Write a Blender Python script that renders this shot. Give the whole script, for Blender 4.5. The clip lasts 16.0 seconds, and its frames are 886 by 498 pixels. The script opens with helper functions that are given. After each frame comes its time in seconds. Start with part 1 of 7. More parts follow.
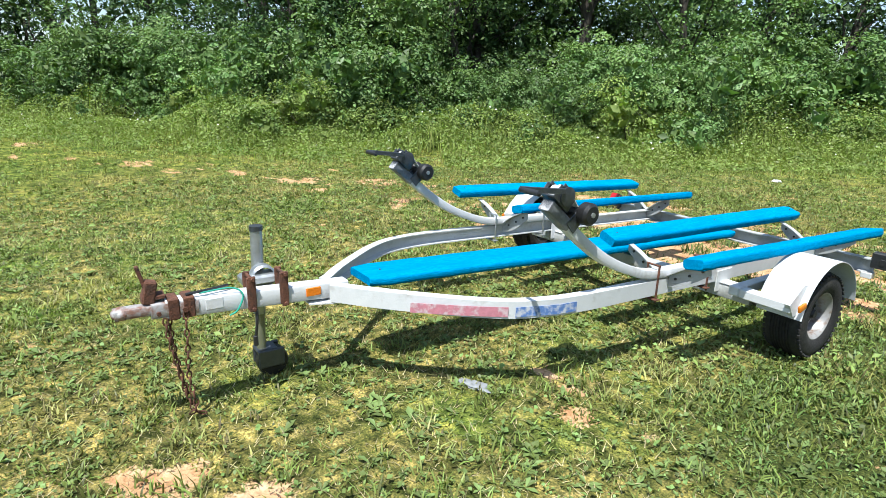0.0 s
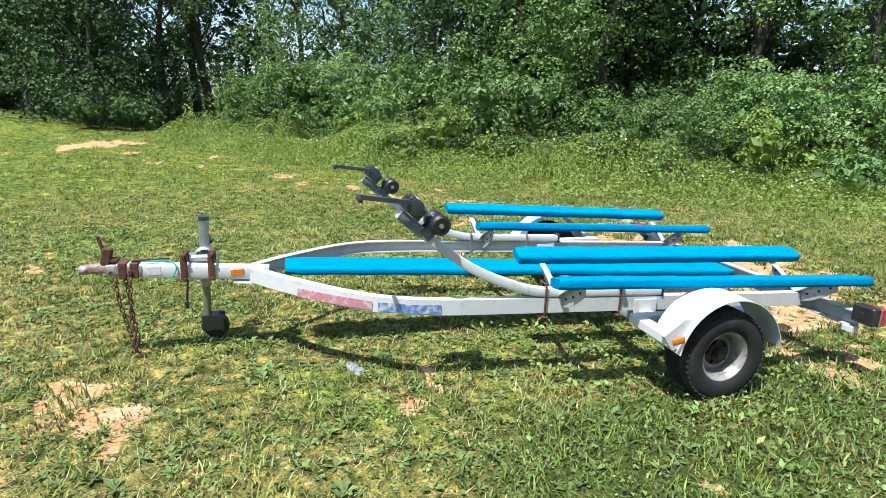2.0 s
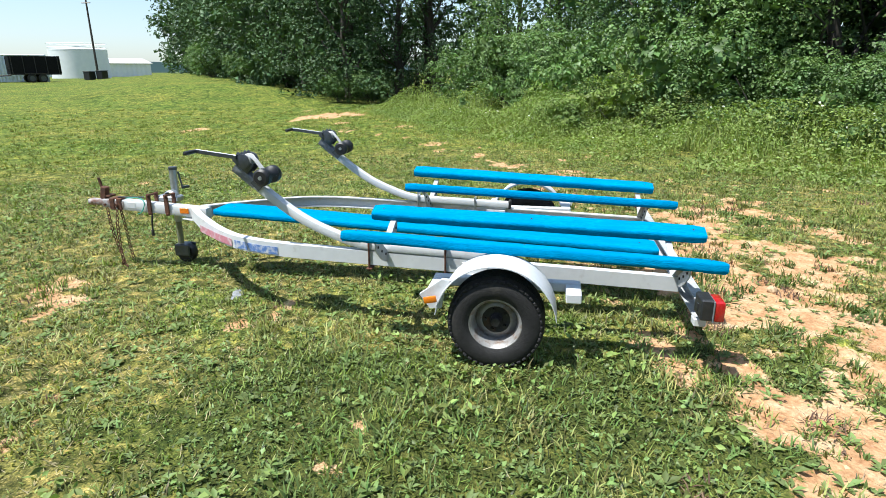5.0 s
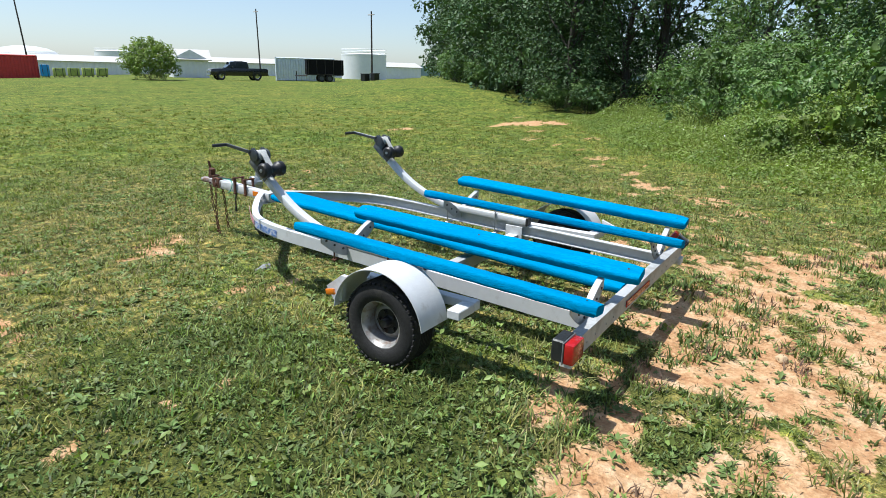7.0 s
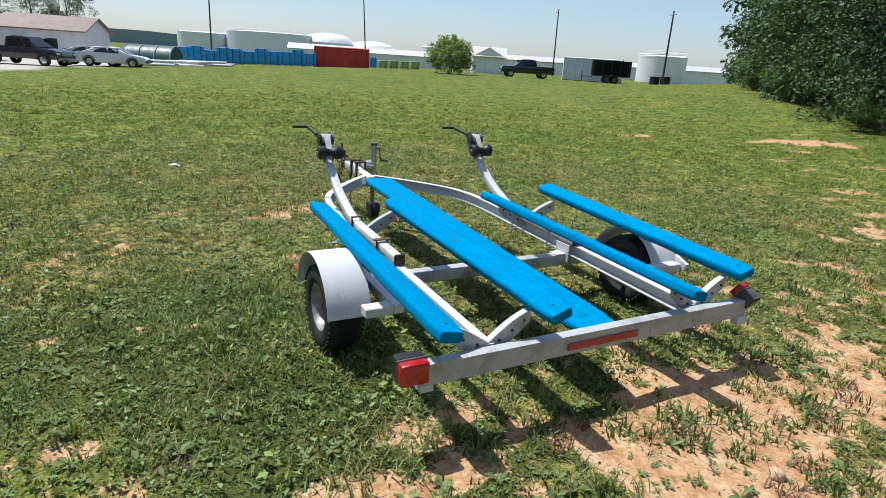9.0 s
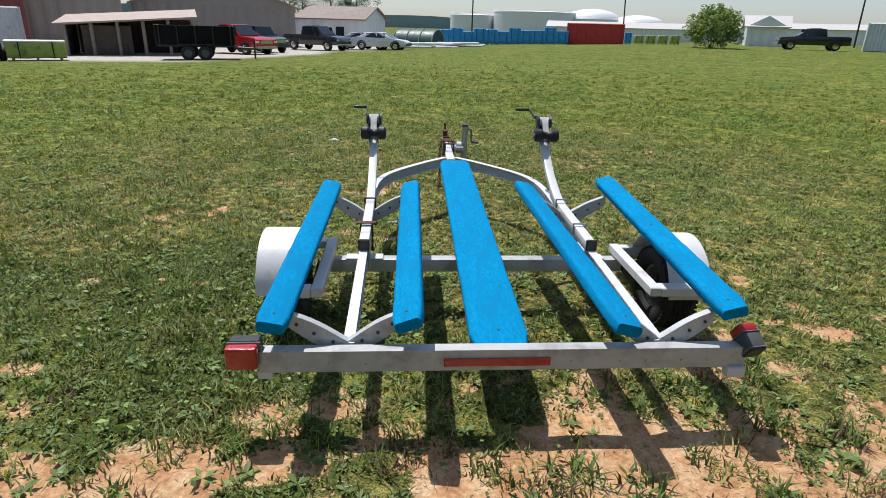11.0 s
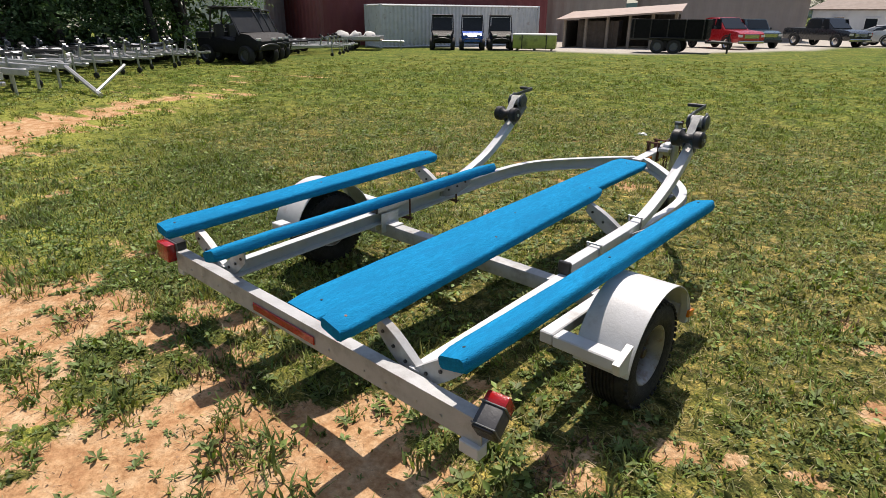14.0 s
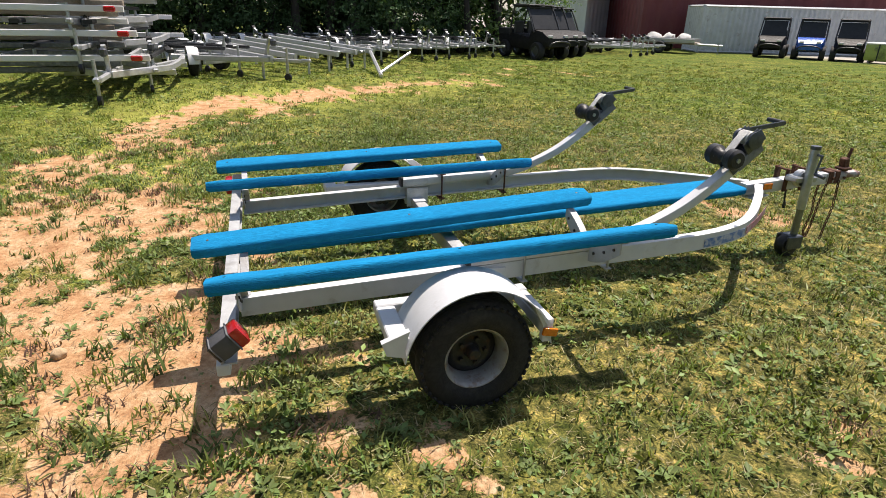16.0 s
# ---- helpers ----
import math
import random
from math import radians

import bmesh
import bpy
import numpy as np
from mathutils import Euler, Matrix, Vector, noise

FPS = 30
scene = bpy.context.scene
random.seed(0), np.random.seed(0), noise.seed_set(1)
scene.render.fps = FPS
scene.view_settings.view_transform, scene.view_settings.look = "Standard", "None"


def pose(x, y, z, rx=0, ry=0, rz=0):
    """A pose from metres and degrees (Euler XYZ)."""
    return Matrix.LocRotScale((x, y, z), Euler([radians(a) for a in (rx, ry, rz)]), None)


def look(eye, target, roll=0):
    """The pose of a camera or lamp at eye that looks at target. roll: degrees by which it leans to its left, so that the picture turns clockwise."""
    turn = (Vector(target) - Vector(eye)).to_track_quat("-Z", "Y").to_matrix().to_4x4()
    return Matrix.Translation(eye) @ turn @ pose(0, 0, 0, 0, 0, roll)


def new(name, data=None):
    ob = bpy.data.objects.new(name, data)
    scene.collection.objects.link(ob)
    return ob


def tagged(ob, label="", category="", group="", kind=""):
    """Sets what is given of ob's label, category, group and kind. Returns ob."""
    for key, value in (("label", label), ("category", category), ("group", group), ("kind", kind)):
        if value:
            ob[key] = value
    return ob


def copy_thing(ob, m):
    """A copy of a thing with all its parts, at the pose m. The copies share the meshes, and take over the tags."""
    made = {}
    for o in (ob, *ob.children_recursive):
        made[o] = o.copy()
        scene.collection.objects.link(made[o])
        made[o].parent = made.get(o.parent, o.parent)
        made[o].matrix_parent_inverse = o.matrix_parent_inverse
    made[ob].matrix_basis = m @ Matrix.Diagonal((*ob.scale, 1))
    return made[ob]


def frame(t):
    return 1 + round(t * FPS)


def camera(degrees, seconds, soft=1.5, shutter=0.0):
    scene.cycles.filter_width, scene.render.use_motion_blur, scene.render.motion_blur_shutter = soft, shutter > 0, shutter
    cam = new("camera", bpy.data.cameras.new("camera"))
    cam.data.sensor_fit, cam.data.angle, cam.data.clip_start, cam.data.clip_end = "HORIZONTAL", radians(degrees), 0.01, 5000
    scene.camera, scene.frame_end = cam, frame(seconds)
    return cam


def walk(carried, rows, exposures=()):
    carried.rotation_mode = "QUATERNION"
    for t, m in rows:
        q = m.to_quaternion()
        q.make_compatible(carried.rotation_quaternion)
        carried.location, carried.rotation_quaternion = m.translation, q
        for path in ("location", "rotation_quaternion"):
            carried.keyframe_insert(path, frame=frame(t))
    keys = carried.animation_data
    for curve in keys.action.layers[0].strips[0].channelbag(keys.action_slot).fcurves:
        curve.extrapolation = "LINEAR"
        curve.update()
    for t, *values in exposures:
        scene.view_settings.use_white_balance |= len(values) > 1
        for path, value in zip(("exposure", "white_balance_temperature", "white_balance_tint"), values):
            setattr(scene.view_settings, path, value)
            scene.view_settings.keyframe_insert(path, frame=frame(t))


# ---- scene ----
cam = camera(74.3, 16.0, 0.7)
PATH = [
    (0, (-2.577, 4.516, 1.455), (-0.986, 3.437, 0.902), 1.4),
    (0.5, (-2.88, 4.273, 1.462), (-1.197, 3.326, 0.94), 0.9),
    (1, (-3.132, 3.938, 1.465), (-1.36, 3.15, 0.977), 1.6),
    (1.5, (-3.382, 3.641, 1.477), (-1.547, 3.005, 0.999), 0.6),
    (2, (-3.596, 3.261, 1.482), (-1.724, 2.745, 1.001), 1.9),
    (2.5, (-3.719, 2.871, 1.475), (-1.807, 2.482, 1.034), 3.0),
    (3, (-3.887, 2.482, 1.475), (-1.954, 2.284, 1.002), 1.9),
    (3.5, (-3.938, 2.11, 1.486), (-2.009, 1.987, 0.974), 0.8),
    (4, (-3.989, 1.678, 1.499), (-2.055, 1.762, 0.997), -1.8),
    (4.2, (-4.026, 1.508, 1.485), (-2.1, 1.628, 0.959), -1.8),
    (6.3, (-3.765, -0.293, 1.54), (-2.098, 0.648, 0.958), -0.7),
    (6.5, (-3.688, -0.467, 1.552), (-2.065, 0.553, 0.979), -1.2),
    (7, (-3.515, -0.873, 1.563), (-1.922, 0.194, 0.995), 1.4),
    (7.5, (-3.224, -1.128, 1.56), (-1.75, 0.099, 0.994), 1.3),
    (8, (-2.854, -1.452, 1.563), (-1.569, -0.025, 1.005), 1.1),
    (8.2, (-2.725, -1.594, 1.57), (-1.516, -0.105, 1.003), 1.6),
    (10.3, (-1.073, -2.148, 1.658), (-0.626, -0.31, 1.008), 2.4),
    (10.5, (-0.924, -2.168, 1.656), (-0.566, -0.312, 1.002), 1.4),
    (11, (-0.483, -2.197, 1.682), (-0.345, -0.332, 0.974), 1.6),
    (11.5, (-0.107, -2.075, 1.683), (-0.188, -0.206, 0.976), 0.3),
    (12, (0.354, -2.063, 1.671), (0.071, -0.237, 0.904), -0.7),
    (12.5, (0.731, -1.951, 1.679), (0.221, -0.183, 0.896), 0.0),
    (13, (1.17, -1.716, 1.637), (0.359, -0.047, 0.889), -0.4),
    (13.5, (1.585, -1.54, 1.616), (0.571, 0.026, 0.896), 0.8),
    (14, (1.988, -1.224, 1.595), (0.745, 0.155, 0.85), 0.4),
    (14.5, (2.326, -0.932, 1.581), (0.912, 0.267, 0.832), 0.2),
    (15, (2.645, -0.578, 1.567), (1.078, 0.425, 0.834), 0.9),
    (15.5, (2.81, -0.184, 1.558), (1.151, 0.623, 0.786), 1.5),
    (16, (3.101, 0.223, 1.555), (1.337, 0.782, 0.797), 1.5),
]
walk(cam, [(t, look(eye, target, roll)) for t, eye, target, roll in PATH],
     exposures=[(0.0, 0.52, 6000, 7), (4.2, 0.55, 6000, 7), (6.3, 0.28, 5950, 8), (8.2, 0.07, 5950, 9), (10.3, -0.14, 6050, 12), (12.5, -0.19, 6550, 14), (14.5, -0.07, 6850, 16), (16.0, 0.15, 6850, 16)])

# ---- world and light ----
# Sun high, ahead of the trailer and to its left.
SUN_DIR = Vector((-0.25, 0.37, 1.0)).normalized()
world = bpy.data.worlds.new("daylight")
scene.world = world
world.use_nodes = True
wn = world.node_tree
sky = wn.nodes.new("ShaderNodeTexSky")
sky.sky_type = "NISHITA"
sky.sun_disc = False
sky.sun_elevation = math.asin(SUN_DIR.z)
sky.sun_rotation = math.atan2(SUN_DIR.x, SUN_DIR.y)
sky.air_density, sky.dust_density, sky.ozone_density = 1.0, 0.8, 1.6
background = wn.nodes["Background"]
background.inputs["Strength"].default_value = 0.118
haze = wn.nodes.new("ShaderNodeMix")
haze.data_type, haze.blend_type = "RGBA", "MULTIPLY"
haze.inputs[0].default_value = 1.0
haze.inputs[7].default_value = (1.0, 1.0, 1.03, 1)
wn.links.new(sky.outputs[0], haze.inputs[6])
veil = wn.nodes.new("ShaderNodeMix")
veil.data_type = "RGBA"
veil.inputs[0].default_value = 0.16
veil.inputs[7].default_value = (7.0, 7.9, 8.3, 1)
wn.links.new(haze.outputs[2], veil.inputs[6])
wn.links.new(veil.outputs[2], background.inputs["Color"])
sun_data = bpy.data.lights.new("sun", "SUN")
sun_data.energy, sun_data.angle, sun_data.color = 6.1, radians(0.55), (1.0, 0.95, 0.86)
sun = new("sun", sun_data)
sun.matrix_world = look(SUN_DIR * 40, (0, 0, 0))
scene.view_settings.exposure = 0.0


# ---- materials ----
def material(name, color, rough=0.6, metal=0.0, vary=0.15, scale=8.0, bump=0.0, bump_scale=60.0, second=None, second_at=0.6,
             second_soft=0.08, second_scale=3.0, island=0.0, spread=0.0, spec=0.5, sub=0.0, detail=6.0, stretch=(1, 1, 1)):
    """A surface with grain at two scales, an optional second tone in patches, and variation from piece to piece."""
    m = bpy.data.materials.new(name)
    m.use_nodes = True
    nt, L = m.node_tree, m.node_tree.links
    b = nt.nodes["Principled BSDF"]
    b.inputs["Roughness"].default_value, b.inputs["Metallic"].default_value = rough, metal
    b.inputs["Specular IOR Level"].default_value = spec
    tc = nt.nodes.new("ShaderNodeTexCoord")
    mp = nt.nodes.new("ShaderNodeMapping")
    mp.inputs["Scale"].default_value = stretch
    L.new(tc.outputs["Object"], mp.inputs[0])

    def noise_node(sc, det=detail):
        n = nt.nodes.new("ShaderNodeTexNoise")
        n.inputs["Scale"].default_value, n.inputs["Detail"].default_value, n.inputs["Roughness"].default_value = sc, det, 0.62
        L.new(mp.outputs[0], n.inputs["Vector"])
        return n.outputs["Fac"]

    def mix(fac, a, c, mode="MIX"):
        n = nt.nodes.new("ShaderNodeMix")
        n.data_type, n.blend_type = "RGBA", mode
        for sock, v in ((n.inputs[0], fac), (n.inputs[6], a), (n.inputs[7], c)):
            if isinstance(v, bpy.types.NodeSocket):
                L.new(v, sock)
            elif isinstance(v, (int, float)):
                sock.default_value = v
            else:
                sock.default_value = (*v, 1)
        return n.outputs[2]

    def span(v, a, c, lo, hi):
        n = nt.nodes.new("ShaderNodeMapRange")
        for k, x in enumerate((a, c, lo, hi)):
            n.inputs[k + 1].default_value = x
        L.new(v, n.inputs[0])
        return n.outputs[0]

    col = mix(span(noise_node(scale), 0.3, 0.7, 0, 1), [c * (1 - vary) for c in color], [min(1, c * (1 + vary)) for c in color])
    if second:
        col = mix(span(noise_node(second_scale), second_at - second_soft, second_at + second_soft, 0, 1), col, second)
    col = mix(span(noise_node(scale * 0.13, 3), 0.35, 0.65, 0, 0.35), col, [c * (1 - vary) for c in color])
    if island or spread:
        g = nt.nodes.new("ShaderNodeNewGeometry")
        o = nt.nodes.new("ShaderNodeObjectInfo")
        hsv = nt.nodes.new("ShaderNodeHueSaturation")
        add = nt.nodes.new("ShaderNodeMath")
        add.operation = "ADD"
        L.new(span(g.outputs["Random Per Island"], 0, 1, 1 - island, 1 + island), add.inputs[0])
        L.new(span(o.outputs["Random"], 0, 1, -spread, spread), add.inputs[1])
        L.new(add.outputs[0], hsv.inputs["Value"])
        L.new(span(g.outputs["Random Per Island"], 0, 1, 0.5 - island * 0.035, 0.5 + island * 0.035), hsv.inputs["Hue"])
        L.new(col, hsv.inputs["Color"])
        col = hsv.outputs[0]
    L.new(col, b.inputs["Base Color"])
    if rough > 0.15:
        L.new(span(noise_node(scale * 1.7, 4), 0.3, 0.7, max(0.05, rough - 0.12), min(1, rough + 0.1)), b.inputs["Roughness"])
    if bump:
        n = nt.nodes.new("ShaderNodeBump")
        n.inputs["Strength"].default_value, n.inputs["Distance"].default_value = bump, 0.01
        L.new(noise_node(bump_scale, 3), n.inputs["Height"])
        L.new(n.outputs[0], b.inputs["Normal"])
    if sub:
        tr = nt.nodes.new("ShaderNodeBsdfTranslucent")
        ms = nt.nodes.new("ShaderNodeMixShader")
        ms.inputs[0].default_value = sub
        L.new(mix(1.0, col, (0.9, 1.0, 0.35), "MULTIPLY"), tr.inputs["Color"])
        L.new(b.outputs[0], ms.inputs[1])
        L.new(tr.outputs[0], ms.inputs[2])
        L.new(ms.outputs[0], nt.nodes["Material Output"].inputs["Surface"])
    return m


white_paint = material("white_paint", (0.60, 0.61, 0.62), 0.42, 0, 0.06, 14, 0.12, 90, second=(0.42, 0.40, 0.38), second_at=0.66, second_scale=9)
worn_paint = material("worn_grey_paint", (0.44, 0.45, 0.455), 0.5, 0.1, 0.12, 12, 0.2, 80, second=(0.27, 0.26, 0.25), second_at=0.6, second_scale=7)
galvanised = material("galvanised_steel", (0.42, 0.44, 0.45), 0.42, 0.75, 0.2, 20, 0.1, 60)
rust = material("rusty_steel", (0.125, 0.050, 0.028), 0.85, 0.1, 0.4, 40, 0.5, 120, second=(0.06, 0.03, 0.02), second_at=0.55, second_scale=30)
rust_paint = material("rust_spotted_paint", (0.36, 0.35, 0.35), 0.55, 0.2, 0.15, 18, 0.2, 90, second=(0.20, 0.085, 0.05), second_at=0.52, second_scale=16)
blue_carpet = material("blue_carpet", (0.004, 0.232, 0.475), 0.95, 0, 0.22, 90, 0.6, 240, second=(0.006, 0.20, 0.42), second_at=0.56, second_scale=14, spec=0.06, stretch=(1, 0.25, 1))
rubber = material("tyre_rubber", (0.016, 0.015, 0.015), 0.8, 0, 0.3, 30, 0.4, 150, second=(0.045, 0.04, 0.034), second_at=0.62, second_scale=10)
black_rubber = material("black_rubber", (0.012, 0.012, 0.013), 0.5, 0, 0.3, 30, 0.2, 80)
black_plastic = material("black_plastic", (0.02, 0.021, 0.023), 0.45, 0, 0.3, 25, 0.2, 80)
grey_plastic = material("grey_plastic", (0.16, 0.17, 0.18), 0.5, 0, 0.2, 25, 0.2, 80)
post_shade_and_bar_grey = material("post_shade_and_bar_grey", (0.19, 0.20, 0.22), 0.55, 0.4, 0.25, 22, 0.2, 70, second=(0.33, 0.33, 0.34), second_at=0.6, second_scale=12)
winch_steel = material("winch_steel", (0.095, 0.105, 0.12), 0.42, 0.7, 0.25, 25, 0.2, 60)
dark_steel = material("dark_steel", (0.05, 0.05, 0.052), 0.5, 0.6, 0.3, 25, 0.3, 70, second=(0.12, 0.06, 0.035), second_at=0.62, second_scale=14)
rim_paint = material("rim_paint", (0.34, 0.33, 0.32), 0.4, 0.3, 0.15, 25, 0.15, 80, second=(0.20, 0.12, 0.08), second_at=0.58, second_scale=20)
webbing = material("white_webbing", (0.62, 0.61, 0.58), 0.9, 0, 0.15, 60, 0.4, 200)
green_wire = material("green_wire", (0.03, 0.30, 0.22), 0.5)
sticker_red = material("faded_red_sticker", (0.50, 0.20, 0.25), 0.5, 0, 0.2, 30, second=(0.60, 0.55, 0.57), second_at=0.57, second_scale=22)
sticker_blue = material("faded_blue_sticker", (0.12, 0.22, 0.50), 0.5, 0, 0.2, 30, second=(0.60, 0.6, 0.62), second_at=0.54, second_scale=30)


def lens(name, color):
    m = material(name, color, 0.18, 0, 0.2, 40, 0.25, 160)
    b = m.node_tree.nodes["Principled BSDF"]
    b.inputs["Coat Weight"].default_value = 0.6
    return m


red_lens = lens("red_lens", (0.40, 0.010, 0.012))
amber_lens = lens("amber_lens", (0.75, 0.20, 0.012))


# ---- building blocks ----
def part(name, bm, mat, parent=None, label="", smooth=35):
    """Links a bmesh as one mesh object under a thing or a part."""
    me = bpy.data.meshes.new(name)
    bmesh.ops.recalc_face_normals(bm, faces=bm.faces)
    bm.to_mesh(me)
    bm.free()
    me.materials.append(mat)
    if smooth:
        me.shade_smooth()
        me.set_sharp_from_angle(angle=radians(smooth))
    ob = new(name, me)
    if parent:
        ob.parent = parent
    if label:
        ob["label"] = label
    return ob


def thing(name, label, category, group="", at=(0, 0, 0)):
    ob = new(name)
    ob.location = at
    ob.empty_display_size = 0.2
    return tagged(ob, label, category, group)


def box(bm, c, s, m=None, bevel=0.0, seg=1):
    """A box at c with sizes s, turned by the matrix m, with rounded edges."""
    got = bmesh.ops.create_cube(bm, size=1)["verts"]
    for v in got:
        v.co = Vector((v.co.x * s[0], v.co.y * s[1], v.co.z * s[2]))
    if bevel:
        edges = list({e for v in got for e in v.link_edges})
        done = bmesh.ops.bevel(bm, geom=edges, offset=min(bevel, min(s) * 0.45), segments=seg, affect="EDGES", profile=0.5)
        got = list({v for f in done["faces"] for v in f.verts} | {v for v in got if v.is_valid})
    move = Matrix.Translation(c) @ (m.to_4x4() if m else Matrix())
    for v in got:
        v.co = move @ v.co
    return bm


def span_box(bm, x0, x1, y0, y1, z0, z1, bevel=0.0):
    return box(bm, ((x0 + x1) / 2, (y0 + y1) / 2, (z0 + z1) / 2), (abs(x1 - x0), abs(y1 - y0), abs(z1 - z0)), None, bevel)


def rod(bm, a, b, r, r2=None, seg=12, caps=True):
    a, b = Vector(a), Vector(b)
    d = b - a
    turn = d.to_track_quat("Z", "Y").to_matrix().to_4x4()
    bmesh.ops.create_cone(bm, cap_ends=caps, segments=seg, radius1=r, radius2=r if r2 is None else r2, depth=d.length,
                          matrix=Matrix.Translation((a + b) / 2) @ turn)
    return bm


def sweep(bm, path, profile, up=(0, 0, 1), closed=False):
    """Carries a profile of (across, up) points along a path."""
    path = [Vector(p) for p in path]
    rings = []
    for i, p in enumerate(path):
        a, b = path[max(0, i - 1)], path[min(len(path) - 1, i + 1)]
        if closed:
            a, b = path[i - 1], path[(i + 1) % len(path)]
        t = (b - a).normalized()
        s = t.cross(Vector(up)).normalized()
        u = s.cross(t).normalized()
        rings.append([bm.verts.new(p + s * x + u * y) for x, y in profile])
    n = len(profile)
    for i in range(len(rings) - (0 if closed else 1)):
        A, B = rings[i], rings[(i + 1) % len(rings)]
        for k in range(n):
            bm.faces.new((A[k], A[(k + 1) % n], B[(k + 1) % n], B[k]))
    if not closed:
        bm.faces.new(rings[0])
        bm.faces.new(rings[-1][::-1])
    return bm


def round_rect(w, h, r, seg=3):
    out = []
    for cx, cy, a0 in ((w / 2 - r, h / 2 - r, 0), (-w / 2 + r, h / 2 - r, 90), (-w / 2 + r, -h / 2 + r, 180), (w / 2 - r, -h / 2 + r, 270)):
        for k in range(seg + 1):
            a = radians(a0 + 90 * k / seg)
            out.append((cx + r * math.cos(a), cy + r * math.sin(a)))
    return out


def circle(r, seg=10):
    return [(r * math.cos(2 * math.pi * k / seg), r * math.sin(2 * math.pi * k / seg)) for k in range(seg)]


def glide(points, steps=5):
    """A smooth line through the points."""
    P = [Vector(p) for p in points]
    P = [2 * P[0] - P[1]] + P + [2 * P[-1] - P[-2]]
    out = []
    for i in range(1, len(P) - 2):
        a, b, c, d = P[i - 1:i + 3]
        for k in range(steps):
            t = k / steps
            out.append(0.5 * (2 * b + (c - a) * t + (2 * a - 5 * b + 4 * c - d) * t * t + (3 * b - a - 3 * c + d) * t ** 3))
    return out + [P[-2]]


def lathe(bm, profile, m, seg=28):
    """Turns a profile of (radius, along) points round the z axis of m."""
    rings = []
    for r, z in profile:
        rings.append([bm.verts.new(m @ Vector((r * math.cos(2 * math.pi * k / seg), r * math.sin(2 * math.pi * k / seg), z))) for k in range(seg)])
    for A, B in zip(rings, rings[1:]):
        for k in range(seg):
            bm.faces.new((A[k], A[(k + 1) % seg], B[(k + 1) % seg], B[k]))
    return rings


def plate(bm, outline, m, thick):
    """A flat plate of the outline in the xy plane of m."""
    a = [bm.verts.new(m @ Vector((x, y, thick / 2))) for x, y in outline]
    b = [bm.verts.new(m @ Vector((x, y, -thick / 2))) for x, y in outline]
    bm.faces.new(a)
    bm.faces.new(b[::-1])
    for k in range(len(a)):
        bm.faces.new((a[k], b[k], b[(k + 1) % len(a)], a[(k + 1) % len(a)]))
    return bm


def smooth_step(a, b, x):
    t = np.clip((x - a) / (b - a), 0, 1)
    return t * t * (3 - 2 * t)


# ---- ground ----
_table = np.random.RandomState(5).rand(256, 256)


def field(x, y, size, seed=0):
    """Smooth random values from 0 to 1 over the plan, with the given grain size in metres."""
    u, v = np.asarray(x) / size + seed * 17.3, np.asarray(y) / size + seed * 9.1
    i, j = np.floor(u).astype(int), np.floor(v).astype(int)
    f, g = u - i, v - j
    f, g = f * f * (3 - 2 * f), g * g * (3 - 2 * g)
    t = lambda a, b: _table[a % 256, b % 256]
    return (t(i, j) * (1 - f) + t(i + 1, j) * f) * (1 - g) + (t(i, j + 1) * (1 - f) + t(i + 1, j + 1) * f) * g


RUTS = ([(-10.4, 4.2), (-9.9, 2.9), (-9.3, 1.4), (-8.2, -0.34), (-6.6, -0.86), (-5.1, -1.26), (-3.5, -1.52), (-2.1, -1.55), (-1.0, -1.45)],
        [(-9.0, 2.2), (-7.9, 0.75), (-6.5, 0.16), (-3.5, -0.52), (-1.9, -0.85), (-1.3, -0.5)])
TRACK = [(-14, 9), (-10.5, 5), (-9.2, 2), (-7.2, -0.3), (-5, -1.1), (-3, -1.35), (-1, -1.05), (1, -0.95), (3, -0.4), (5, 0.3), (7.6, 1.9), (11, 4.6), (15.5, 7.9), (19.5, 11.5)]


SAND = [(18.9, 7.6), (17.6, 7.9), (16.2, 8.4), (15.0, 8.9)]
SAND_TRAIL = [(15.0, 8.9), (12.0, 9.6), (8.5, 11.0)]
BANK = [(26, 19), (36, 26), (47, 34), (60, 44)]


def near_line(x, y, line):
    best = np.full(np.shape(x), 1e9)
    for (ax, ay), (bx, by) in zip(line, line[1:]):
        dx, dy = bx - ax, by - ay
        t = np.clip(((x - ax) * dx + (y - ay) * dy) / (dx * dx + dy * dy), 0, 1)
        best = np.minimum(best, np.hypot(x - ax - t * dx, y - ay - t * dy))
    return best


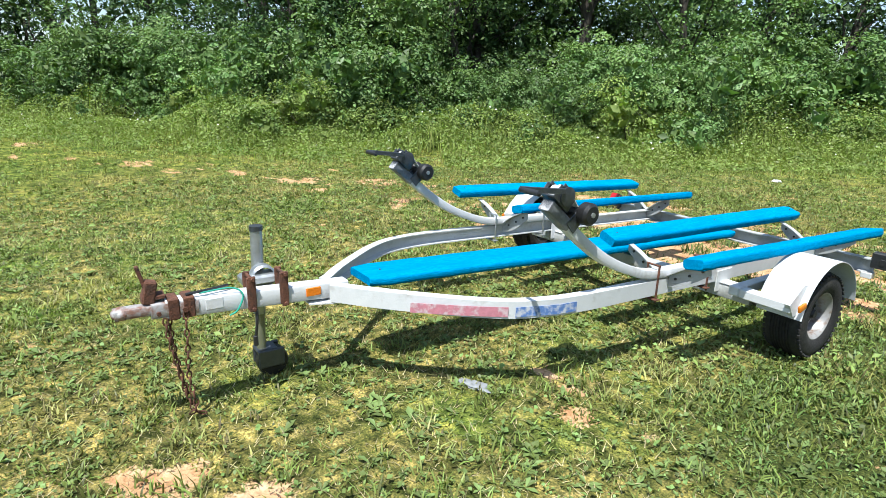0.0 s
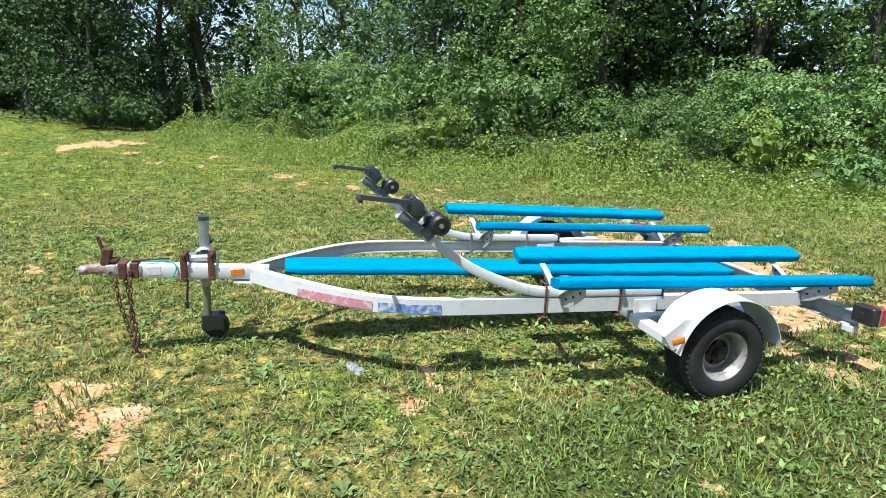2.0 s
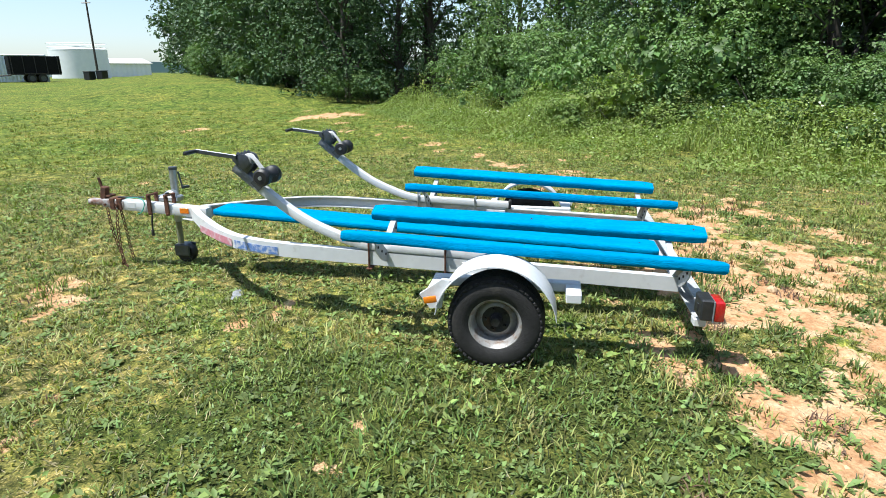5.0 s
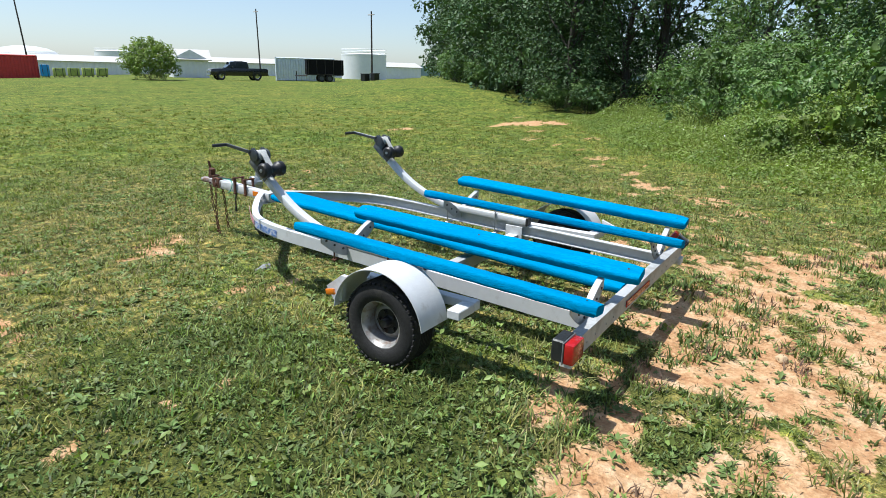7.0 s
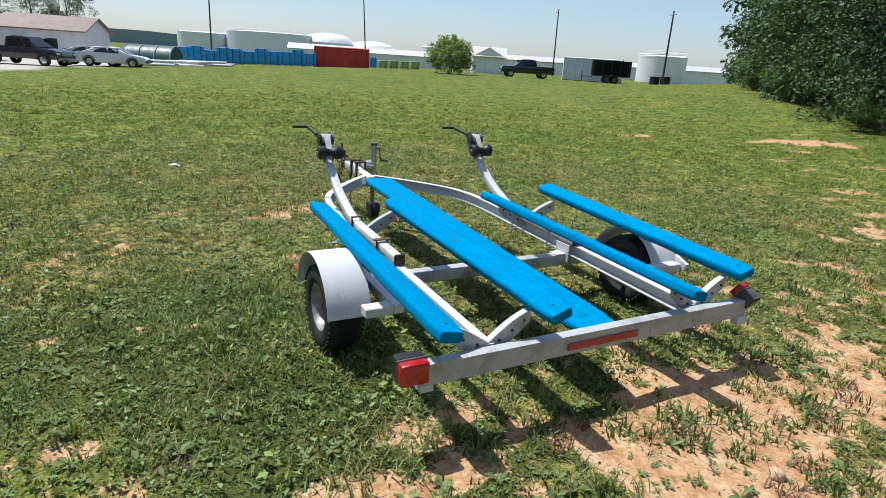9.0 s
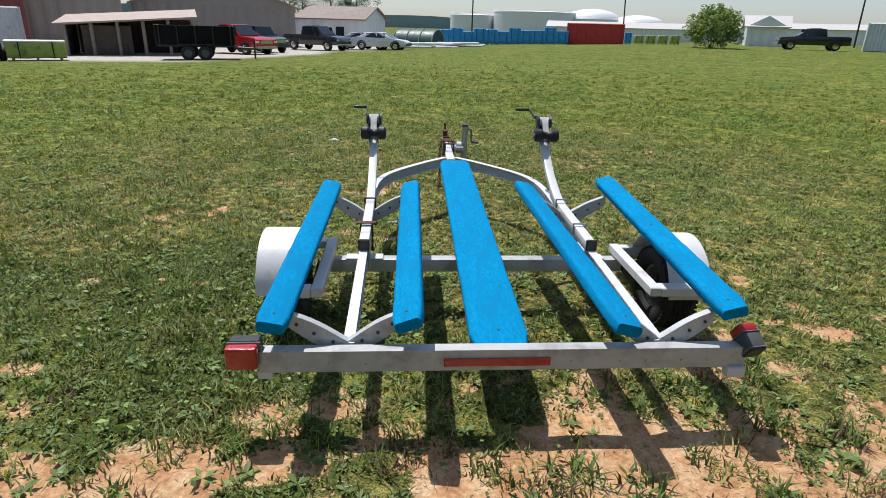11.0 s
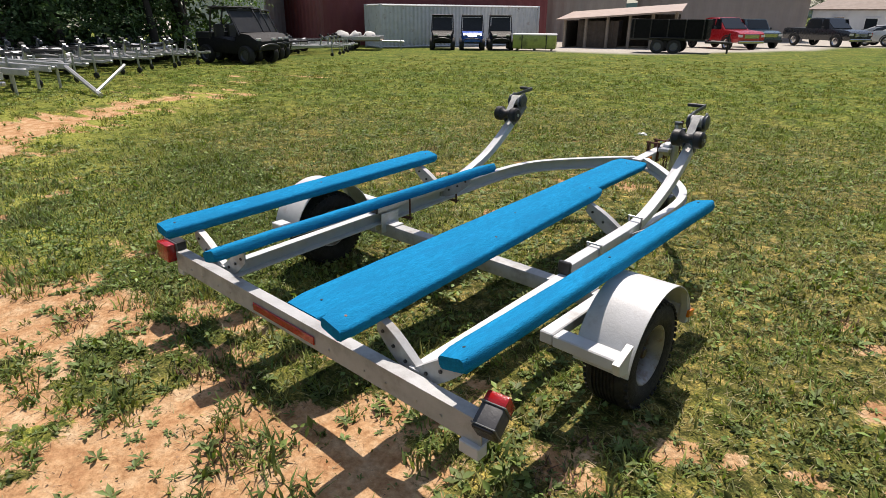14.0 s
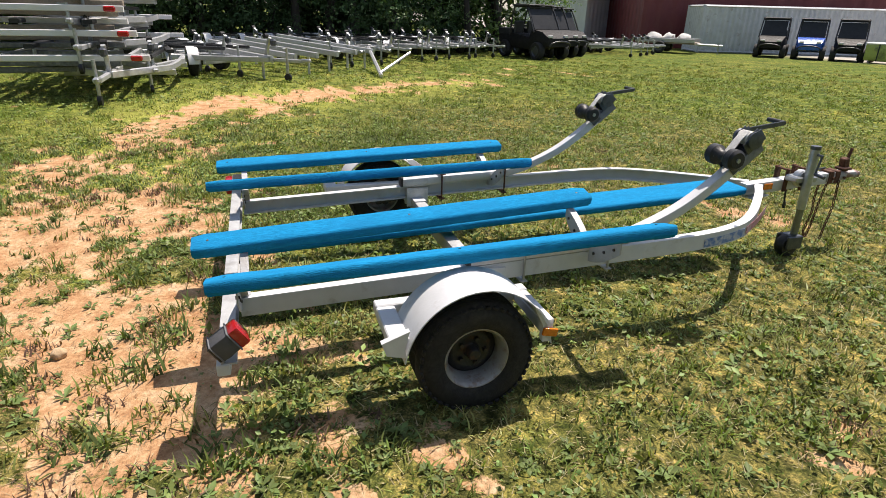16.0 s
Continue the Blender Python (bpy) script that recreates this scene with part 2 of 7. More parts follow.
FRONT_SPOTS = ((-0.87, 4.02, 0.36), (-0.58, 4.1, 0.3), (-0.48, 4.5, 0.26), (0.25, 4.22, 0.34), (-0.76, 2.55, 0.26), (-0.22, 2.4, 0.26), (-1.35, 4.4, 0.13), (-1.62, 4.12, 0.12), (-1.2, 4.08, 0.12), (-1.8, 4.38, 0.11), (-1.45, 3.88, 0.11), (-1.1, 4.55, 0.12), (1.9, 2.4, 0.26), (2.7, 2.1, 0.24))
REAR_SPOTS = ((1.85, 1.9, 0.42), (2.0, 0.9, 0.35), (1.35, 0.6, 0.35), (-1.5, -0.3, 0.4), (5.9, 1.3, 0.4), (5.0, 0.1, 0.5), (2.6, 0.6, 0.4), (2.3, 1.7, 0.42), (2.0, 1.3, 0.4), (2.5, 1.1, 0.4), (-1.0, 0.0, 0.3), (-0.3, -0.1, 0.35), (0.5, -0.1, 0.4), (1.2, -0.4, 0.45), (-7.2, -0.3, 0.6), (-8.6, 1.2, 0.6), (-2.6, -1.8, 0.55), (-3.5, -2.0, 0.5), (0.2, -0.75, 0.4), (0.75, -0.35, 0.3))
BARE_SPOTS = FRONT_SPOTS + REAR_SPOTS


def bare(x, y):
    """How much bare earth shows, from 0 to 1."""
    x, y = np.asarray(x, float), np.asarray(y, float)
    grain = 0.34 * field(x, y, 0.55, 1) + 0.36 * field(x, y, 0.21, 2) + 0.30 * field(x, y, 0.09, 3)
    d = near_line(x, y, TRACK)
    strong = smooth_step(-14, -8.5, x) * (1 - smooth_step(3.5, 7, x))
    push = (0.10 * strong) * np.exp(-(d / (0.45 + 0.40 * strong)) ** 2) + 0.05 * np.exp(-(d / 1.6) ** 2) * (1 - 0.6 * smooth_step(3.5, 7, x))
    push = push + 0.11 * smooth_step(0.25, -0.6, y) * smooth_step(-2.6, -1.4, x) * (1 - smooth_step(2.5, 4.5, x)) * smooth_step(-3.6, -2.2, y)
    for px, py, r in BARE_SPOTS:
        push = push + 0.155 * np.exp(-((x - px) ** 2 + (y - py) ** 2) / (r * r))
    for rut, wide in zip(RUTS, (0.36, 0.30)):
        push = push + 0.19 * np.exp(-(near_line(x, y, rut) / wide) ** 2)
    far = np.hypot(x, y - 1.5)
    push = push + 0.04 * field(x, y, 3.2, 7) - 0.13 * smooth_step(3.5, 9, far) * np.exp(-(d / 3.0) ** -2) - 0.055 - 0.075 * smooth_step(0.9, 2.0, d)
    push = push + 0.42 * np.exp(-(near_line(x, y, SAND) / 0.70) ** 2) + 0.20 * np.exp(-(near_line(x, y, SAND_TRAIL) / 0.5) ** 2)
    return smooth_step(0.58, 0.80, grain + push)


def lush(x, y):
    """Where the lawn grows thick and green, behind the left wheel."""
    return smooth_step(0.35, 0.6, field(x, y, 1.4, 31) * 0.5 + 0.5 * smooth_step(-0.6, -1.6, x) * smooth_step(3.0, 1.6, y) + 0.02)


def mossy(x, y):
    """Yellow green moss along the worn track towards the yard."""
    d = np.minimum(near_line(x, y, RUTS[0]), near_line(x, y, RUTS[1]))
    return np.exp(-(d / 1.3) ** 2) * smooth_step(-1.6, -3.0, x) * smooth_step(0.32, 0.52, 0.6 * field(x, y, 0.9, 41) + 0.4 * field(x, y, 0.2, 42) + 0.06)


def height(x, y):
    """Level round the trailer, rising gently far ahead and falling a little towards the yard."""
    x, y = np.asarray(x, float), np.asarray(y, float)
    ahead = x * 0.55 + y * 0.83
    left = -x * 0.80 + y * 0.60
    z = 0.62 * smooth_step(16, 60, ahead) * (1 - smooth_step(10, 45, left)) - 0.42 * smooth_step(10, 40, left) * (1 - smooth_step(30, 70, ahead) * 0.4)
    z = z + 0.75 * np.exp(-(near_line(x, y, BANK) / 6.0) ** 2)
    r = np.hypot(x, y - 1.5)
    z = z + (0.030 * (field(x, y, 1.7, 4) - 0.5) + 0.02 * (field(x, y, 0.35, 5) - 0.5) + 0.012 * (field(x, y, 0.12, 6) - 0.5)) * (1 - smooth_step(25, 60, r))
    z = z - 0.03 * np.exp(-(near_line(x, y, RUTS[0]) / 0.22) ** 2) - 0.02 * np.exp(-(near_line(x, y, RUTS[1]) / 0.2) ** 2)
    return z - 0.018 * bare(x, y) * (1 - smooth_step(15, 30, r)) - 0.012


def ground_z(x, y):
    return float(height(x, y))


def axis_lines(lo, hi, fine, reach):
    a = list(np.arange(lo, hi + fine / 2, fine))
    step, v = fine, hi
    while v < reach:
        step *= 1.13
        v += step
        a.append(v)
    step, v = fine, lo
    while v > -reach:
        step *= 1.13
        v -= step
        a.insert(0, v)
    return np.array(a)


gx, gy = axis_lines(-6.5, 6.0, 0.07, 2500), axis_lines(-4.5, 7.5, 0.07, 2500)
GX, GY = np.meshgrid(gx, gy)
GZ = height(GX, GY)
nx, ny = len(gx), len(gy)
me = bpy.data.meshes.new("ground")
I, J = np.meshgrid(np.arange(nx - 1), np.arange(ny - 1))
k = (J * nx + I).ravel()
faces = np.stack([k, k + 1, k + 1 + nx, k + nx], 1)


def fill_mesh(me, verts, faces):
    """Puts vertex and equal-sided face arrays into a mesh."""
    n, s = faces.shape
    me.vertices.add(len(verts))
    me.vertices.foreach_set("co", np.ascontiguousarray(verts, dtype=np.float32).ravel())
    me.loops.add(n * s)
    me.loops.foreach_set("vertex_index", np.ascontiguousarray(faces, dtype=np.int32).ravel())
    me.polygons.add(n)
    me.polygons.foreach_set("loop_start", np.arange(0, n * s, s, dtype=np.int32))
    me.update(calc_edges=True)
    return me


fill_mesh(me, np.stack([GX, GY, GZ], -1).reshape(-1, 3), faces)
attr = me.attributes.new("bare", "FLOAT", "POINT")
attr.data.foreach_set("value", bare(GX, GY).ravel().astype(np.float32))
gravel = smooth_step(-0.5, 1.5, GY - 28.5 + 2 * (field(GX, GY, 3, 11) - 0.5)) * smooth_step(-0.5, 1.5, -(GX + 11) * 0.939 + (GY - 29) * 0.345 + 2 * (field(GX, GY, 3, 14) - 0.5)) * (1 - smooth_step(95, 120, GY))
attr = me.attributes.new("gravel", "FLOAT", "POINT")
attr.data.foreach_set("value", gravel.ravel().astype(np.float32))
worn = 0.68 * (1 - smooth_step(4.5, 10, np.hypot(GX, GY - 1.5))) * (1 - 0.75 * lush(GX, GY)) * smooth_step(0.25, 0.65, 0.6 * field(GX, GY, 0.8, 23) + 0.4 * field(GX, GY, 0.25, 24) + 0.10 + 0.25 * np.exp(-((GX + 0.9) ** 2 + (GY - 4.2) ** 2) / 0.8))
attr = me.attributes.new("worn", "FLOAT", "POINT")
attr.data.foreach_set("value", worn.ravel().astype(np.float32))
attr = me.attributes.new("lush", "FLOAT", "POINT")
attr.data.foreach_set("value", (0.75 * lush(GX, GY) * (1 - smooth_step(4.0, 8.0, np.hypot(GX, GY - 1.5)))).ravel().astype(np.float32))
attr = me.attributes.new("moss", "FLOAT", "POINT")
attr.data.foreach_set("value", mossy(GX, GY).ravel().astype(np.float32))
me.shade_smooth()


def ground_material():
    m = bpy.data.materials.new("lawn_and_earth")
    m.use_nodes = True
    nt, L = m.node_tree, m.node_tree.links
    b = nt.nodes["Principled BSDF"]
    b.inputs["Roughness"].default_value, b.inputs["Specular IOR Level"].default_value = 0.95, 0.1
    geo = nt.nodes.new("ShaderNodeNewGeometry")

    def tone(scale, stops, detail=6):
        n = nt.nodes.new("ShaderNodeTexNoise")
        n.inputs["Scale"].default_value, n.inputs["Detail"].default_value, n.inputs["Roughness"].default_value = scale, detail, 0.65
        L.new(geo.outputs["Position"], n.inputs["Vector"])
        r = nt.nodes.new("ShaderNodeValToRGB")
        r.color_ramp.elements[0].position, r.color_ramp.elements[0].color = stops[0][0], (*stops[0][1], 1)
        r.color_ramp.elements[1].position, r.color_ramp.elements[1].color = stops[-1][0], (*stops[-1][1], 1)
        for p, c in stops[1:-1]:
            r.color_ramp.elements.new(p).color = (*c, 1)
        L.new(n.outputs["Fac"], r.inputs[0])
        return r.outputs[0], n.outputs["Fac"]

    def mix(fac, a, c, mode="MIX"):
        n = nt.nodes.new("ShaderNodeMix")
        n.data_type, n.blend_type = "RGBA", mode
        for sock, v in ((n.inputs[0], fac), (n.inputs[6], a), (n.inputs[7], c)):
            if isinstance(v, bpy.types.NodeSocket):
                L.new(v, sock)
            elif isinstance(v, float):
                sock.default_value = v
            else:
                sock.default_value = (*v, 1)
        return n.outputs[2]

    soil, soil_f = tone(7, ((0.32, (0.41, 0.208, 0.100)), (0.5, (0.575, 0.350, 0.186)), (0.68, (0.69, 0.50, 0.315))))
    clod, clod_f = tone(45, ((0.35, (0.55, 0.5, 0.45)), (0.65, (1, 1, 1))))
    soil = mix(0.8, soil, clod, "MULTIPLY")
    lawn, lawn_f = tone(9, ((0.33, (0.032, 0.046, 0.013)), (0.48, (0.088, 0.118, 0.032)), (0.58, (0.152, 0.168, 0.052)), (0.72, (0.255, 0.232, 0.10))), 9)
    wide, _ = tone(0.35, ((0.35, (0.82, 0.98, 0.78)), (0.65, (1.18, 1.08, 1.0))), 4)
    patch, _ = tone(1.7, ((0.36, (0.62, 0.72, 0.60)), (0.5, (1, 1, 1)), (0.64, (1.32, 1.20, 1.1))), 3)
    lawn = mix(1.0, mix(1.0, lawn, wide, "MULTIPLY"), patch, "MULTIPLY")
    straw, _ = tone(11, ((0.34, (0.035, 0.034, 0.014)), (0.47, (0.10, 0.085, 0.035)), (0.58, (0.22, 0.17, 0.08)), (0.70, (0.42, 0.31, 0.16))), 9)
    worn = nt.nodes.new("ShaderNodeAttribute")
    worn.attribute_name = "worn"
    lawn = mix(worn.outputs["Fac"], lawn, straw)
    clump, _ = tone(15, ((0.36, (0.42, 0.46, 0.40)), (0.47, (0.85, 0.88, 0.82)), (0.55, (1.15, 1.12, 1.05)), (0.66, (1.7, 1.6, 1.5))), 4)
    lawn = mix(0.8, lawn, clump, "MULTIPLY")
    tuft, _ = tone(5.5, ((0.38, (0.55, 0.60, 0.48)), (0.48, (1.05, 1.06, 0.98)), (0.62, (1.45, 1.42, 1.10))), 3)
    lawn = mix(0.75, lawn, tuft, "MULTIPLY")
    # Near-black tone paints the shade between thick blades into the ground colour.
    gap_shade, _ = tone(30, ((0.35, (0.018, 0.026, 0.008)), (0.65, (0.06, 0.075, 0.022))), 5)
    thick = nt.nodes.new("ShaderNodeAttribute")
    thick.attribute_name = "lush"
    lawn = mix(thick.outputs["Fac"], lawn, gap_shade)
    moss_tone, _ = tone(20, ((0.35, (0.13, 0.15, 0.03)), (0.5, (0.27, 0.29, 0.06)), (0.66, (0.42, 0.40, 0.13))), 6)
    moss = nt.nodes.new("ShaderNodeAttribute")
    moss.attribute_name = "moss"
    lawn = mix(moss.outputs["Fac"], lawn, moss_tone)
    strand, _ = tone(95, ((0.36, (0.45, 0.48, 0.42)), (0.5, (0.95, 0.95, 0.9)), (0.62, (1.75, 1.6, 1.35))), 3)
    lawn = mix(0.9, lawn, strand, "MULTIPLY")
    stone, _ = tone(3, ((0.35, (0.34, 0.31, 0.27)), (0.65, (0.50, 0.47, 0.42))), 9)
    a = nt.nodes.new("ShaderNodeAttribute")
    a.attribute_name = "bare"
    g = nt.nodes.new("ShaderNodeAttribute")
    g.attribute_name = "gravel"
    edge = nt.nodes.new("ShaderNodeMath")
    edge.operation = "ADD"
    fleck = nt.nodes.new("ShaderNodeMath")
    fleck.operation = "MULTIPLY_ADD"
    fleck.inputs[1].default_value, fleck.inputs[2].default_value = 1.5, -0.75
    L.new(clod_f, fleck.inputs[0])
    L.new(fleck.outputs[0], edge.inputs[0])
    L.new(a.outputs["Fac"], edge.inputs[1])
    sharp = nt.nodes.new("ShaderNodeMapRange")
    for k_, v_ in enumerate((0.34, 0.56, 0, 1)):
        sharp.inputs[k_ + 1].default_value = v_
    L.new(edge.outputs[0], sharp.inputs[0])
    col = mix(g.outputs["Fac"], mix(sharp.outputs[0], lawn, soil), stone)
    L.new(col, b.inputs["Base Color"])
    bump = nt.nodes.new("ShaderNodeBump")
    bump.inputs["Strength"].default_value, bump.inputs["Distance"].default_value = 0.7, 0.02
    add = nt.nodes.new("ShaderNodeMath")
    L.new(clod_f, add.inputs[0])
    L.new(lawn_f, add.inputs[1])
    L.new(add.outputs[0], bump.inputs["Height"])
    L.new(bump.outputs[0], b.inputs["Normal"])
    return m


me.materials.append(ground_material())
tagged(new("ground", me), "mown green lawn worn to orange earth in patches", "ground", "", "structure")


# ---- the jet ski trailer ----
XC = -0.018                      # the trailer's middle line


def deck(y):
    """Height of the frame's upper side, which rises towards the coupler."""
    return 0.380 + 0.0345 * y


trailer = thing("boat_trailer", "white double jet ski trailer with blue carpeted bunks on grass", "trailer")


def channel(w, h, t):
    """A channel section, open towards +across."""
    return [(-w / 2, h / 2), (-w / 2, -h / 2), (w / 2, -h / 2), (w / 2, -h / 2 + t), (-w / 2 + t, -h / 2 + t), (-w / 2 + t, h / 2 - t), (w / 2, h / 2 - t), (w / 2, h / 2)]


def side_rail(s):
    plan = [(0.700, 0.07), (0.700, 0.8), (0.700, 1.6), (0.700, 2.15), (0.697, 2.38), (0.675, 2.60), (0.615, 2.80), (0.50, 2.98), (0.35, 3.155), (0.20, 3.315), (0.085, 3.42), (0.046, 3.462)]
    pts = [(XC + s * p.x, p.y, deck(p.y) - 0.044) for p in glide([(x, y, 0) for x, y in plan], 4)]
    prof = [(-s * x, y) for x, y in channel(0.050, 0.086, 0.007)]
    bm = bmesh.new()
    sweep(bm, pts, prof)
    return part("side_rail", bm, white_paint, trailer, "", 30)


rail_left, rail_right = side_rail(-1), side_rail(1)

# Faded stripe on the outer side of each bent rail.
for s in (-1, 1):
    for mat, name, rows in ((sticker_red, "red_sticker", ((0.605, 2.82), (0.50, 2.99), (0.35, 3.20))), (sticker_blue, "blue_sticker", ((0.692, 2.46), (0.675, 2.60), (0.622, 2.79)))):
        bm = bmesh.new()
        line = glide([(XC + s * (x + 0.027), y + 0.012, deck(y) - 0.044) for x, y in rows], 5)
        sweep(bm, line, [(-0.0008, 0.016), (-0.0008, -0.033), (0.0008, -0.033), (0.0008, 0.016)])
        part(name, bm, mat, rail_left if s < 0 else rail_right)

# Tongue, coupler, chains and jack.
bm = bmesh.new()
sweep(bm, [(XC, 3.37, 0.456), (XC, 3.536, 0.466), (XC, 4.196, 0.505)], round_rect(0.078, 0.080, 0.008, 2))
tongue = part("tongue", bm, white_paint, trailer)
bm = bmesh.new()
plate(bm, [(-0.09, 3.40), (0.0, 3.38), (0.09, 3.40), (0.045, 3.573), (-0.045, 3.573)], Matrix.Translation((XC, 0, 0.40)), 0.006)
for v in bm.verts:
    v.co.z = deck(v.co.y) - 0.093 + (v.co.z - 0.40)
part("gusset_plate", bm, white_paint, trailer)
bm = bmesh.new()
span_box(bm, XC - 0.041, XC + 0.041, 3.964, 4.038, 0.475, 0.525, 0.002)
part("blank_label", bm, white_paint, tongue, "pale blank paper label")
for s in (-1, 1):
    bm = bmesh.new()
    span_box(bm, XC + s * 0.0395, XC + s * 0.046, 3.513, 3.587, 0.452, 0.494, 0.003)
    part("side_reflector", bm, amber_lens, tongue, "small amber side reflector")
bm = bmesh.new()
sweep(bm, [(XC, 4.066, 0.500), (XC, 4.178, 0.506), (XC, 4.250, 0.508)], round_rect(0.086, 0.066, 0.012, 2))
sweep(bm, [(XC, 4.235, 0.510), (XC, 4.30, 0.512), (XC, 4.36, 0.512), (XC, 4.385, 0.510)], round_rect(0.066, 0.046, 0.014, 2))
bmesh.ops.create_uvsphere(bm, u_segments=14, v_segments=8, radius=0.036, matrix=Matrix.Translation((XC, 4.358, 0.512)) @ Matrix.Diagonal((1.1, 1.1, 0.8, 1)))
coupler = part("coupler", bm, rust_paint, trailer, "worn ball coupler with rust")
bm = bmesh.new()
box(bm, (XC, 4.247, 0.585), (0.05, 0.05, 0.10), pose(0, 0, 0, 12).to_3x3(), 0.006)
box(bm, (XC, 4.272, 0.655), (0.022, 0.016, 0.10), pose(0, 0, 0, -14).to_3x3(), 0.004)
box(bm, (XC + 0.012, 4.233, 0.562), (0.07, 0.09, 0.018), None, 0.004)
part("latch_lever", bm, rust, coupler, "rusty latch lever")
bm = bmesh.new()
for y in (4.103, 4.164):
    span_box(bm, XC - 0.047, XC + 0.047, y - 0.022, y + 0.022, 0.46, 0.552, 0.004)
rod(bm, (XC - 0.056, 4.122, 0.50), (XC + 0.056, 4.122, 0.50), 0.011)
rod(bm, (XC - 0.056, 4.224, 0.50), (XC + 0.056, 4.224, 0.50), 0.009)
part("chain_mount", bm, rust, coupler)


def chain(points, name="safety_chain"):
    bm = bmesh.new()
    line = glide(points, 14)
    step, last, n = 0.026, None, 0
    for p in line:
        if last is not None and (p - last).length < step:
            continue
        if last is not None:
            d = (p - last).normalized()
            side = d.cross(Vector((0.3, 1, 0.1)) if n % 2 else Vector((1, 0.1, 0.2))).normalized()
            ring = [(p + last) / 2 + d * 0.018 * math.cos(a) + side * 0.010 * math.sin(a) for a in [k * math.pi / 4 for k in range(8)]]
            sweep(bm, ring, circle(0.0038, 5), up=d.cross(side), closed=True)
            n += 1
        last = p
    return part(name, bm, rust, trailer, "rusty hanging safety chain")


chain([(XC - 0.05, 4.205, 0.475), (XC - 0.06, 4.191, 0.34), (XC - 0.055, 4.164, 0.19), (XC - 0.05, 4.145, 0.10), (XC - 0.055, 4.126, 0.02), (XC - 0.08, 4.085, 0.012)])
chain([(XC - 0.048, 4.122, 0.49), (XC - 0.065, 4.131, 0.32), (XC - 0.06, 4.136, 0.20), (XC - 0.075, 4.122, 0.05), (XC - 0.06, 4.150, 0.012)])
chain([(XC + 0.05, 4.178, 0.48), (XC + 0.065, 4.168, 0.30), (XC + 0.06, 4.150, 0.14), (XC + 0.06, 4.135, 0.03)])

jack = part("tongue_jack", rod(bmesh.new(), (0.145, 3.754, 0.335), (0.147, 3.745, 0.755), 0.029, seg=18), galvanised, trailer, "galvanised swivel tongue jack")
bm = bmesh.new()
rod(bm, (0.147, 3.745, 0.752), (0.147, 3.745, 0.775), 0.032, seg=18)
rod(bm, (0.147, 3.745, 0.72), (0.215, 3.745, 0.72), 0.008)
rod(bm, (0.21, 3.745, 0.725), (0.21, 3.722, 0.60), 0.007)
rod(bm, (0.21, 3.722, 0.60), (0.285, 3.717, 0.595), 0.012)
part("jack_crank", bm, winch_steel, jack)
part("jack_leg", rod(bmesh.new(), (0.143, 3.756, 0.12), (0.145, 3.754, 0.345), 0.0235, seg=16), material("dull_galvanised_leg", (0.22, 0.23, 0.16), 0.5, 0.5, 0.2, 20), jack)
bm = bmesh.new()
span_box(bm, 0.088, 0.106, 3.657, 3.787, 0.055, 0.15, 0.006)
span_box(bm, 0.182, 0.20, 3.657, 3.787, 0.055, 0.15, 0.006)
span_box(bm, 0.09, 0.198, 3.685, 3.787, 0.128, 0.15, 0.006)
part("jack_fork", bm, winch_steel, jack)
bm = bmesh.new()
lathe(bm, [(0.012, -0.036), (0.07, -0.036), (0.078, -0.02), (0.078, 0.02), (0.07, 0.036), (0.012, 0.036)], pose(0.144, 3.708, 0.072, 0, 90, 0), 22)
part("jack_wheel", bm, black_rubber, jack, "black rubber jack wheel")
bm = bmesh.new()
span_box(bm, 0.03, 0.135, 3.666, 3.852, 0.515, 0.56, 0.01)
lathe(bm, [(0.05, -0.03), (0.06, -0.02), (0.06, 0.02), (0.05, 0.03)], pose(0.09, 3.745, 0.54, 0, 90, 0), 18)
part("jack_mount", bm, galvanised, jack)
for y in (3.689, 3.838):
    bm = bmesh.new()
    span_box(bm, XC - 0.052, XC - 0.041, y - 0.016, y + 0.016, 0.430, 0.597, 0.003)
    span_box(bm, XC + 0.041, XC + 0.054, y - 0.016, y + 0.016, 0.430, 0.595, 0.003)
    span_box(bm, XC - 0.048, XC - 0.03, y - 0.010, y + 0.022, 0.44, 0.592, 0.003)
    for z in (0.445, 0.585):
        rod(bm, (XC - 0.064, y, z), (XC + 0.066, y, z), 0.008, seg=6)
    part("jack_clamp", bm, rust, trailer, "rust red jack clamp plate")
bm = bmesh.new()
sweep(bm, glide([(XC - 0.02, 4.057, 0.552), (XC - 0.03, 3.926, 0.556), (XC - 0.045, 3.880, 0.52), (XC - 0.05, 3.908, 0.455), (XC - 0.05, 3.945, 0.435)], 6), circle(0.004, 6))
part("wiring", bm, green_wire, tongue, "loose green wire")
bm = bmesh.new()
sweep(bm, glide([(XC - 0.03, 4.112, 0.56), (XC - 0.01, 4.019, 0.558), (XC + 0.02, 3.926, 0.555)], 6), circle(0.006, 6))
part("wiring", bm, black_plastic, tongue, "black wiring cable")
bm = bmesh.new()
sweep(bm, glide([(XC - 0.045, 3.824, 0.44), (XC - 0.055, 3.829, 0.38), (XC - 0.05, 3.838, 0.30)], 6), circle(0.007, 6))
box(bm, (XC - 0.05, 3.839, 0.29), (0.018, 0.02, 0.05), None, 0.004)
part("wiring", bm, black_plastic, tongue, "black wiring harness with plug")

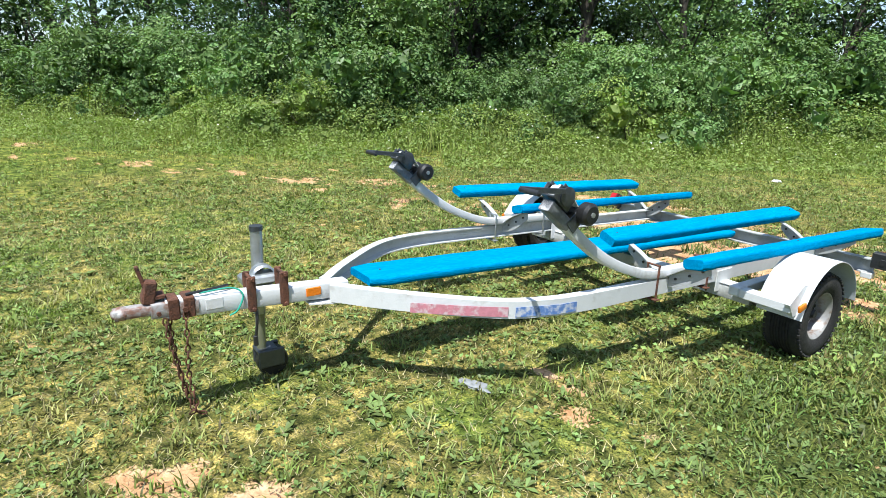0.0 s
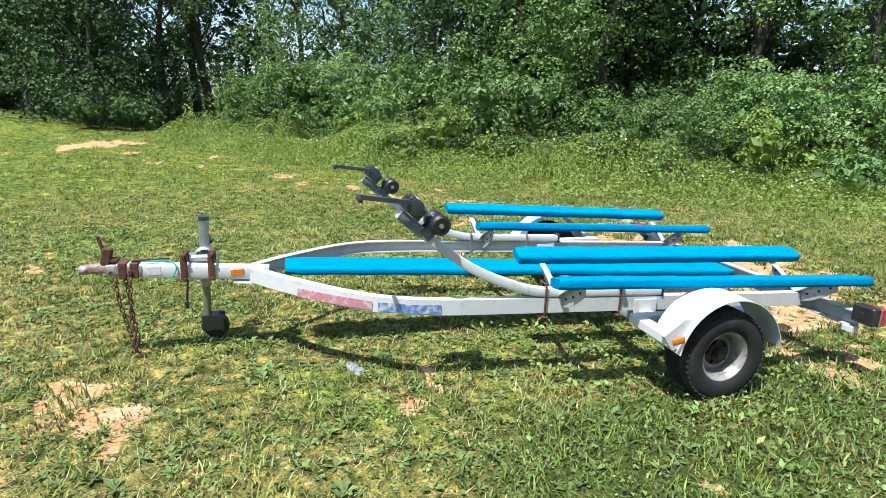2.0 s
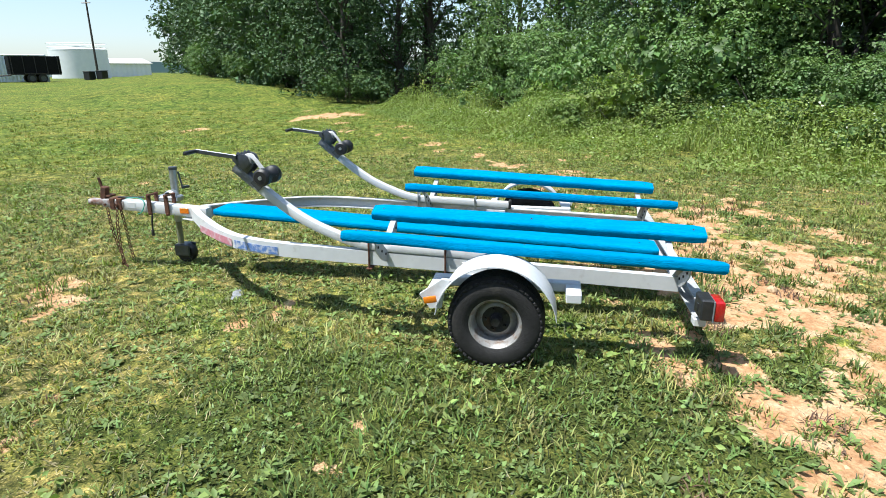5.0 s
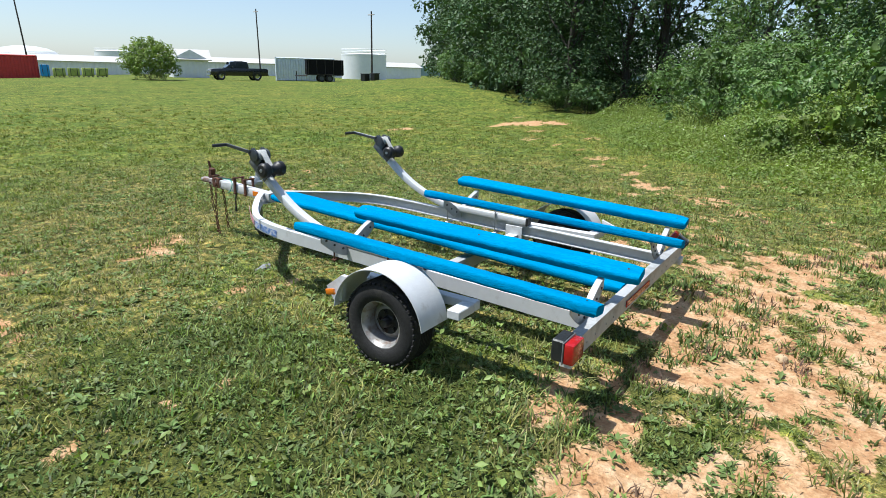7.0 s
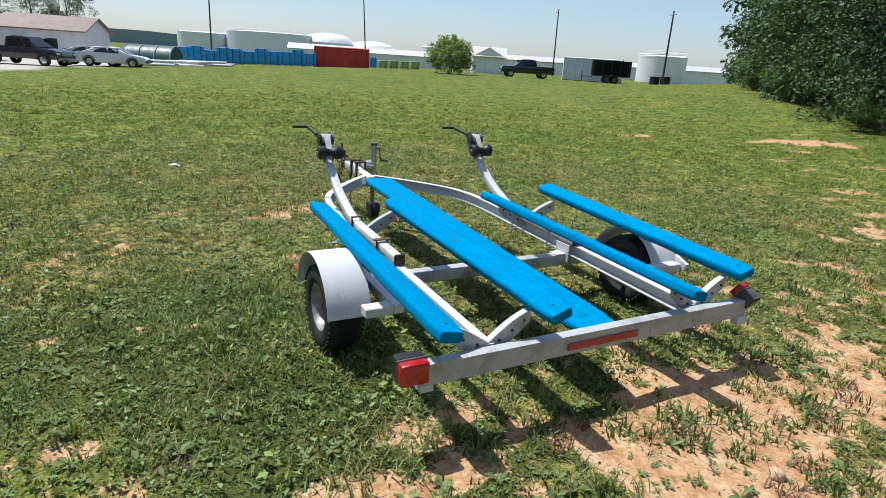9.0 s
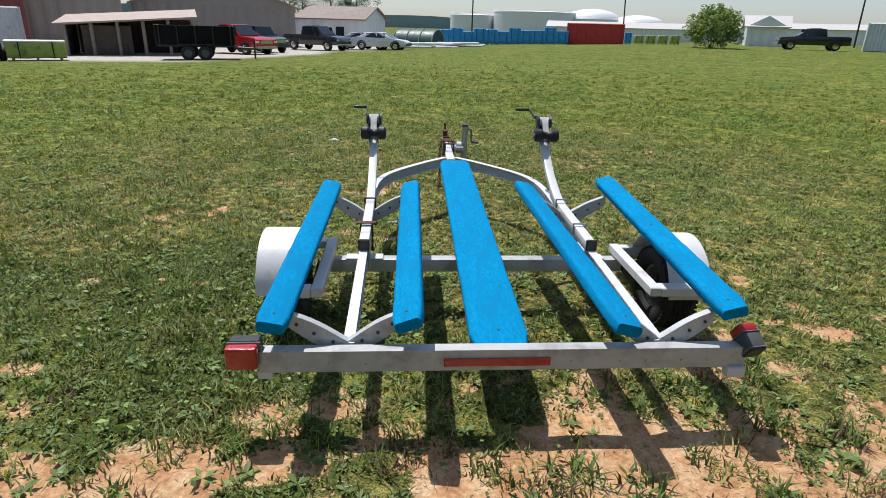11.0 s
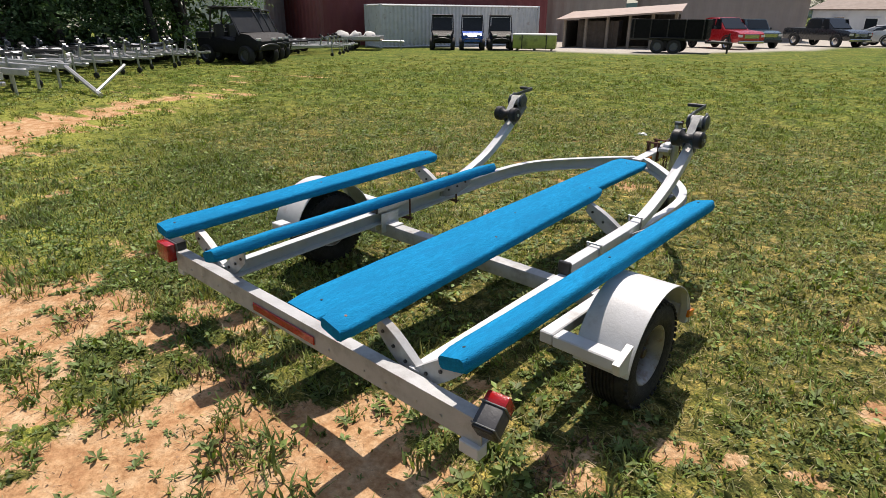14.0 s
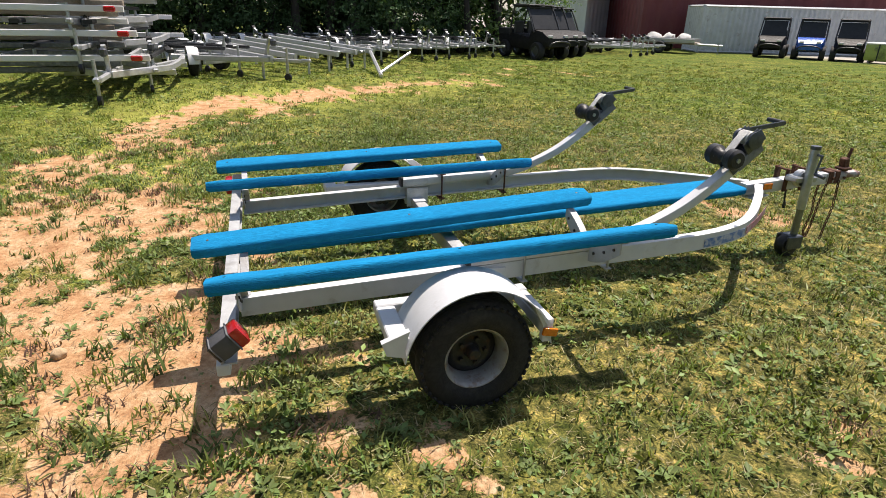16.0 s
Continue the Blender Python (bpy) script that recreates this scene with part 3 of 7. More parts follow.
# Rear bar with its reflector and lamps.
bm = bmesh.new()
sweep(bm, [(XC - 1.075, 0.028, deck(0) - 0.05), (XC + 1.075, 0.028, deck(0) - 0.05)], [(-x, y) for x, y in channel(0.058, 0.10, 0.007)][::-1])
rear_bar = part("rear_crossbar", bm, worn_paint, trailer, "", 30)
bm = bmesh.new()
span_box(bm, XC - 0.285, XC + 0.185, -0.009, -0.0012, 0.302, 0.342, 0.003)
for k in range(9):
    rod(bm, (XC - 0.250 + k * 0.05, -0.010, 0.322), (XC - 0.250 + k * 0.05, -0.006, 0.322), 0.007, seg=8)
part("reflector_bar", bm, red_lens, rear_bar, "long red rear reflector bar")


def tail_lamp(m, label, deep=0.056, shell=None, band=0.008):
    body = bmesh.new()
    box(body, m @ Vector((0, 0.014, 0.006)), (0.150, 0.070, 0.122), m.to_3x3(), 0.008)
    box(body, m @ Vector((0, 0.044, 0.0)), (0.03, 0.02, 0.05), m.to_3x3(), 0.003)
    lamp = part("tail_lamp", body, shell or black_plastic, trailer, label)
    cover = bmesh.new()
    box(cover, m @ Vector((-0.004, -0.020 - deep / 2, 0)), (0.150, deep, 0.116), m.to_3x3(), 0.012, 2)
    part("lens", cover, red_lens, lamp)
    rim = bmesh.new()
    box(rim, m @ Vector((0, -0.022 + band / 2, 0)), (0.164, band, 0.126), m.to_3x3(), 0.003)
    part("bezel", rim, worn_paint if band > 0.01 else grey_plastic, lamp)
    return lamp


tail_lamp(pose(XC - 1.130, 0.020, 0.372) @ Matrix.Scale(0.88, 4), "red tail lamp with a black housing", 0.058)


def turned_lamp(m, label):
    """The other lamp, knocked round on its bolt so that the lens looks forward and up."""
    body = bmesh.new()
    box(body, m @ Vector((0, 0, 0)), (0.098, 0.092, 0.098), m.to_3x3(), 0.010, 2)
    box(body, m @ Vector((-0.03, -0.03, -0.058)), (0.03, 0.03, 0.05), m.to_3x3(), 0.004)
    lamp = part("tail_lamp", body, lamp_grey, trailer, label)
    cover = bmesh.new()
    box(cover, m @ Vector((0, 0.072, 0.0)), (0.100, 0.050, 0.100), m.to_3x3(), 0.012, 2)
    part("lens", cover, red_lens, lamp)
    for y, w in ((-0.044, 0.104), (0.046, 0.108)):
        rim = bmesh.new()
        box(rim, m @ Vector((0, y, 0)), (w, 0.006, w), m.to_3x3(), 0.002)
        part("bezel", rim, grey_plastic, lamp)
    # Black cap puts the shade on the housing's back into its colour.
    back = bmesh.new()
    box(back, m @ Vector((0, -0.052, 0)), (0.092, 0.016, 0.092), m.to_3x3(), 0.006)
    part("back_plate", back, black_plastic, lamp)
    return lamp


lamp_grey = material("weathered_lamp_housing", (0.075, 0.075, 0.08), 0.6, 0, 0.2, 25, 0.2, 80)
turned_lamp(pose(1.078, 0.022, 0.388, 33, 0, 8) @ Matrix.Scale(0.86, 4), "red tail lamp twisted round to face forward")
bm = bmesh.new()
span_box(bm, XC + 0.995, XC + 1.08, -0.02, 0.03, 0.235, 0.285, 0.004)
part("plate_bracket", bm, white_paint, trailer, "bent white bracket under the lamp")
bm = bmesh.new()
span_box(bm, XC - 1.085, XC - 1.02, 0.0, 0.06, 0.245, 0.285, 0.004)
part("plate_bracket", bm, white_paint, trailer, "bent white bracket under the lamp")

# Axle beam under the rails.
bm = bmesh.new()
sweep(bm, [(XC - 0.93, 1.225, 0.285), (XC + 0.93, 1.225, 0.285)], round_rect(0.078, 0.084, 0.008, 2))
axle = part("axle_beam", bm, worn_paint, trailer)
for s in (-1, 1):
    bm = bmesh.new()
    x = XC + s * 0.70
    for side in (-1, 1):
        box(bm, (x + side * 0.031, 1.225, 0.34), (0.008, 0.15, 0.13), None, 0.002)
        box(bm, (x + side * 0.075, 1.225, 0.332), (0.08, 0.085, 0.008), None, 0.002)
    part("axle_bracket", bm, white_paint, axle)


def wheel(s):
    """Small trailer wheel with a wide tyre on a five-spoke-hole steel rim."""
    hy = 1.0 + (0.055 if s < 0 else -0.018)
    m = pose(s * 1.135 + XC, hy, 0.240, 0, 90 * s, 0)
    hold = new("wheel")
    hold.parent = trailer
    R, W = 0.254, 0.205
    bm = bmesh.new()
    prof = [(0.128, -W * 0.36), (0.140, -W * 0.44), (0.175, -W * 0.5), (0.212, -W * 0.49), (0.236, -W * 0.44), (R - 0.006, -W * 0.38), (R, -W * 0.28)]
    for k in range(-3, 4):
        y = k * W * 0.078
        prof += [(R, y - 0.006), (R - 0.007, y - 0.003), (R - 0.007, y + 0.003), (R, y + 0.006)]
    prof += [(R, W * 0.28), (R - 0.006, W * 0.38), (0.236, W * 0.44), (0.212, W * 0.49), (0.175, W * 0.5), (0.140, W * 0.44), (0.128, W * 0.36)]
    lathe(bm, prof, m, 56)
    for k in range(44):
        a = 2 * math.pi * k / 44
        for side in (-1, 1):
            c = m @ Vector(((R - 0.0175) * math.cos(a), (R - 0.0175) * math.sin(a), side * W * 0.43))
            box(bm, c, (0.012, 0.022, 0.026), (m @ Matrix.Rotation(a, 4, "Z")).to_3x3(), 0.003)
    tyre = part("tyre", bm, rubber, hold, "worn black tubeless tyre")
    bm = bmesh.new()
    lathe(bm, [(0.128, -W * 0.35), (0.118, -W * 0.33), (0.112, -W * 0.1), (0.112, W * 0.14), (0.122, W * 0.36), (0.135, W * 0.43), (0.139, W * 0.43),
               (0.139, W * 0.415), (0.129, W * 0.40)], m, 40)
    part("rim", bm, rim_paint, hold, "dull silver steel rim")
    bm = bmesh.new()
    lathe(bm, [(0.113, W * 0.0), (0.100, W * 0.04), (0.088, W * 0.09), (0.074, W * 0.10)], m, 40)
    part("wheel_disc", bm, rim_paint if s < 0 else dark_steel, hold, "dull silver wheel disc" if s < 0 else "rusty dark wheel disc")
    bm = bmesh.new()
    lathe(bm, [(0.074, W * 0.099), (0.06, W * 0.085), (0.03, W * 0.06)], m, 40)
    part("hub_plate", bm, dark_steel, hold, "rusty dark hub plate")
    bm = bmesh.new()
    lathe(bm, [(0.0, W * 0.30), (0.022, W * 0.30), (0.028, W * 0.26), (0.030, W * 0.1), (0.040, W * 0.05), (0.040, -W * 0.3), (0, -W * 0.3)], m, 20)
    for k in range(5):
        a = 2 * math.pi * k / 5 + 0.3
        rod(bm, m @ Vector((0.058 * math.cos(a), 0.058 * math.sin(a), W * 0.05)), m @ Vector((0.058 * math.cos(a), 0.058 * math.sin(a), W * 0.17)), 0.010, seg=6)
    part("hub", bm, dark_steel, hold, "rusty dark hub with lug nuts")
    bm = bmesh.new()
    box(bm, (XC + s * 0.965, 1.12, 0.262), (0.055, 0.28, 0.06), pose(0, 0, 0, 9).to_3x3(), 0.01)
    rod(bm, (XC + s * 0.94, hy, 0.236), (XC + s * 1.08, hy, 0.236), 0.026)
    part("torsion_arm", bm, dark_steel, hold)
    return hold


def fender(s):
    """Rolled sheet mudguard on a welded frame round the wheel."""
    x0, x1 = XC + s * 1.02, XC + s * 1.262
    cy, cz, R = 1.0 + (0.055 if s < 0 else -0.018), 0.245, 0.302
    bm = bmesh.new()
    n, rows = 26, []
    for k in range(n + 1):
        a = radians(8 + 164 * k / n)
        for r in (R, R - 0.004):
            rows.append([bm.verts.new((x, cy + r * math.cos(a) * 1.04, cz + r * math.sin(a) * 1.06)) for x in (x0, x0 + (x1 - x0) * 0.5, x1 - s * 0.008, x1)])
    for k in range(n):
        for j in range(3):
            bm.faces.new((rows[2 * k][j], rows[2 * k][j + 1], rows[2 * k + 2][j + 1], rows[2 * k + 2][j]))
            bm.faces.new((rows[2 * k + 1][j], rows[2 * k + 3][j], rows[2 * k + 3][j + 1], rows[2 * k + 1][j + 1]))
        for j in (0, 3):
            bm.faces.new((rows[2 * k][j], rows[2 * k + 2][j], rows[2 * k + 3][j], rows[2 * k + 1][j]))
    for k in (0, n):
        for j in range(3):
            bm.faces.new((rows[2 * k][j], rows[2 * k][j + 1], rows[2 * k + 1][j + 1], rows[2 * k + 1][j]))
    guard = part("fender", bm, white_paint, trailer, "white painted sheet metal fender", 40)
    bm = bmesh.new()
    span_box(bm, XC + s * 0.885, XC + s * 0.945, 0.62, 1.43 if s < 0 else 1.32, 0.335, 0.388, 0.005)
    part("frame_beam", bm, white_paint, guard)
    bm = bmesh.new()
    span_box(bm, XC + s * 0.947, XC + s * (1.10 if s < 0 else 1.225), 0.62, 0.70, 0.332, 0.384, 0.005)
    part("frame_beam", bm, white_paint, guard)
    bm = bmesh.new()
    span_box(bm, XC + s * 0.947, XC + s * 1.225, 1.36 if s < 0 else 1.255, 1.43 if s < 0 else 1.315, 0.332, 0.384, 0.005)
    part("frame_beam", bm, white_paint, guard)
    for outline in ([(1.29, 0.30), (1.325, 0.30), (1.335, 0.36), (1.27, 0.45), (1.24, 0.47), (1.285, 0.38)] if s > 0 else [(1.300, 0.315), (1.36, 0.310), (1.415, 0.385), (1.30, 0.47), (1.25, 0.47), (1.285, 0.40)], [(0.715, 0.315), (0.64, 0.335), (0.62, 0.39), (0.73, 0.43), (0.71, 0.36)]):
        if s < 0 and outline[0][0] < 1:
            continue
        bm = bmesh.new()
        plate(bm, outline, Matrix(((0, 0, 1, XC + s * (1.243 if s > 0 else 1.215)), (1, 0, 0, cy - 1.02), (0, 1, 0, 0), (0, 0, 0, 1))), 0.028)
        part("side_bracket", bm, white_paint, guard)
    bm = bmesh.new()
    box(bm, (XC + s * 1.262, (1.352 if s < 0 else 1.318) + cy - 1.02, 0.372 if s < 0 else 0.345), (0.016, 0.068, 0.036), pose(0, 0, 0, -12).to_3x3(), 0.006, 2)
    part("marker_lamp", bm, amber_lens, guard, "amber side marker lamp")
    return guard


for s in (-1, 1):
    wheel(s)
    fender(s)


def bunk(rear, front, w, tilt, label, thick=0.052):
    """A plank wrapped in ribbed carpet between the middles of its ends."""
    rear, front = Vector(rear), Vector(front)
    n, bm = 34, bmesh.new()
    prof = round_rect(w, thick, 0.017, 3)
    axis = (front - rear).normalized()
    side = Matrix.Rotation(radians(tilt), 3, axis) @ Vector((1, 0, 0))
    up = side.cross(axis).normalized()
    rings = []
    for k in range(n + 1):
        t = k / n
        end = min(t, 1 - t) * (front - rear).length
        shrink = 1 - 0.16 * max(0, 1 - end / 0.03) ** 2
        wob = 0.0022 * noise.noise((rear.x * 7, t * 22, 1.7))
        p = rear.lerp(front, t)
        rings.append([bm.verts.new(p + side * (x * shrink + wob) + up * (y * shrink + wob + 0.0015 * noise.noise((x * 30 + rear.x * 9, t * 40, y * 20)))) for x, y in prof])
    for A, B in zip(rings, rings[1:]):
        for k in range(len(prof)):
            bm.faces.new((A[k], A[(k + 1) % len(prof)], B[(k + 1) % len(prof)], B[k]))
    for ring in (rings[0], rings[-1]):
        bm.faces.new(ring)
    # Folded carpet at the ends.
    for p, d in ((rear, -1), (front, 1)):
        box(bm, p - up * thick * 0.45 - axis * d * 0.062, (w * 0.8, 0.11, 0.010), Matrix((side, axis, up)).transposed(), 0.004)
    ob = part("bunk", bm, blue_carpet, trailer, label, 50)
    for t in (0.035, 0.5, 0.965):
        pins = bmesh.new()
        rod(pins, rear.lerp(front, t) + up * (thick / 2 - 0.002), rear.lerp(front, t) + up * (thick / 2 + 0.0015), 0.006, seg=8)
        part("screw_head", pins, dark_steel, ob)
    return ob


blue = "blue carpeted bunk board along the rail"
bunk((-1.014, -0.082, 0.538), (-0.984, 1.940, 0.611), 0.132, 10, blue, 0.058)
bunk((-0.459, -0.110, 0.560), (-0.427, 1.930, 0.613), 0.130, -19, blue, 0.058)
bunk((0.449, -0.122, 0.536), (0.385, 1.905, 0.624), 0.130, 14, blue, 0.058)
bunk((0.949, -0.030, 0.566), (1.006, 1.975, 0.648), 0.130, -14, blue, 0.058)
bunk((XC - 0.020, 0.080, 0.345), (XC + 0.021, 3.275, 0.486), 0.275, 0, "wide blue carpeted walkway board down the middle", 0.048)


def bracket(s, y, out, z_out):
    """Curved gusset arm from the rail up to a bunk."""
    x_in, z_in = XC + s * 0.70, deck(y) - 0.004
    reach = out - x_in
    pts_top, pts_low = [], []
    for k in range(9):
        t = k / 8
        rise = (z_out - z_in) * (t ** 1.35)
        pts_top.append((x_in + reach * t * 0.98, z_in + rise + 0.004 + 0.028 * math.sin(math.pi * t)))
        pts_low.append((x_in + reach * t * 0.98, z_in + rise - 0.052 - 0.012 * math.sin(math.pi * t)))
    outline = pts_top + pts_low[::-1]
    bm = bmesh.new()
    m = Matrix(((1, 0, 0, 0), (0, 0, 1, y), (0, 1, 0, 0), (0, 0, 0, 1)))
    plate(bm, outline, m, 0.006)
    sweep(bm, [(x, y + 0.016, z) for x, z in pts_top], [(-0.018, 0.003), (-0.018, -0.002), (0.018, -0.002), (0.018, 0.003)])
    arm = part("bunk_bracket", bm, worn_paint, trailer)
    for t in (0.25, 0.55, 0.82):
        bm = bmesh.new()
        x = x_in + reach * t
        z = z_in + (z_out - z_in) * t ** 1.35 - 0.012
        rod(bm, (x, y - 0.009, z), (x, y + 0.009, z), 0.008, seg=6)
        part("bolt", bm, dark_steel, arm)
    return arm


for s, outer, inner in ((-1, -0.985, -0.485), (1, 0.922, 0.468)):
    bracket(s, 0.075, outer, 0.518)
    bracket(s, 0.083, inner, 0.512)
    bracket(s, 1.760, outer + (0.0 if s < 0 else 0.05), 0.575)
    bracket(s, 1.768, inner + (0.03 if s < 0 else -0.05), 0.578)


def winch_post(s):
    x = XC + s * 0.697
    line = glide([(x, 1.113, deck(1.113) + 0.0265), (x, 1.5, deck(1.5) + 0.0265), (x, 1.80, deck(1.8) + 0.028), (x, 1.96, 0.490), (x, 2.13, 0.548), (x, 2.28, 0.617),
                  (x, 2.41, 0.700), (x, 2.53, 0.791), (x, 2.62, 0.865), (x, 2.705, 0.936)], 4)
    bm = bmesh.new()
    sweep(bm, line, round_rect(0.062, 0.050, 0.006, 2))
    post = part("winch_post", bm, white_paint, trailer, "curved white square tube winch post")
    # Added dark band: puts the shade on the post's upper end into colour.
    bm = bmesh.new()
    sweep(bm, [line[-7] + Vector((0, 0, 0)), line[-4], line[-1]], round_rect(0.067, 0.055, 0.006, 2))
    part("post_sleeve", bm, post_shade_and_bar_grey, post, "dark grey band standing in for shade on the post end")
    bm = bmesh.new()
    span_box(bm, x - 0.034, x + 0.034, 1.105, 1.126, deck(1.08) - 0.002, deck(1.08) + 0.068, 0.005)
    part("end_cap", bm, black_plastic, post, "black plastic end cap")
    for k, y in enumerate((1.400, 1.872)):
        bm = bmesh.new()
        z0, z1 = deck(y) - 0.125, deck(y) + (0.067 if k == 0 else 0.082)
        for side in (-1, 1):
            rod(bm, (x + side * 0.037, y, z0), (x + side * 0.037, y, z1), 0.006, seg=8)
        rod(bm, (x - 0.043, y, z1), (x + 0.043, y, z1), 0.006, seg=8)
        box(bm, (x, y, z0 + 0.016), (0.10, 0.038, 0.008), None, 0.002)
        if s < 0 and k == 0:
            box(bm, (x, y, z1 + 0.003), (0.125, 0.038, 0.008), None, 0.002)
        part("u_bolt", bm, rust if s < 0 else galvanised, post)
    # Winch: side plates, drum with strap, gear cover and crank.
    up = Vector((0, 0.74, 0.67))          # along the post's end
    out = Vector((0, -0.67, 0.74))        # square to it
    base = Vector((x, 2.675, 0.924))
    turn = Matrix((Vector((1, 0, 0)), up, out)).transposed()
    bm = bmesh.new()
    for side in (-1, 1):
        box(bm, base + Vector((side * 0.042, 0, 0)) + out * 0.056, (0.006, 0.125, 0.070), turn, 0.010, 2)
        box(bm, base + Vector((side * 0.042, 0, 0)) + out * 0.085 + up * 0.02, (0.006, 0.055, 0.045), turn, 0.010, 2)
    box(bm, base + out * 0.026, (0.084, 0.115, 0.008), turn, 0.002)
    lathe(bm, [(0, 0.0), (0.042, 0.0), (0.046, 0.006), (0.046, 0.014), (0.024, 0.018), (0, 0.018)], Matrix.Translation(base + Vector((0.046, 0, 0)) + out * 0.068) @ pose(0, 0, 0, 0, 90, 0), 22)
    lathe(bm, [(0, 0.0), (0.040, 0.0), (0.044, 0.006), (0.044, 0.012), (0.024, 0.016), (0, 0.016)], Matrix.Translation(base + Vector((-0.046, 0, 0)) + out * 0.068) @ pose(0, 0, 0, 0, -90, 0), 22)
    winch = part("winch", bm, winch_steel, post, "grey steel hand winch")
    bm = bmesh.new()
    lathe(bm, [(0.012, -0.036), (0.036, -0.036), (0.037, 0.0), (0.036, 0.036), (0.012, 0.036)], Matrix.Translation(base + out * 0.074) @ pose(0, 0, 0, 0, 90, 0), 22)
    strap = glide([base + out * 0.110 + up * 0.015, base + out * 0.108 - up * 0.04, base + out * 0.098 - up * 0.09, base + out * 0.090 - up * 0.14], 5)
    sweep(bm, strap, [(-0.024, 0.002), (-0.024, -0.002), (0.024, -0.002), (0.024, 0.002)])
    part("strap", bm, webbing, winch, "dirty white winch strap")
    bm = bmesh.new()
    a = base + out * 0.066 + up * 0.045 + Vector((-0.066, 0, 0))
    b = Vector((a.x, 2.922, 1.034))
    sweep(bm, [a + Vector((0.02, 0, 0)), a, b], round_rect(0.026, 0.008, 0.003, 1), up=(1, 0.1, 0))
    part("crank", bm, winch_steel, winch)
    bm = bmesh.new()
    lathe(bm, [(0, 0), (0.010, 0.0), (0.012, 0.01), (0.013, 0.07), (0.012, 0.115), (0, 0.12)], Matrix.Translation(b) @ pose(0, 0, 0, 0, -90, 0), 14)
    part("crank_handle", bm, black_plastic, winch, "black crank grip")
    # Bow roller on two cheeks.
    c = Vector((x, 2.505, 0.885))
    bm = bmesh.new()
    for side in (-1, 1):
        plate(bm, [(-0.035, -0.10), (0.035, -0.10), (0.03, 0.03), (-0.03, 0.03)], Matrix.Translation(c + Vector((side * 0.034, 0, 0))) @ Matrix((Vector((0, 0, 1)), Vector((0, 1, 0)), Vector((1, 0, 0)))).transposed().to_4x4() @ Matrix.Rotation(radians(-138), 4, "Z"), 0.006)
    part("roller_bracket", bm, winch_steel, post)
    bm = bmesh.new()
    lathe(bm, [(0.012, -0.098), (0.040, -0.098), (0.053, -0.085), (0.053, -0.046), (0.032, -0.022), (0.027, 0), (0.032, 0.022), (0.053, 0.046), (0.053, 0.085), (0.040, 0.098), (0.012, 0.098)],
          Matrix.Translation(c) @ pose(0, 0, 0, 0, 90, 0), 22)
    part("bow_roller", bm, black_rubber, post, "black rubber bow roller")
    bm = bmesh.new()
    rod(bm, c + Vector((-0.104, 0, 0)), c + Vector((0.104, 0, 0)), 0.012, seg=8)
    part("roller_pin", bm, galvanised, post)
    return post


for s in (-1, 1):
    winch_post(s)
# Small bolts along the rear bar.
for x in (-0.9, -0.78, -0.62, -0.5, -0.3, 0.28, 0.5, 0.62, 0.78, 0.9):
    bm = bmesh.new()
    rod(bm, (XC + x, -0.006, 0.318), (XC + x, 0.004, 0.318), 0.006, seg=6)
    part("bolt", bm, galvanised, rear_bar)


# ---- grass, weeds, bushes and trees ----
leaf_mid = material("leaf_green", (0.128, 0.215, 0.066), 0.5, 0, 0.3, 2.2, spec=0.35, island=0.36, spread=0.2, sub=0.24, second=(0.20, 0.295, 0.085), second_at=0.56, second_scale=0.9)
leaf_dark = material("leaf_deep_green", (0.062, 0.112, 0.042), 0.55, 0, 0.25, 2.2, spec=0.25, island=0.36, spread=0.2, sub=0.14, second=(0.10, 0.155, 0.05), second_at=0.60, second_scale=0.7)
leaf_bright = material("leaf_yellow_green", (0.25, 0.325, 0.08), 0.5, 0, 0.3, 2.2, spec=0.3, island=0.36, spread=0.18, sub=0.32, second=(0.15, 0.235, 0.065), second_at=0.55, second_scale=0.9)
blade_green = material("grass_blade", (0.172, 0.215, 0.050), 0.48, 0, 0.35, 2.2, spec=0.28, island=0.7, sub=0.28, second=(0.39, 0.345, 0.135), second_at=0.56, second_scale=1.7)
blade_far = material("far_grass_blade", (0.188, 0.230, 0.052), 0.8, 0, 0.35, 2.2, spec=0.08, island=0.5, sub=0.25, second=(0.385, 0.335, 0.135), second_at=0.54, second_scale=1.7)
blade_dry = material("dry_grass_blade", (0.44, 0.375, 0.215), 0.7, 0, 0.25, 1.2, spec=0.05, island=0.28, sub=0.2)
bark = material("bark", (0.055, 0.045, 0.036), 0.9, 0, 0.35, 9, 0.8, 25, stretch=(1, 1, 0.25))

rng = np.random.RandomState(11)


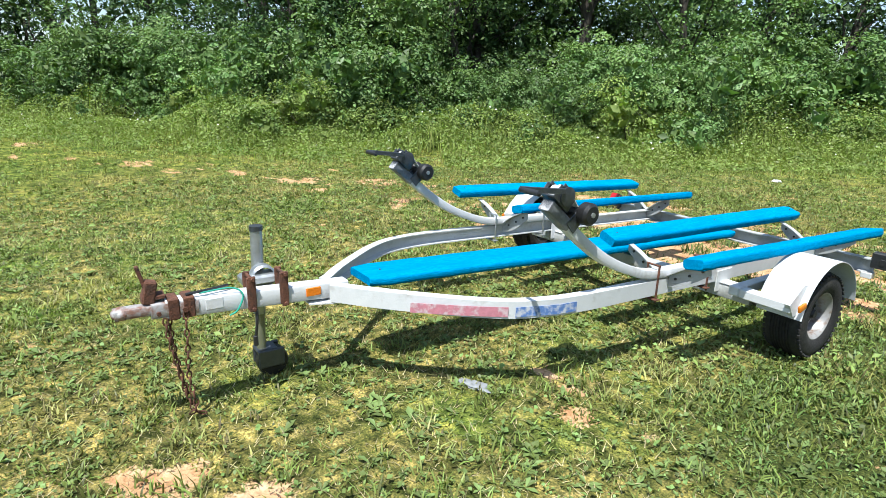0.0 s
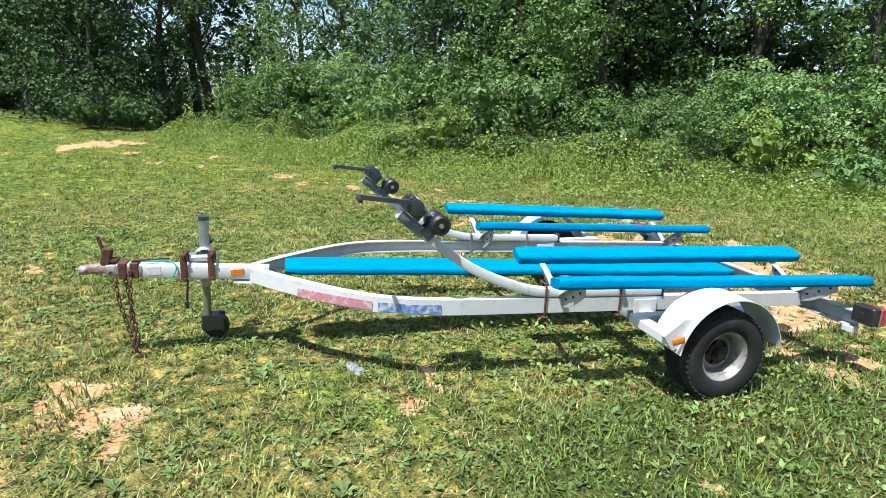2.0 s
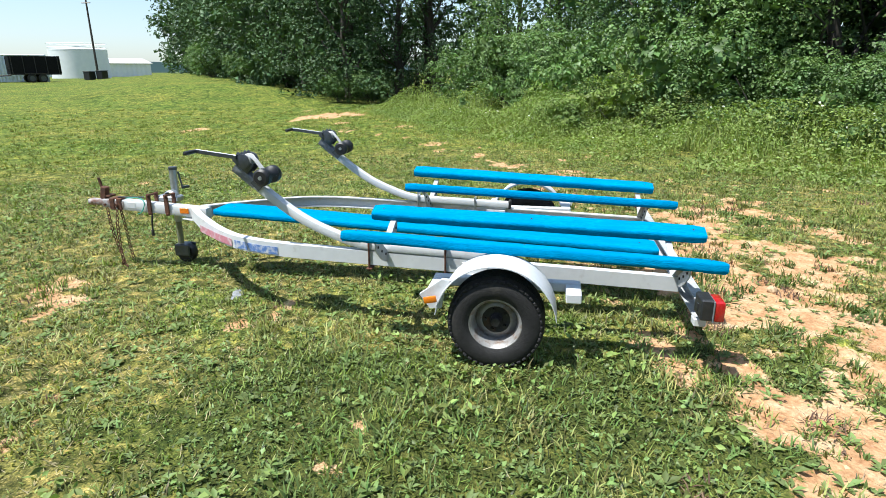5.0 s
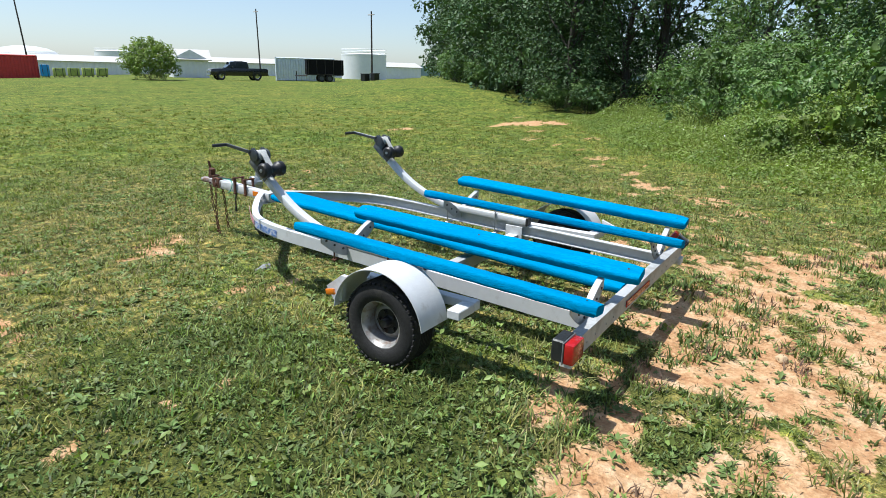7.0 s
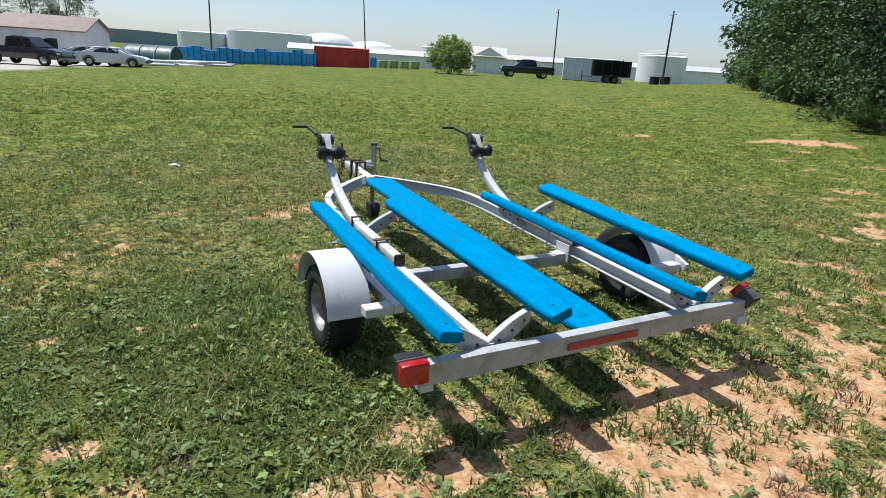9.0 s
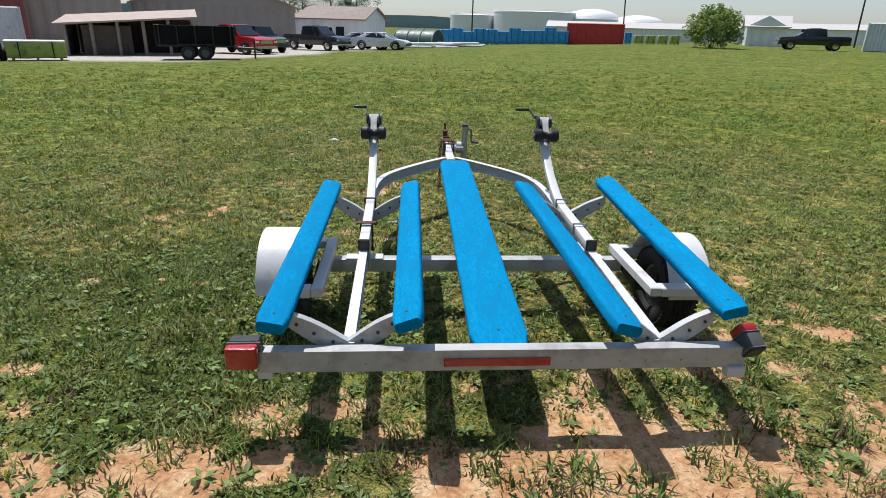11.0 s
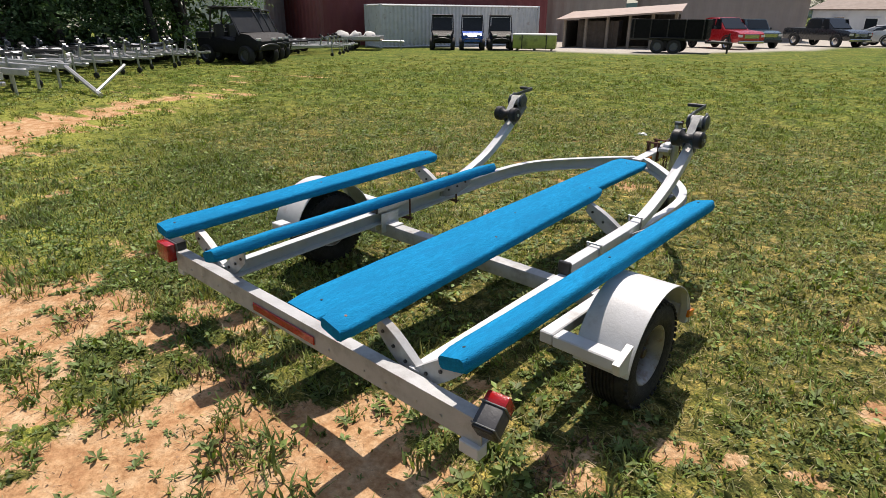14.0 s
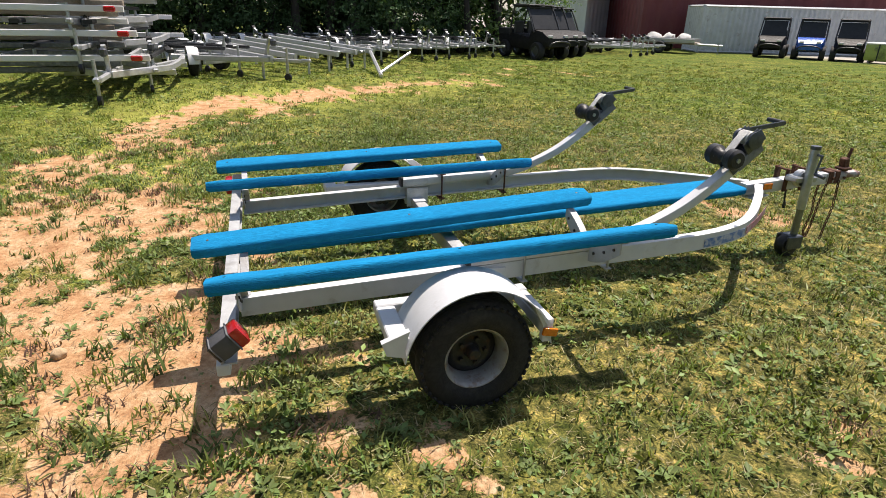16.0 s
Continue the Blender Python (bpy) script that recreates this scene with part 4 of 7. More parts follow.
def blades(name, x, y, length, width, lean, mat, label, segments=2, category="grass", base=None):
    """Tapered bent blades standing at x, y, in one mesh."""
    n = len(x)
    z = height(x, y) - 0.004 if base is None else base
    a = rng.rand(n) * 2 * math.pi
    dx, dy = np.cos(a), np.sin(a)
    lx, ly = dx * length * lean, dy * length * lean
    up = length * np.sqrt(np.maximum(0.08, 1 - lean ** 2))
    b = a + math.pi / 2 + (rng.rand(n) - 0.5)
    wx, wy = np.cos(b) * width / 2, np.sin(b) * width / 2
    P = np.stack
    root_l, root_r = P([x - wx, y - wy, z], 1), P([x + wx, y + wy, z], 1)
    tip = P([x + lx, y + ly, z + up], 1)
    if segments == 1:
        verts = np.stack([root_l, root_r, tip], 1).reshape(-1, 3)
        k = np.arange(n) * 3
        faces = np.stack([k, k + 1, k + 2], 1)
    else:
        mx, my, mz = x + lx * 0.32, y + ly * 0.32, z + up * 0.60
        mid_l, mid_r = P([mx - wx * 0.85, my - wy * 0.85, mz], 1), P([mx + wx * 0.85, my + wy * 0.85, mz], 1)
        verts = np.stack([root_l, root_r, mid_r, mid_l, tip], 1).reshape(-1, 3)
        k = np.arange(n) * 5
        faces = np.concatenate([np.stack([k, k + 1, k + 2], 1), np.stack([k, k + 2, k + 3], 1), np.stack([k + 3, k + 2, k + 4], 1)])
    me = fill_mesh(bpy.data.meshes.new(name), verts, faces)
    me.materials.append(mat)
    return tagged(new(name, me), label, category, "", "stuff")


def leaves_mesh(name, centre, normal, size, mat, aspect=0.5):
    """Pointed leaves folded along the middle, from arrays of places and directions."""
    n = len(centre)
    nrm = normal / np.linalg.norm(normal, axis=1, keepdims=True)
    other = rng.randn(n, 3)
    t = np.cross(nrm, other)
    t /= np.linalg.norm(t, axis=1, keepdims=True) + 1e-9
    s = np.cross(nrm, t)
    L, W = size[:, None] / 2, size[:, None] * aspect / 2
    verts = np.stack([centre - t * L, centre + s * W + nrm * W * 0.35, centre + t * L, centre - s * W + nrm * W * 0.35], 1).reshape(-1, 3)
    k = np.arange(n) * 4
    faces = np.concatenate([np.stack([k, k + 1, k + 2], 1), np.stack([k, k + 2, k + 3], 1)])
    me = fill_mesh(bpy.data.meshes.new(name), verts, faces)
    me.materials.append(mat)
    return me


def clump_points(blobs, n, fine, coarse):
    """Places, directions and sizes of leaves: small ones on the tops of many sprays round each blob (x, y, z, radius, flatness),
    and large shaded ones inside."""
    B = np.array(blobs)
    k = 16
    out = rng.randn(len(B), k, 3) + np.array([0, 0, 0.35])
    out /= np.linalg.norm(out, axis=2, keepdims=True)
    flat = np.stack([np.ones(len(B)), np.ones(len(B)), B[:, 4]], 1)[:, None]
    mid = B[:, None, :3] + out * B[:, None, 3:4] * flat * (0.70 + 0.35 * rng.rand(len(B), k, 1))
    rad = B[:, None, 3] * (0.22 + 0.24 * rng.rand(len(B), k))
    area = (rad ** 2).ravel()
    own = rng.choice(len(area), n, p=area / area.sum())
    o, m, r = out.reshape(-1, 3)[own], mid.reshape(-1, 3)[own], rad.ravel()[own]
    e = rng.randn(n, 3) + 0.55 * o + np.array([0, 0, 0.55])
    e /= np.linalg.norm(e, axis=1, keepdims=True)
    c = m + e * (r * (0.72 + 0.36 * rng.rand(n)))[:, None] * np.array([1, 1, 0.72])
    normal = e + rng.randn(n, 3) * 0.42 + np.array([0, 0, 0.55])
    size = fine * (0.55 + 0.9 * rng.rand(n))
    q = n // 9
    own = rng.choice(len(B), q, p=B[:, 3] ** 2 / (B[:, 3] ** 2).sum())
    e = rng.randn(q, 3)
    e /= np.linalg.norm(e, axis=1, keepdims=True)
    inner = B[own, :3] + e * B[own, 3:4] * (0.15 + 0.50 * rng.rand(q, 1)) * np.stack([np.ones(q), np.ones(q), B[own, 4]], 1)
    return (np.concatenate([c, inner]), np.concatenate([normal, e + 0.5 * rng.randn(q, 3)]), np.concatenate([size, coarse * (0.6 + 0.8 * rng.rand(q))]))


def limb(bm, a, b, r0, r1, wander=0.12, seg=7):
    a, b = Vector(a), Vector(b)
    pts = []
    for k in range(6):
        t = k / 5
        w = wander * (b - a).length * math.sin(math.pi * t)
        pts.append(a.lerp(b, t) + Vector((random.uniform(-w, w), random.uniform(-w, w), 0)) * 0.5)
    rings = []
    for k, p in enumerate(pts):
        r = r0 + (r1 - r0) * k / 5
        rings.append([bm.verts.new(p + Vector((r * math.cos(2 * math.pi * j / seg), r * math.sin(2 * math.pi * j / seg), 0))) for j in range(seg)])
    for A, B in zip(rings, rings[1:]):
        for j in range(seg):
            bm.faces.new((A[j], A[(j + 1) % seg], B[(j + 1) % seg], B[j]))
    return pts


def tree(name, tall, wide, low, leaves, leaf_size, mat, seed, label, group):
    """Tapered trunk, limbs and an uneven crown of single leaves; low is where the crown begins."""
    random.seed(seed)
    ob = thing(name, label, "tree", group)
    bm = bmesh.new()
    spine = limb(bm, (0, 0, -0.2), (random.uniform(-0.4, 0.4), random.uniform(-0.4, 0.4), tall * 0.8), tall * 0.022 + 0.03, 0.03, 0.06, 9)
    blobs = []
    for k in range(15):
        h = low + (tall - low) * (k + 0.5) / 15
        f = (h - low) / (tall - low)
        reach = wide * (0.42 + 0.75 * f - 1.05 * f * f + 0.1)
        a = k * 2.4 + random.uniform(-0.5, 0.5)
        tip = Vector((math.cos(a) * reach * random.uniform(0.45, 0.95), math.sin(a) * reach * random.uniform(0.45, 0.95), h))
        start = spine[min(5, int(5 * max(0.1, (h - 0.14 * tall)) / (tall * 0.8)))]
        limb(bm, start, tip, 0.035 + 0.004 * tall, 0.012, 0.15, 5)
        rad = wide * random.uniform(0.20, 0.36)
        blobs.append((tip.x, tip.y, tip.z, rad, random.uniform(0.6, 0.85)))
        for j in range(2):
            b = random.uniform(0, 6.28)
            blobs.append((tip.x + math.cos(b) * rad, tip.y + math.sin(b) * rad, tip.z + random.uniform(-0.5, 0.4) * rad, rad * random.uniform(0.35, 0.6), 0.7))
    part("trunk", bm, bark, ob, "", 60)
    c, nrm, size = clump_points(blobs, leaves, leaf_size, max(0.20, 1.5 * leaf_size))
    keep = c[:, 2] > 0.1
    crown = new("crown", leaves_mesh("crown", c[keep], nrm[keep], size[keep], mat, 0.58))
    crown.parent = ob
    return ob


def bush(name, tall, wide, leaves, leaf_size, mat, seed, label, group):
    random.seed(seed)
    ob = thing(name, label, "bush", group)
    bm = bmesh.new()
    blobs = []
    for k in range(11):
        a = random.uniform(0, 6.28)
        q = random.uniform(0.1, 0.5) * wide
        h = tall * random.uniform(0.12, 0.80) * (1 - 0.35 * q / wide)
        tip = (math.cos(a) * q, math.sin(a) * q, h)
        limb(bm, (math.cos(a) * 0.1, math.sin(a) * 0.1, -0.1), tip, 0.022, 0.008, 0.15, 5)
        blobs.append((*tip, wide * random.uniform(0.15, 0.27), random.uniform(0.7, 1.0)))
        blobs.append((tip[0] + random.uniform(-0.3, 0.3) * wide, tip[1] + random.uniform(-0.3, 0.3) * wide, tip[2] * random.uniform(0.4, 1.1), wide * random.uniform(0.07, 0.15), 0.9))
    part("stem", bm, bark, ob, "", 60)
    c, nrm, size = clump_points(blobs, leaves, leaf_size, 0.24)
    keep = c[:, 2] > 0.02
    crown = new("foliage", leaves_mesh("foliage", c[keep], nrm[keep], size[keep], mat, 0.58))
    crown.parent = ob
    return ob


def plant(source, x, y, turn, scale, first):
    """Sets the source itself first, then copies of it."""
    m = pose(x, y, ground_z(x, y) - 0.03, 0, 0, turn)
    if source not in first:
        first.append(source)
        source.matrix_basis = m @ Matrix.Diagonal((scale, scale, scale, 1))
        return source
    source_scale = source.scale.copy()
    source.scale = (scale, scale, scale)
    ob = copy_thing(source, m)
    source.scale = source_scale
    return ob


# Edge of the wood on the trailer's right, from behind to far ahead.
EDGE = [(0.5, -17), (3.8, -10.5), (6.0, -6.3), (8.2, -2.6), (12.0, 0.6), (16.0, 3.2), (18.8, 5.0), (21.0, 7.2)]
FAR_EDGE = [(30.5, 18), (38, 25), (47, 32), (57, 40.5), (62.5, 46.5)]


def open_view(x, y):
    """Distance from the break in the tree line where the sky shows through."""
    return float(near_line(np.array(x), np.array(y), [(7.0, -6.1), (24, -21.8)]))



def along(line, d):
    for (ax, ay), (bx, by) in zip(line, line[1:]):
        n = math.hypot(bx - ax, by - ay)
        if d <= n:
            t = d / n
            return ax + (bx - ax) * t, ay + (by - ay) * t, (by - ay) / n, -(bx - ax) / n
        d -= n
    n = math.hypot(bx - ax, by - ay)
    return bx, by, (by - ay) / n, -(bx - ax) / n


wood = "trees of the wood"
thicket = "bushes along the wood"
tree_a = tree("tree", 8.5, 4.4, 0.7, 13500, 0.105, leaf_mid, 3, "leafy green deciduous tree at the edge of the lawn", wood)
tree_b = tree("tree", 7.2, 4.0, 0.4, 11500, 0.115, leaf_dark, 8, "dark green broadleaf tree hung with vines", wood)
tree_c = tree("tree", 10.0, 4.6, 1.0, 12000, 0.125, leaf_dark, 21, "tall dark green tree with a bare lower trunk", wood)
tree_d = tree("tree", 9.0, 4.8, 0.3, 2400, 0.30, leaf_dark, 33, "dark green tree deep in the wood", wood)
tree_e = tree("tree", 10.5, 3.2, 5.2, 5000, 0.16, leaf_dark, 52, "slender tree with a bare dark trunk against the sky", wood)
bush_a = bush("bush", 2.6, 3.4, 8200, 0.072, leaf_mid, 4, "dense green bush before the trees", thicket)
bush_b = bush("bush", 1.5, 2.6, 6500, 0.062, leaf_bright, 6, "light green bramble bush", thicket)
bush_c = bush("bush", 3.8, 3.2, 9000, 0.080, leaf_mid, 9, "tall green bush overgrown with creepers", thicket)
first = []
random.seed(40)
for x, y in ((-14.5, 86), (-10.5, 90), (-7.0, 88)):
    plant(tree_b, x, y, x * 30, 1.15, first)
d = 0.0
while d < 28.5:
    x, y, ox, oy = along(EDGE, d)
    for src, off, sc in ((bush_b, 0.8, (0.55, 1.0)), (bush_a, 2.0, (0.6, 1.25)), (bush_c, 3.4, (0.7, 1.4))):
        if src is bush_b and random.random() < 0.25:
            continue
        o = off + random.uniform(-0.5, 0.6)
        jx, jy = random.uniform(-0.8, 0.8), random.uniform(-0.8, 0.8)
        plant(src, x + ox * o + jx * oy, y + oy * o - jx * ox, random.uniform(0, 360), random.uniform(*sc), first)
    d += random.uniform(1.9, 2.6)
d = 1.0
while d < 29:
    x, y, ox, oy = along(EDGE, d)
    src = random.choice((tree_a, tree_b, tree_a, tree_a, tree_c))
    o = 4.9 + random.uniform(-1.2, 1.6)
    if open_view(x + ox * o, y + oy * o) > 2.0:
        plant(src, x + ox * o, y + oy * o, random.uniform(0, 360), random.uniform(0.8, 1.1), first)
    d += random.uniform(2.2, 3.2)
d = 2.0
while d < 30:
    x, y, ox, oy = along(EDGE, d)
    for back in (9.5, 13.5):
        if open_view(x + ox * back, y + oy * back) < 2.6:
            continue
        plant(tree_d, x + ox * back + random.uniform(-1, 1), y + oy * back, random.uniform(0, 360), random.uniform(0.9, 1.2), first)
    d += random.uniform(2.6, 3.8)
for src, x, y, sc in ((tree_b, 24.6, 10.7, 1.25), (tree_b, 27.0, 11.4, 1.15), (tree_d, 30.5, 13.2, 1.15), (tree_b, 29.2, 14.8, 1.2), (tree_d, 34.0, 15.0, 1.2), (tree_e, 26.0, 6.3, 1.0), (tree_e, 11.6, -10.3, 1.0), (tree_e, 12.9, -11.3, 0.9),
                      (tree_a, 24.5, 2.6, 1.0), (tree_b, 22.8, 0.4, 1.1), (tree_d, 29.0, 3.8, 1.1), (tree_e, 27.5, 7.2, 0.9), (tree_c, 25.5, 8.4, 0.95), (tree_d, 36.0, 7.0, 0.55), (tree_d, 38.0, 9.5, 0.6), (tree_d, 33.0, 4.6, 0.6), (tree_d, 31.0, 8.6, 0.5),
                      (tree_d, 35.0, 5.4, 0.62), (tree_d, 14.2, -13.0, 0.45), (tree_d, 16.8, -13.6, 0.5), (tree_d, 18.5, -16.8, 0.55), (tree_d, 12.2, -13.8, 0.5), (tree_d, 20.5, -17.5, 0.6), (tree_d, 16.5, -17.5, 0.6)):
    plant(src, x, y, x * 47, sc, first)
for x, y, sc in ((20.3, 4.0, 1.0), (19.0, 3.2, 1.1), (22.8, 9.0, 0.55), (23.0, 10.6, 0.5)):
    plant(bush_c, x, y, x * 71, sc, first)
d = 0.0
while d < 42:
    x, y, ox, oy = along(FAR_EDGE, d)
    plant(random.choice((tree_b, tree_d, tree_d)), x + ox * 1.5 + random.uniform(-1.5, 1.5), y + oy * 1.5, random.uniform(0, 360), random.uniform(1.0, 1.35), first)
    plant(tree_d, x + ox * 7.0, y + oy * 7.0, random.uniform(0, 360), random.uniform(1.0, 1.3), first)
    if random.random() < 0.4:
        plant(bush_c, x - ox * 0.6, y - oy * 0.6, random.uniform(0, 360), random.uniform(0.6, 0.9), first)
    d += random.uniform(3.0, 4.2)

# Dark wood behind the stored trailers.
d = 0.0
LEFT_EDGE = [(-21, -26), (-22.5, -10), (-23.5, 2), (-25.2, 14)]
while d < 39:
    x, y, ox, oy = along(LEFT_EDGE, d)
    plant(random.choice((tree_b, tree_c, tree_b)) if d < 33 else tree_a, x + random.uniform(-0.8, 0.6), y, random.uniform(0, 360), random.uniform(0.85, 1.15), first)
    plant(tree_d, x - 2.8, y + 0.9, random.uniform(0, 360), random.uniform(0.9, 1.2), first)
    plant(tree_d, x - 5.6, y - 0.6, random.uniform(0, 360), random.uniform(0.95, 1.25), first)
    if random.random() < 0.5:
        plant(tree_e, x + 0.9, y + 1.0, random.uniform(0, 360), random.uniform(0.7, 0.95), first)
    d += random.uniform(2.2, 2.9)

# Weeds between the lawn and the bushes: mounds of small leaves, with grass and a few pale flower heads among them.
weed_leaf = material("verge_leaf", (0.235, 0.30, 0.078), 0.5, 0, 0.25, 2.0, spec=0.3, island=0.36, sub=0.34, second=(0.16, 0.23, 0.06), second_at=0.56, second_scale=1.1)
weed_blade = material("weed_blade", (0.30, 0.36, 0.10), 0.6, 0, 0.3, 1.0, spec=0.2, island=0.4, sub=0.35)


def verge(n, inner, outer, power=1.0):
    """Places along the foot of the wood, from the lawn's edge inwards, with their distance in."""
    s_ = rng.rand(n) * 33
    off = inner + (outer - inner) * rng.rand(n) ** power
    line = np.array([along(EDGE, v) for v in s_])
    return line[:, 0] + line[:, 2] * off, line[:, 1] + line[:, 3] * off, off


def mound(x, y, off):
    """Top of the weeds, low at the lawn and rising unevenly to the bushes."""
    return (0.05 + 0.95 * smooth_step(-2.7, 1.2, off)) * (0.25 + 1.1 * field(x, y, 1.1, 9) ** 1.3) + 0.06 * field(x, y, 0.3, 10)


wx_, wy_, off = verge(20000, -3.2, 1.0, 1.2)
tall = (0.06 + 0.75 * mound(wx_, wy_, off)) * (0.5 + 0.8 * rng.rand(len(wx_)))
blades("tall_grass", wx_, wy_, tall, 0.008 + 0.012 * tall, 0.15 + 0.6 * rng.rand(len(wx_)), weed_blade, "tall yellow green grass along the bushes", 2)
wx_, wy_, off = verge(80000, -2.9, 1.5)
top = mound(wx_, wy_, off)
c = np.stack([wx_, wy_, height(wx_, wy_) + 0.01 + top * (1 - 0.75 * rng.rand(len(wx_)) ** 2.2)], 1)
slope = np.stack([mound(wx_ - 0.12, wy_, off) - mound(wx_ + 0.12, wy_, off), mound(wx_, wy_ - 0.12, off) - mound(wx_, wy_ + 0.12, off), np.full(len(wx_), 0.35)], 1)
me = leaves_mesh("weeds", c, slope * 2 + rng.randn(len(wx_), 3) * 0.42, 0.035 + 0.055 * rng.rand(len(wx_)) ** 1.5, weed_leaf, 0.6)
tagged(new("weeds", me), "bright green leafy weeds along the bushes", "weeds", "", "stuff")
wx_, wy_, off = verge(260, -1.6, 1.6)
c = np.stack([wx_, wy_, height(wx_, wy_) + mound(wx_, wy_, off) + 0.04], 1)
me = leaves_mesh("weed_flowers", c, rng.randn(len(wx_), 3) * 0.4 + np.array([0, 0, 1]), 0.03 + 0.03 * rng.rand(len(wx_)), material("pale_flower", (0.70, 0.70, 0.62), 0.7, 0, 0.15, 20, island=0.1), 0.9)
tagged(new("weed_flowers", me), "small pale flower heads among the weeds", "flowers", "", "stuff")


# Lawn.
def scatter(count, cx, cy, rx, ry, hole=None):
    a, r = rng.rand(count) * 2 * math.pi, np.sqrt(rng.rand(count))
    x, y = cx + rx * r * np.cos(a), cy + ry * r * np.sin(a)
    if hole:
        keep = ((x - cx) / hole[0]) ** 2 + ((y - cy) / hole[1]) ** 2 > 1
        x, y = x[keep], y[keep]
    return x, y


def thin(x, y, power=1.0, extra=0.0):
    """Leaves out blades where the earth is bare."""
    keep = rng.rand(len(x)) > bare(x, y) ** power * 0.94 + extra * (field(x, y, 0.35, 12) < 0.42)
    return x[keep], y[keep]


def feather(x, y, a, b):
    """Lets the blades grow sparser from a to b metres out."""
    keep = rng.rand(len(x)) > smooth_step(a, b, np.hypot(x, (y - 1.7) * 0.88))
    return x[keep], y[keep]


def clusters(x, y, size, many):
    """Blades gathered into tufts of the given radius round each place."""
    own = np.repeat(np.arange(len(x)), np.maximum(5, (many * size / 0.055).astype(int)))
    a, r = rng.rand(len(own)) * 6.28, np.sqrt(rng.rand(len(own))) * size[own]
    return x[own] + r * np.cos(a), y[own] + r * np.sin(a), own


tx, ty = feather(*thin(*scatter(25000, 0, 1.7, 9.4, 10.0), 0.8), 3.2, 9.4)
x, y, own = clusters(tx, ty, 0.02 + 0.08 * rng.rand(len(tx)) ** 1.6, 17)
cover = feather(*thin(*scatter(80000, 0, 1.7, 7.4, 8.4), 0.7, 0.2), 3.8, 7.4)
x, y = np.concatenate([x, cover[0]]), np.concatenate([y, cover[1]])
more = scatter(48000, -2.0, 0.0, 3.0, 3.6)
dense = (rng.rand(len(more[0])) < lush(*more)) & (rng.rand(len(more[0])) > bare(*more))
gx_, gy_ = more[0][dense], more[1][dense]
blades("lush_grass", gx_, gy_, (0.024 + 0.05 * rng.rand(len(gx_)) ** 1.6) * (0.5 + 0.9 * field(gx_, gy_, 0.35, 13)), 0.005 + 0.007 * rng.rand(len(gx_)), 0.45 + 0.53 * rng.rand(len(gx_)) ** 0.8,
       material("lush_blade", (0.108, 0.162, 0.042), 0.48, 0, 0.35, 2.2, spec=0.28, island=0.7, sub=0.22), "thick deep green grass beside the wheel", 2)
ln = (0.024 + 0.052 * rng.rand(len(x)) ** 1.7) * (0.45 + 1.0 * field(x, y, 0.35, 13))
blades("grass", x, y, ln, 0.0045 + 0.0065 * rng.rand(len(x)), 0.45 + 0.53 * rng.rand(len(x)) ** 0.8, blade_green, "short mown green grass", 2)
x, y = feather(*thin(*scatter(160000, 0, 1.7, 9.0, 9.6), 1.6), 3.4, 9.0)
keep = rng.rand(len(x)) > 0.92 * lush(x, y)
x, y = x[keep], y[keep]
blades("dry_grass", x, y, 0.025 + 0.05 * rng.rand(len(x)), 0.0035 + 0.004 * rng.rand(len(x)), 0.80 + 0.18 * rng.rand(len(x)), blade_dry, "dry straw coloured grass", 1)
tx, ty = thin(*scatter(34000, 1.5, 3.5, 25, 25, (3.0, 3.8)), 1.0)
r = np.hypot(tx, ty - 1.7)
keep = (rng.rand(len(tx)) > smooth_step(10, 27, r)) & (near_line(tx, ty, EDGE) > 0.5)
tx, ty = tx[keep], ty[keep]
x, y, own = clusters(tx, ty, 0.03 + 0.11 * rng.rand(len(tx)) ** 1.5, 11)
r = np.hypot(x, y - 1.7)
blades("grass", x, y, (0.035 + 0.055 * rng.rand(len(x))) * (0.6 + 0.8 * field(x, y, 0.35, 13)), 0.007 + 0.0009 * r, 0.4 + 0.55 * rng.rand(len(x)), blade_far, "mown green grass farther off", 1)

# Broadleaf weeds in the lawn, each a flat rosette.
n = 19000
x, y = scatter(n, 0, 1.7, 6.6, 7.5)
b_ = bare(x, y)
keep = (rng.rand(n) > b_ * 0.45) & (field(x, y, 0.45, 15) + 0.5 * rng.rand(n) > 0.62)
x, y = x[keep], y[keep]
m = len(x)
arms = 6
size = 0.024 + 0.045 * rng.rand(m) ** 3
ang = rng.rand(m)[:, None] * 6.28 + np.arange(arms)[None] * (2 * math.pi / arms) + 0.3 * rng.randn(m, arms)
reach = size[:, None] * (0.55 + 0.6 * rng.rand(m, arms))
lift = 0.2 + 0.9 * rng.rand(m, arms)
cx_, cy_ = x[:, None] + np.cos(ang) * reach * 0.6, y[:, None] + np.sin(ang) * reach * 0.6
base = height(x, y)[:, None]
t = np.stack([np.cos(ang), np.sin(ang), lift * 0.8], -1)
s = np.stack([-np.sin(ang), np.cos(ang), np.zeros_like(ang)], -1)
root = np.stack([np.repeat(x[:, None], arms, 1), np.repeat(y[:, None], arms, 1), np.repeat(base, arms, 1)], -1)
L_, W_ = reach[..., None], (reach * (0.16 + 0.12 * rng.rand(m, 1)))[..., None]
drop = np.zeros_like(t)
drop[..., 2] = -0.35 * lift * reach
verts = np.stack([root, root + t * L_ * 0.5 + s * W_, root + t * L_ + drop, root + t * L_ * 0.5 - s * W_], 2).reshape(-1, 3)
k = np.arange(m * arms) * 4
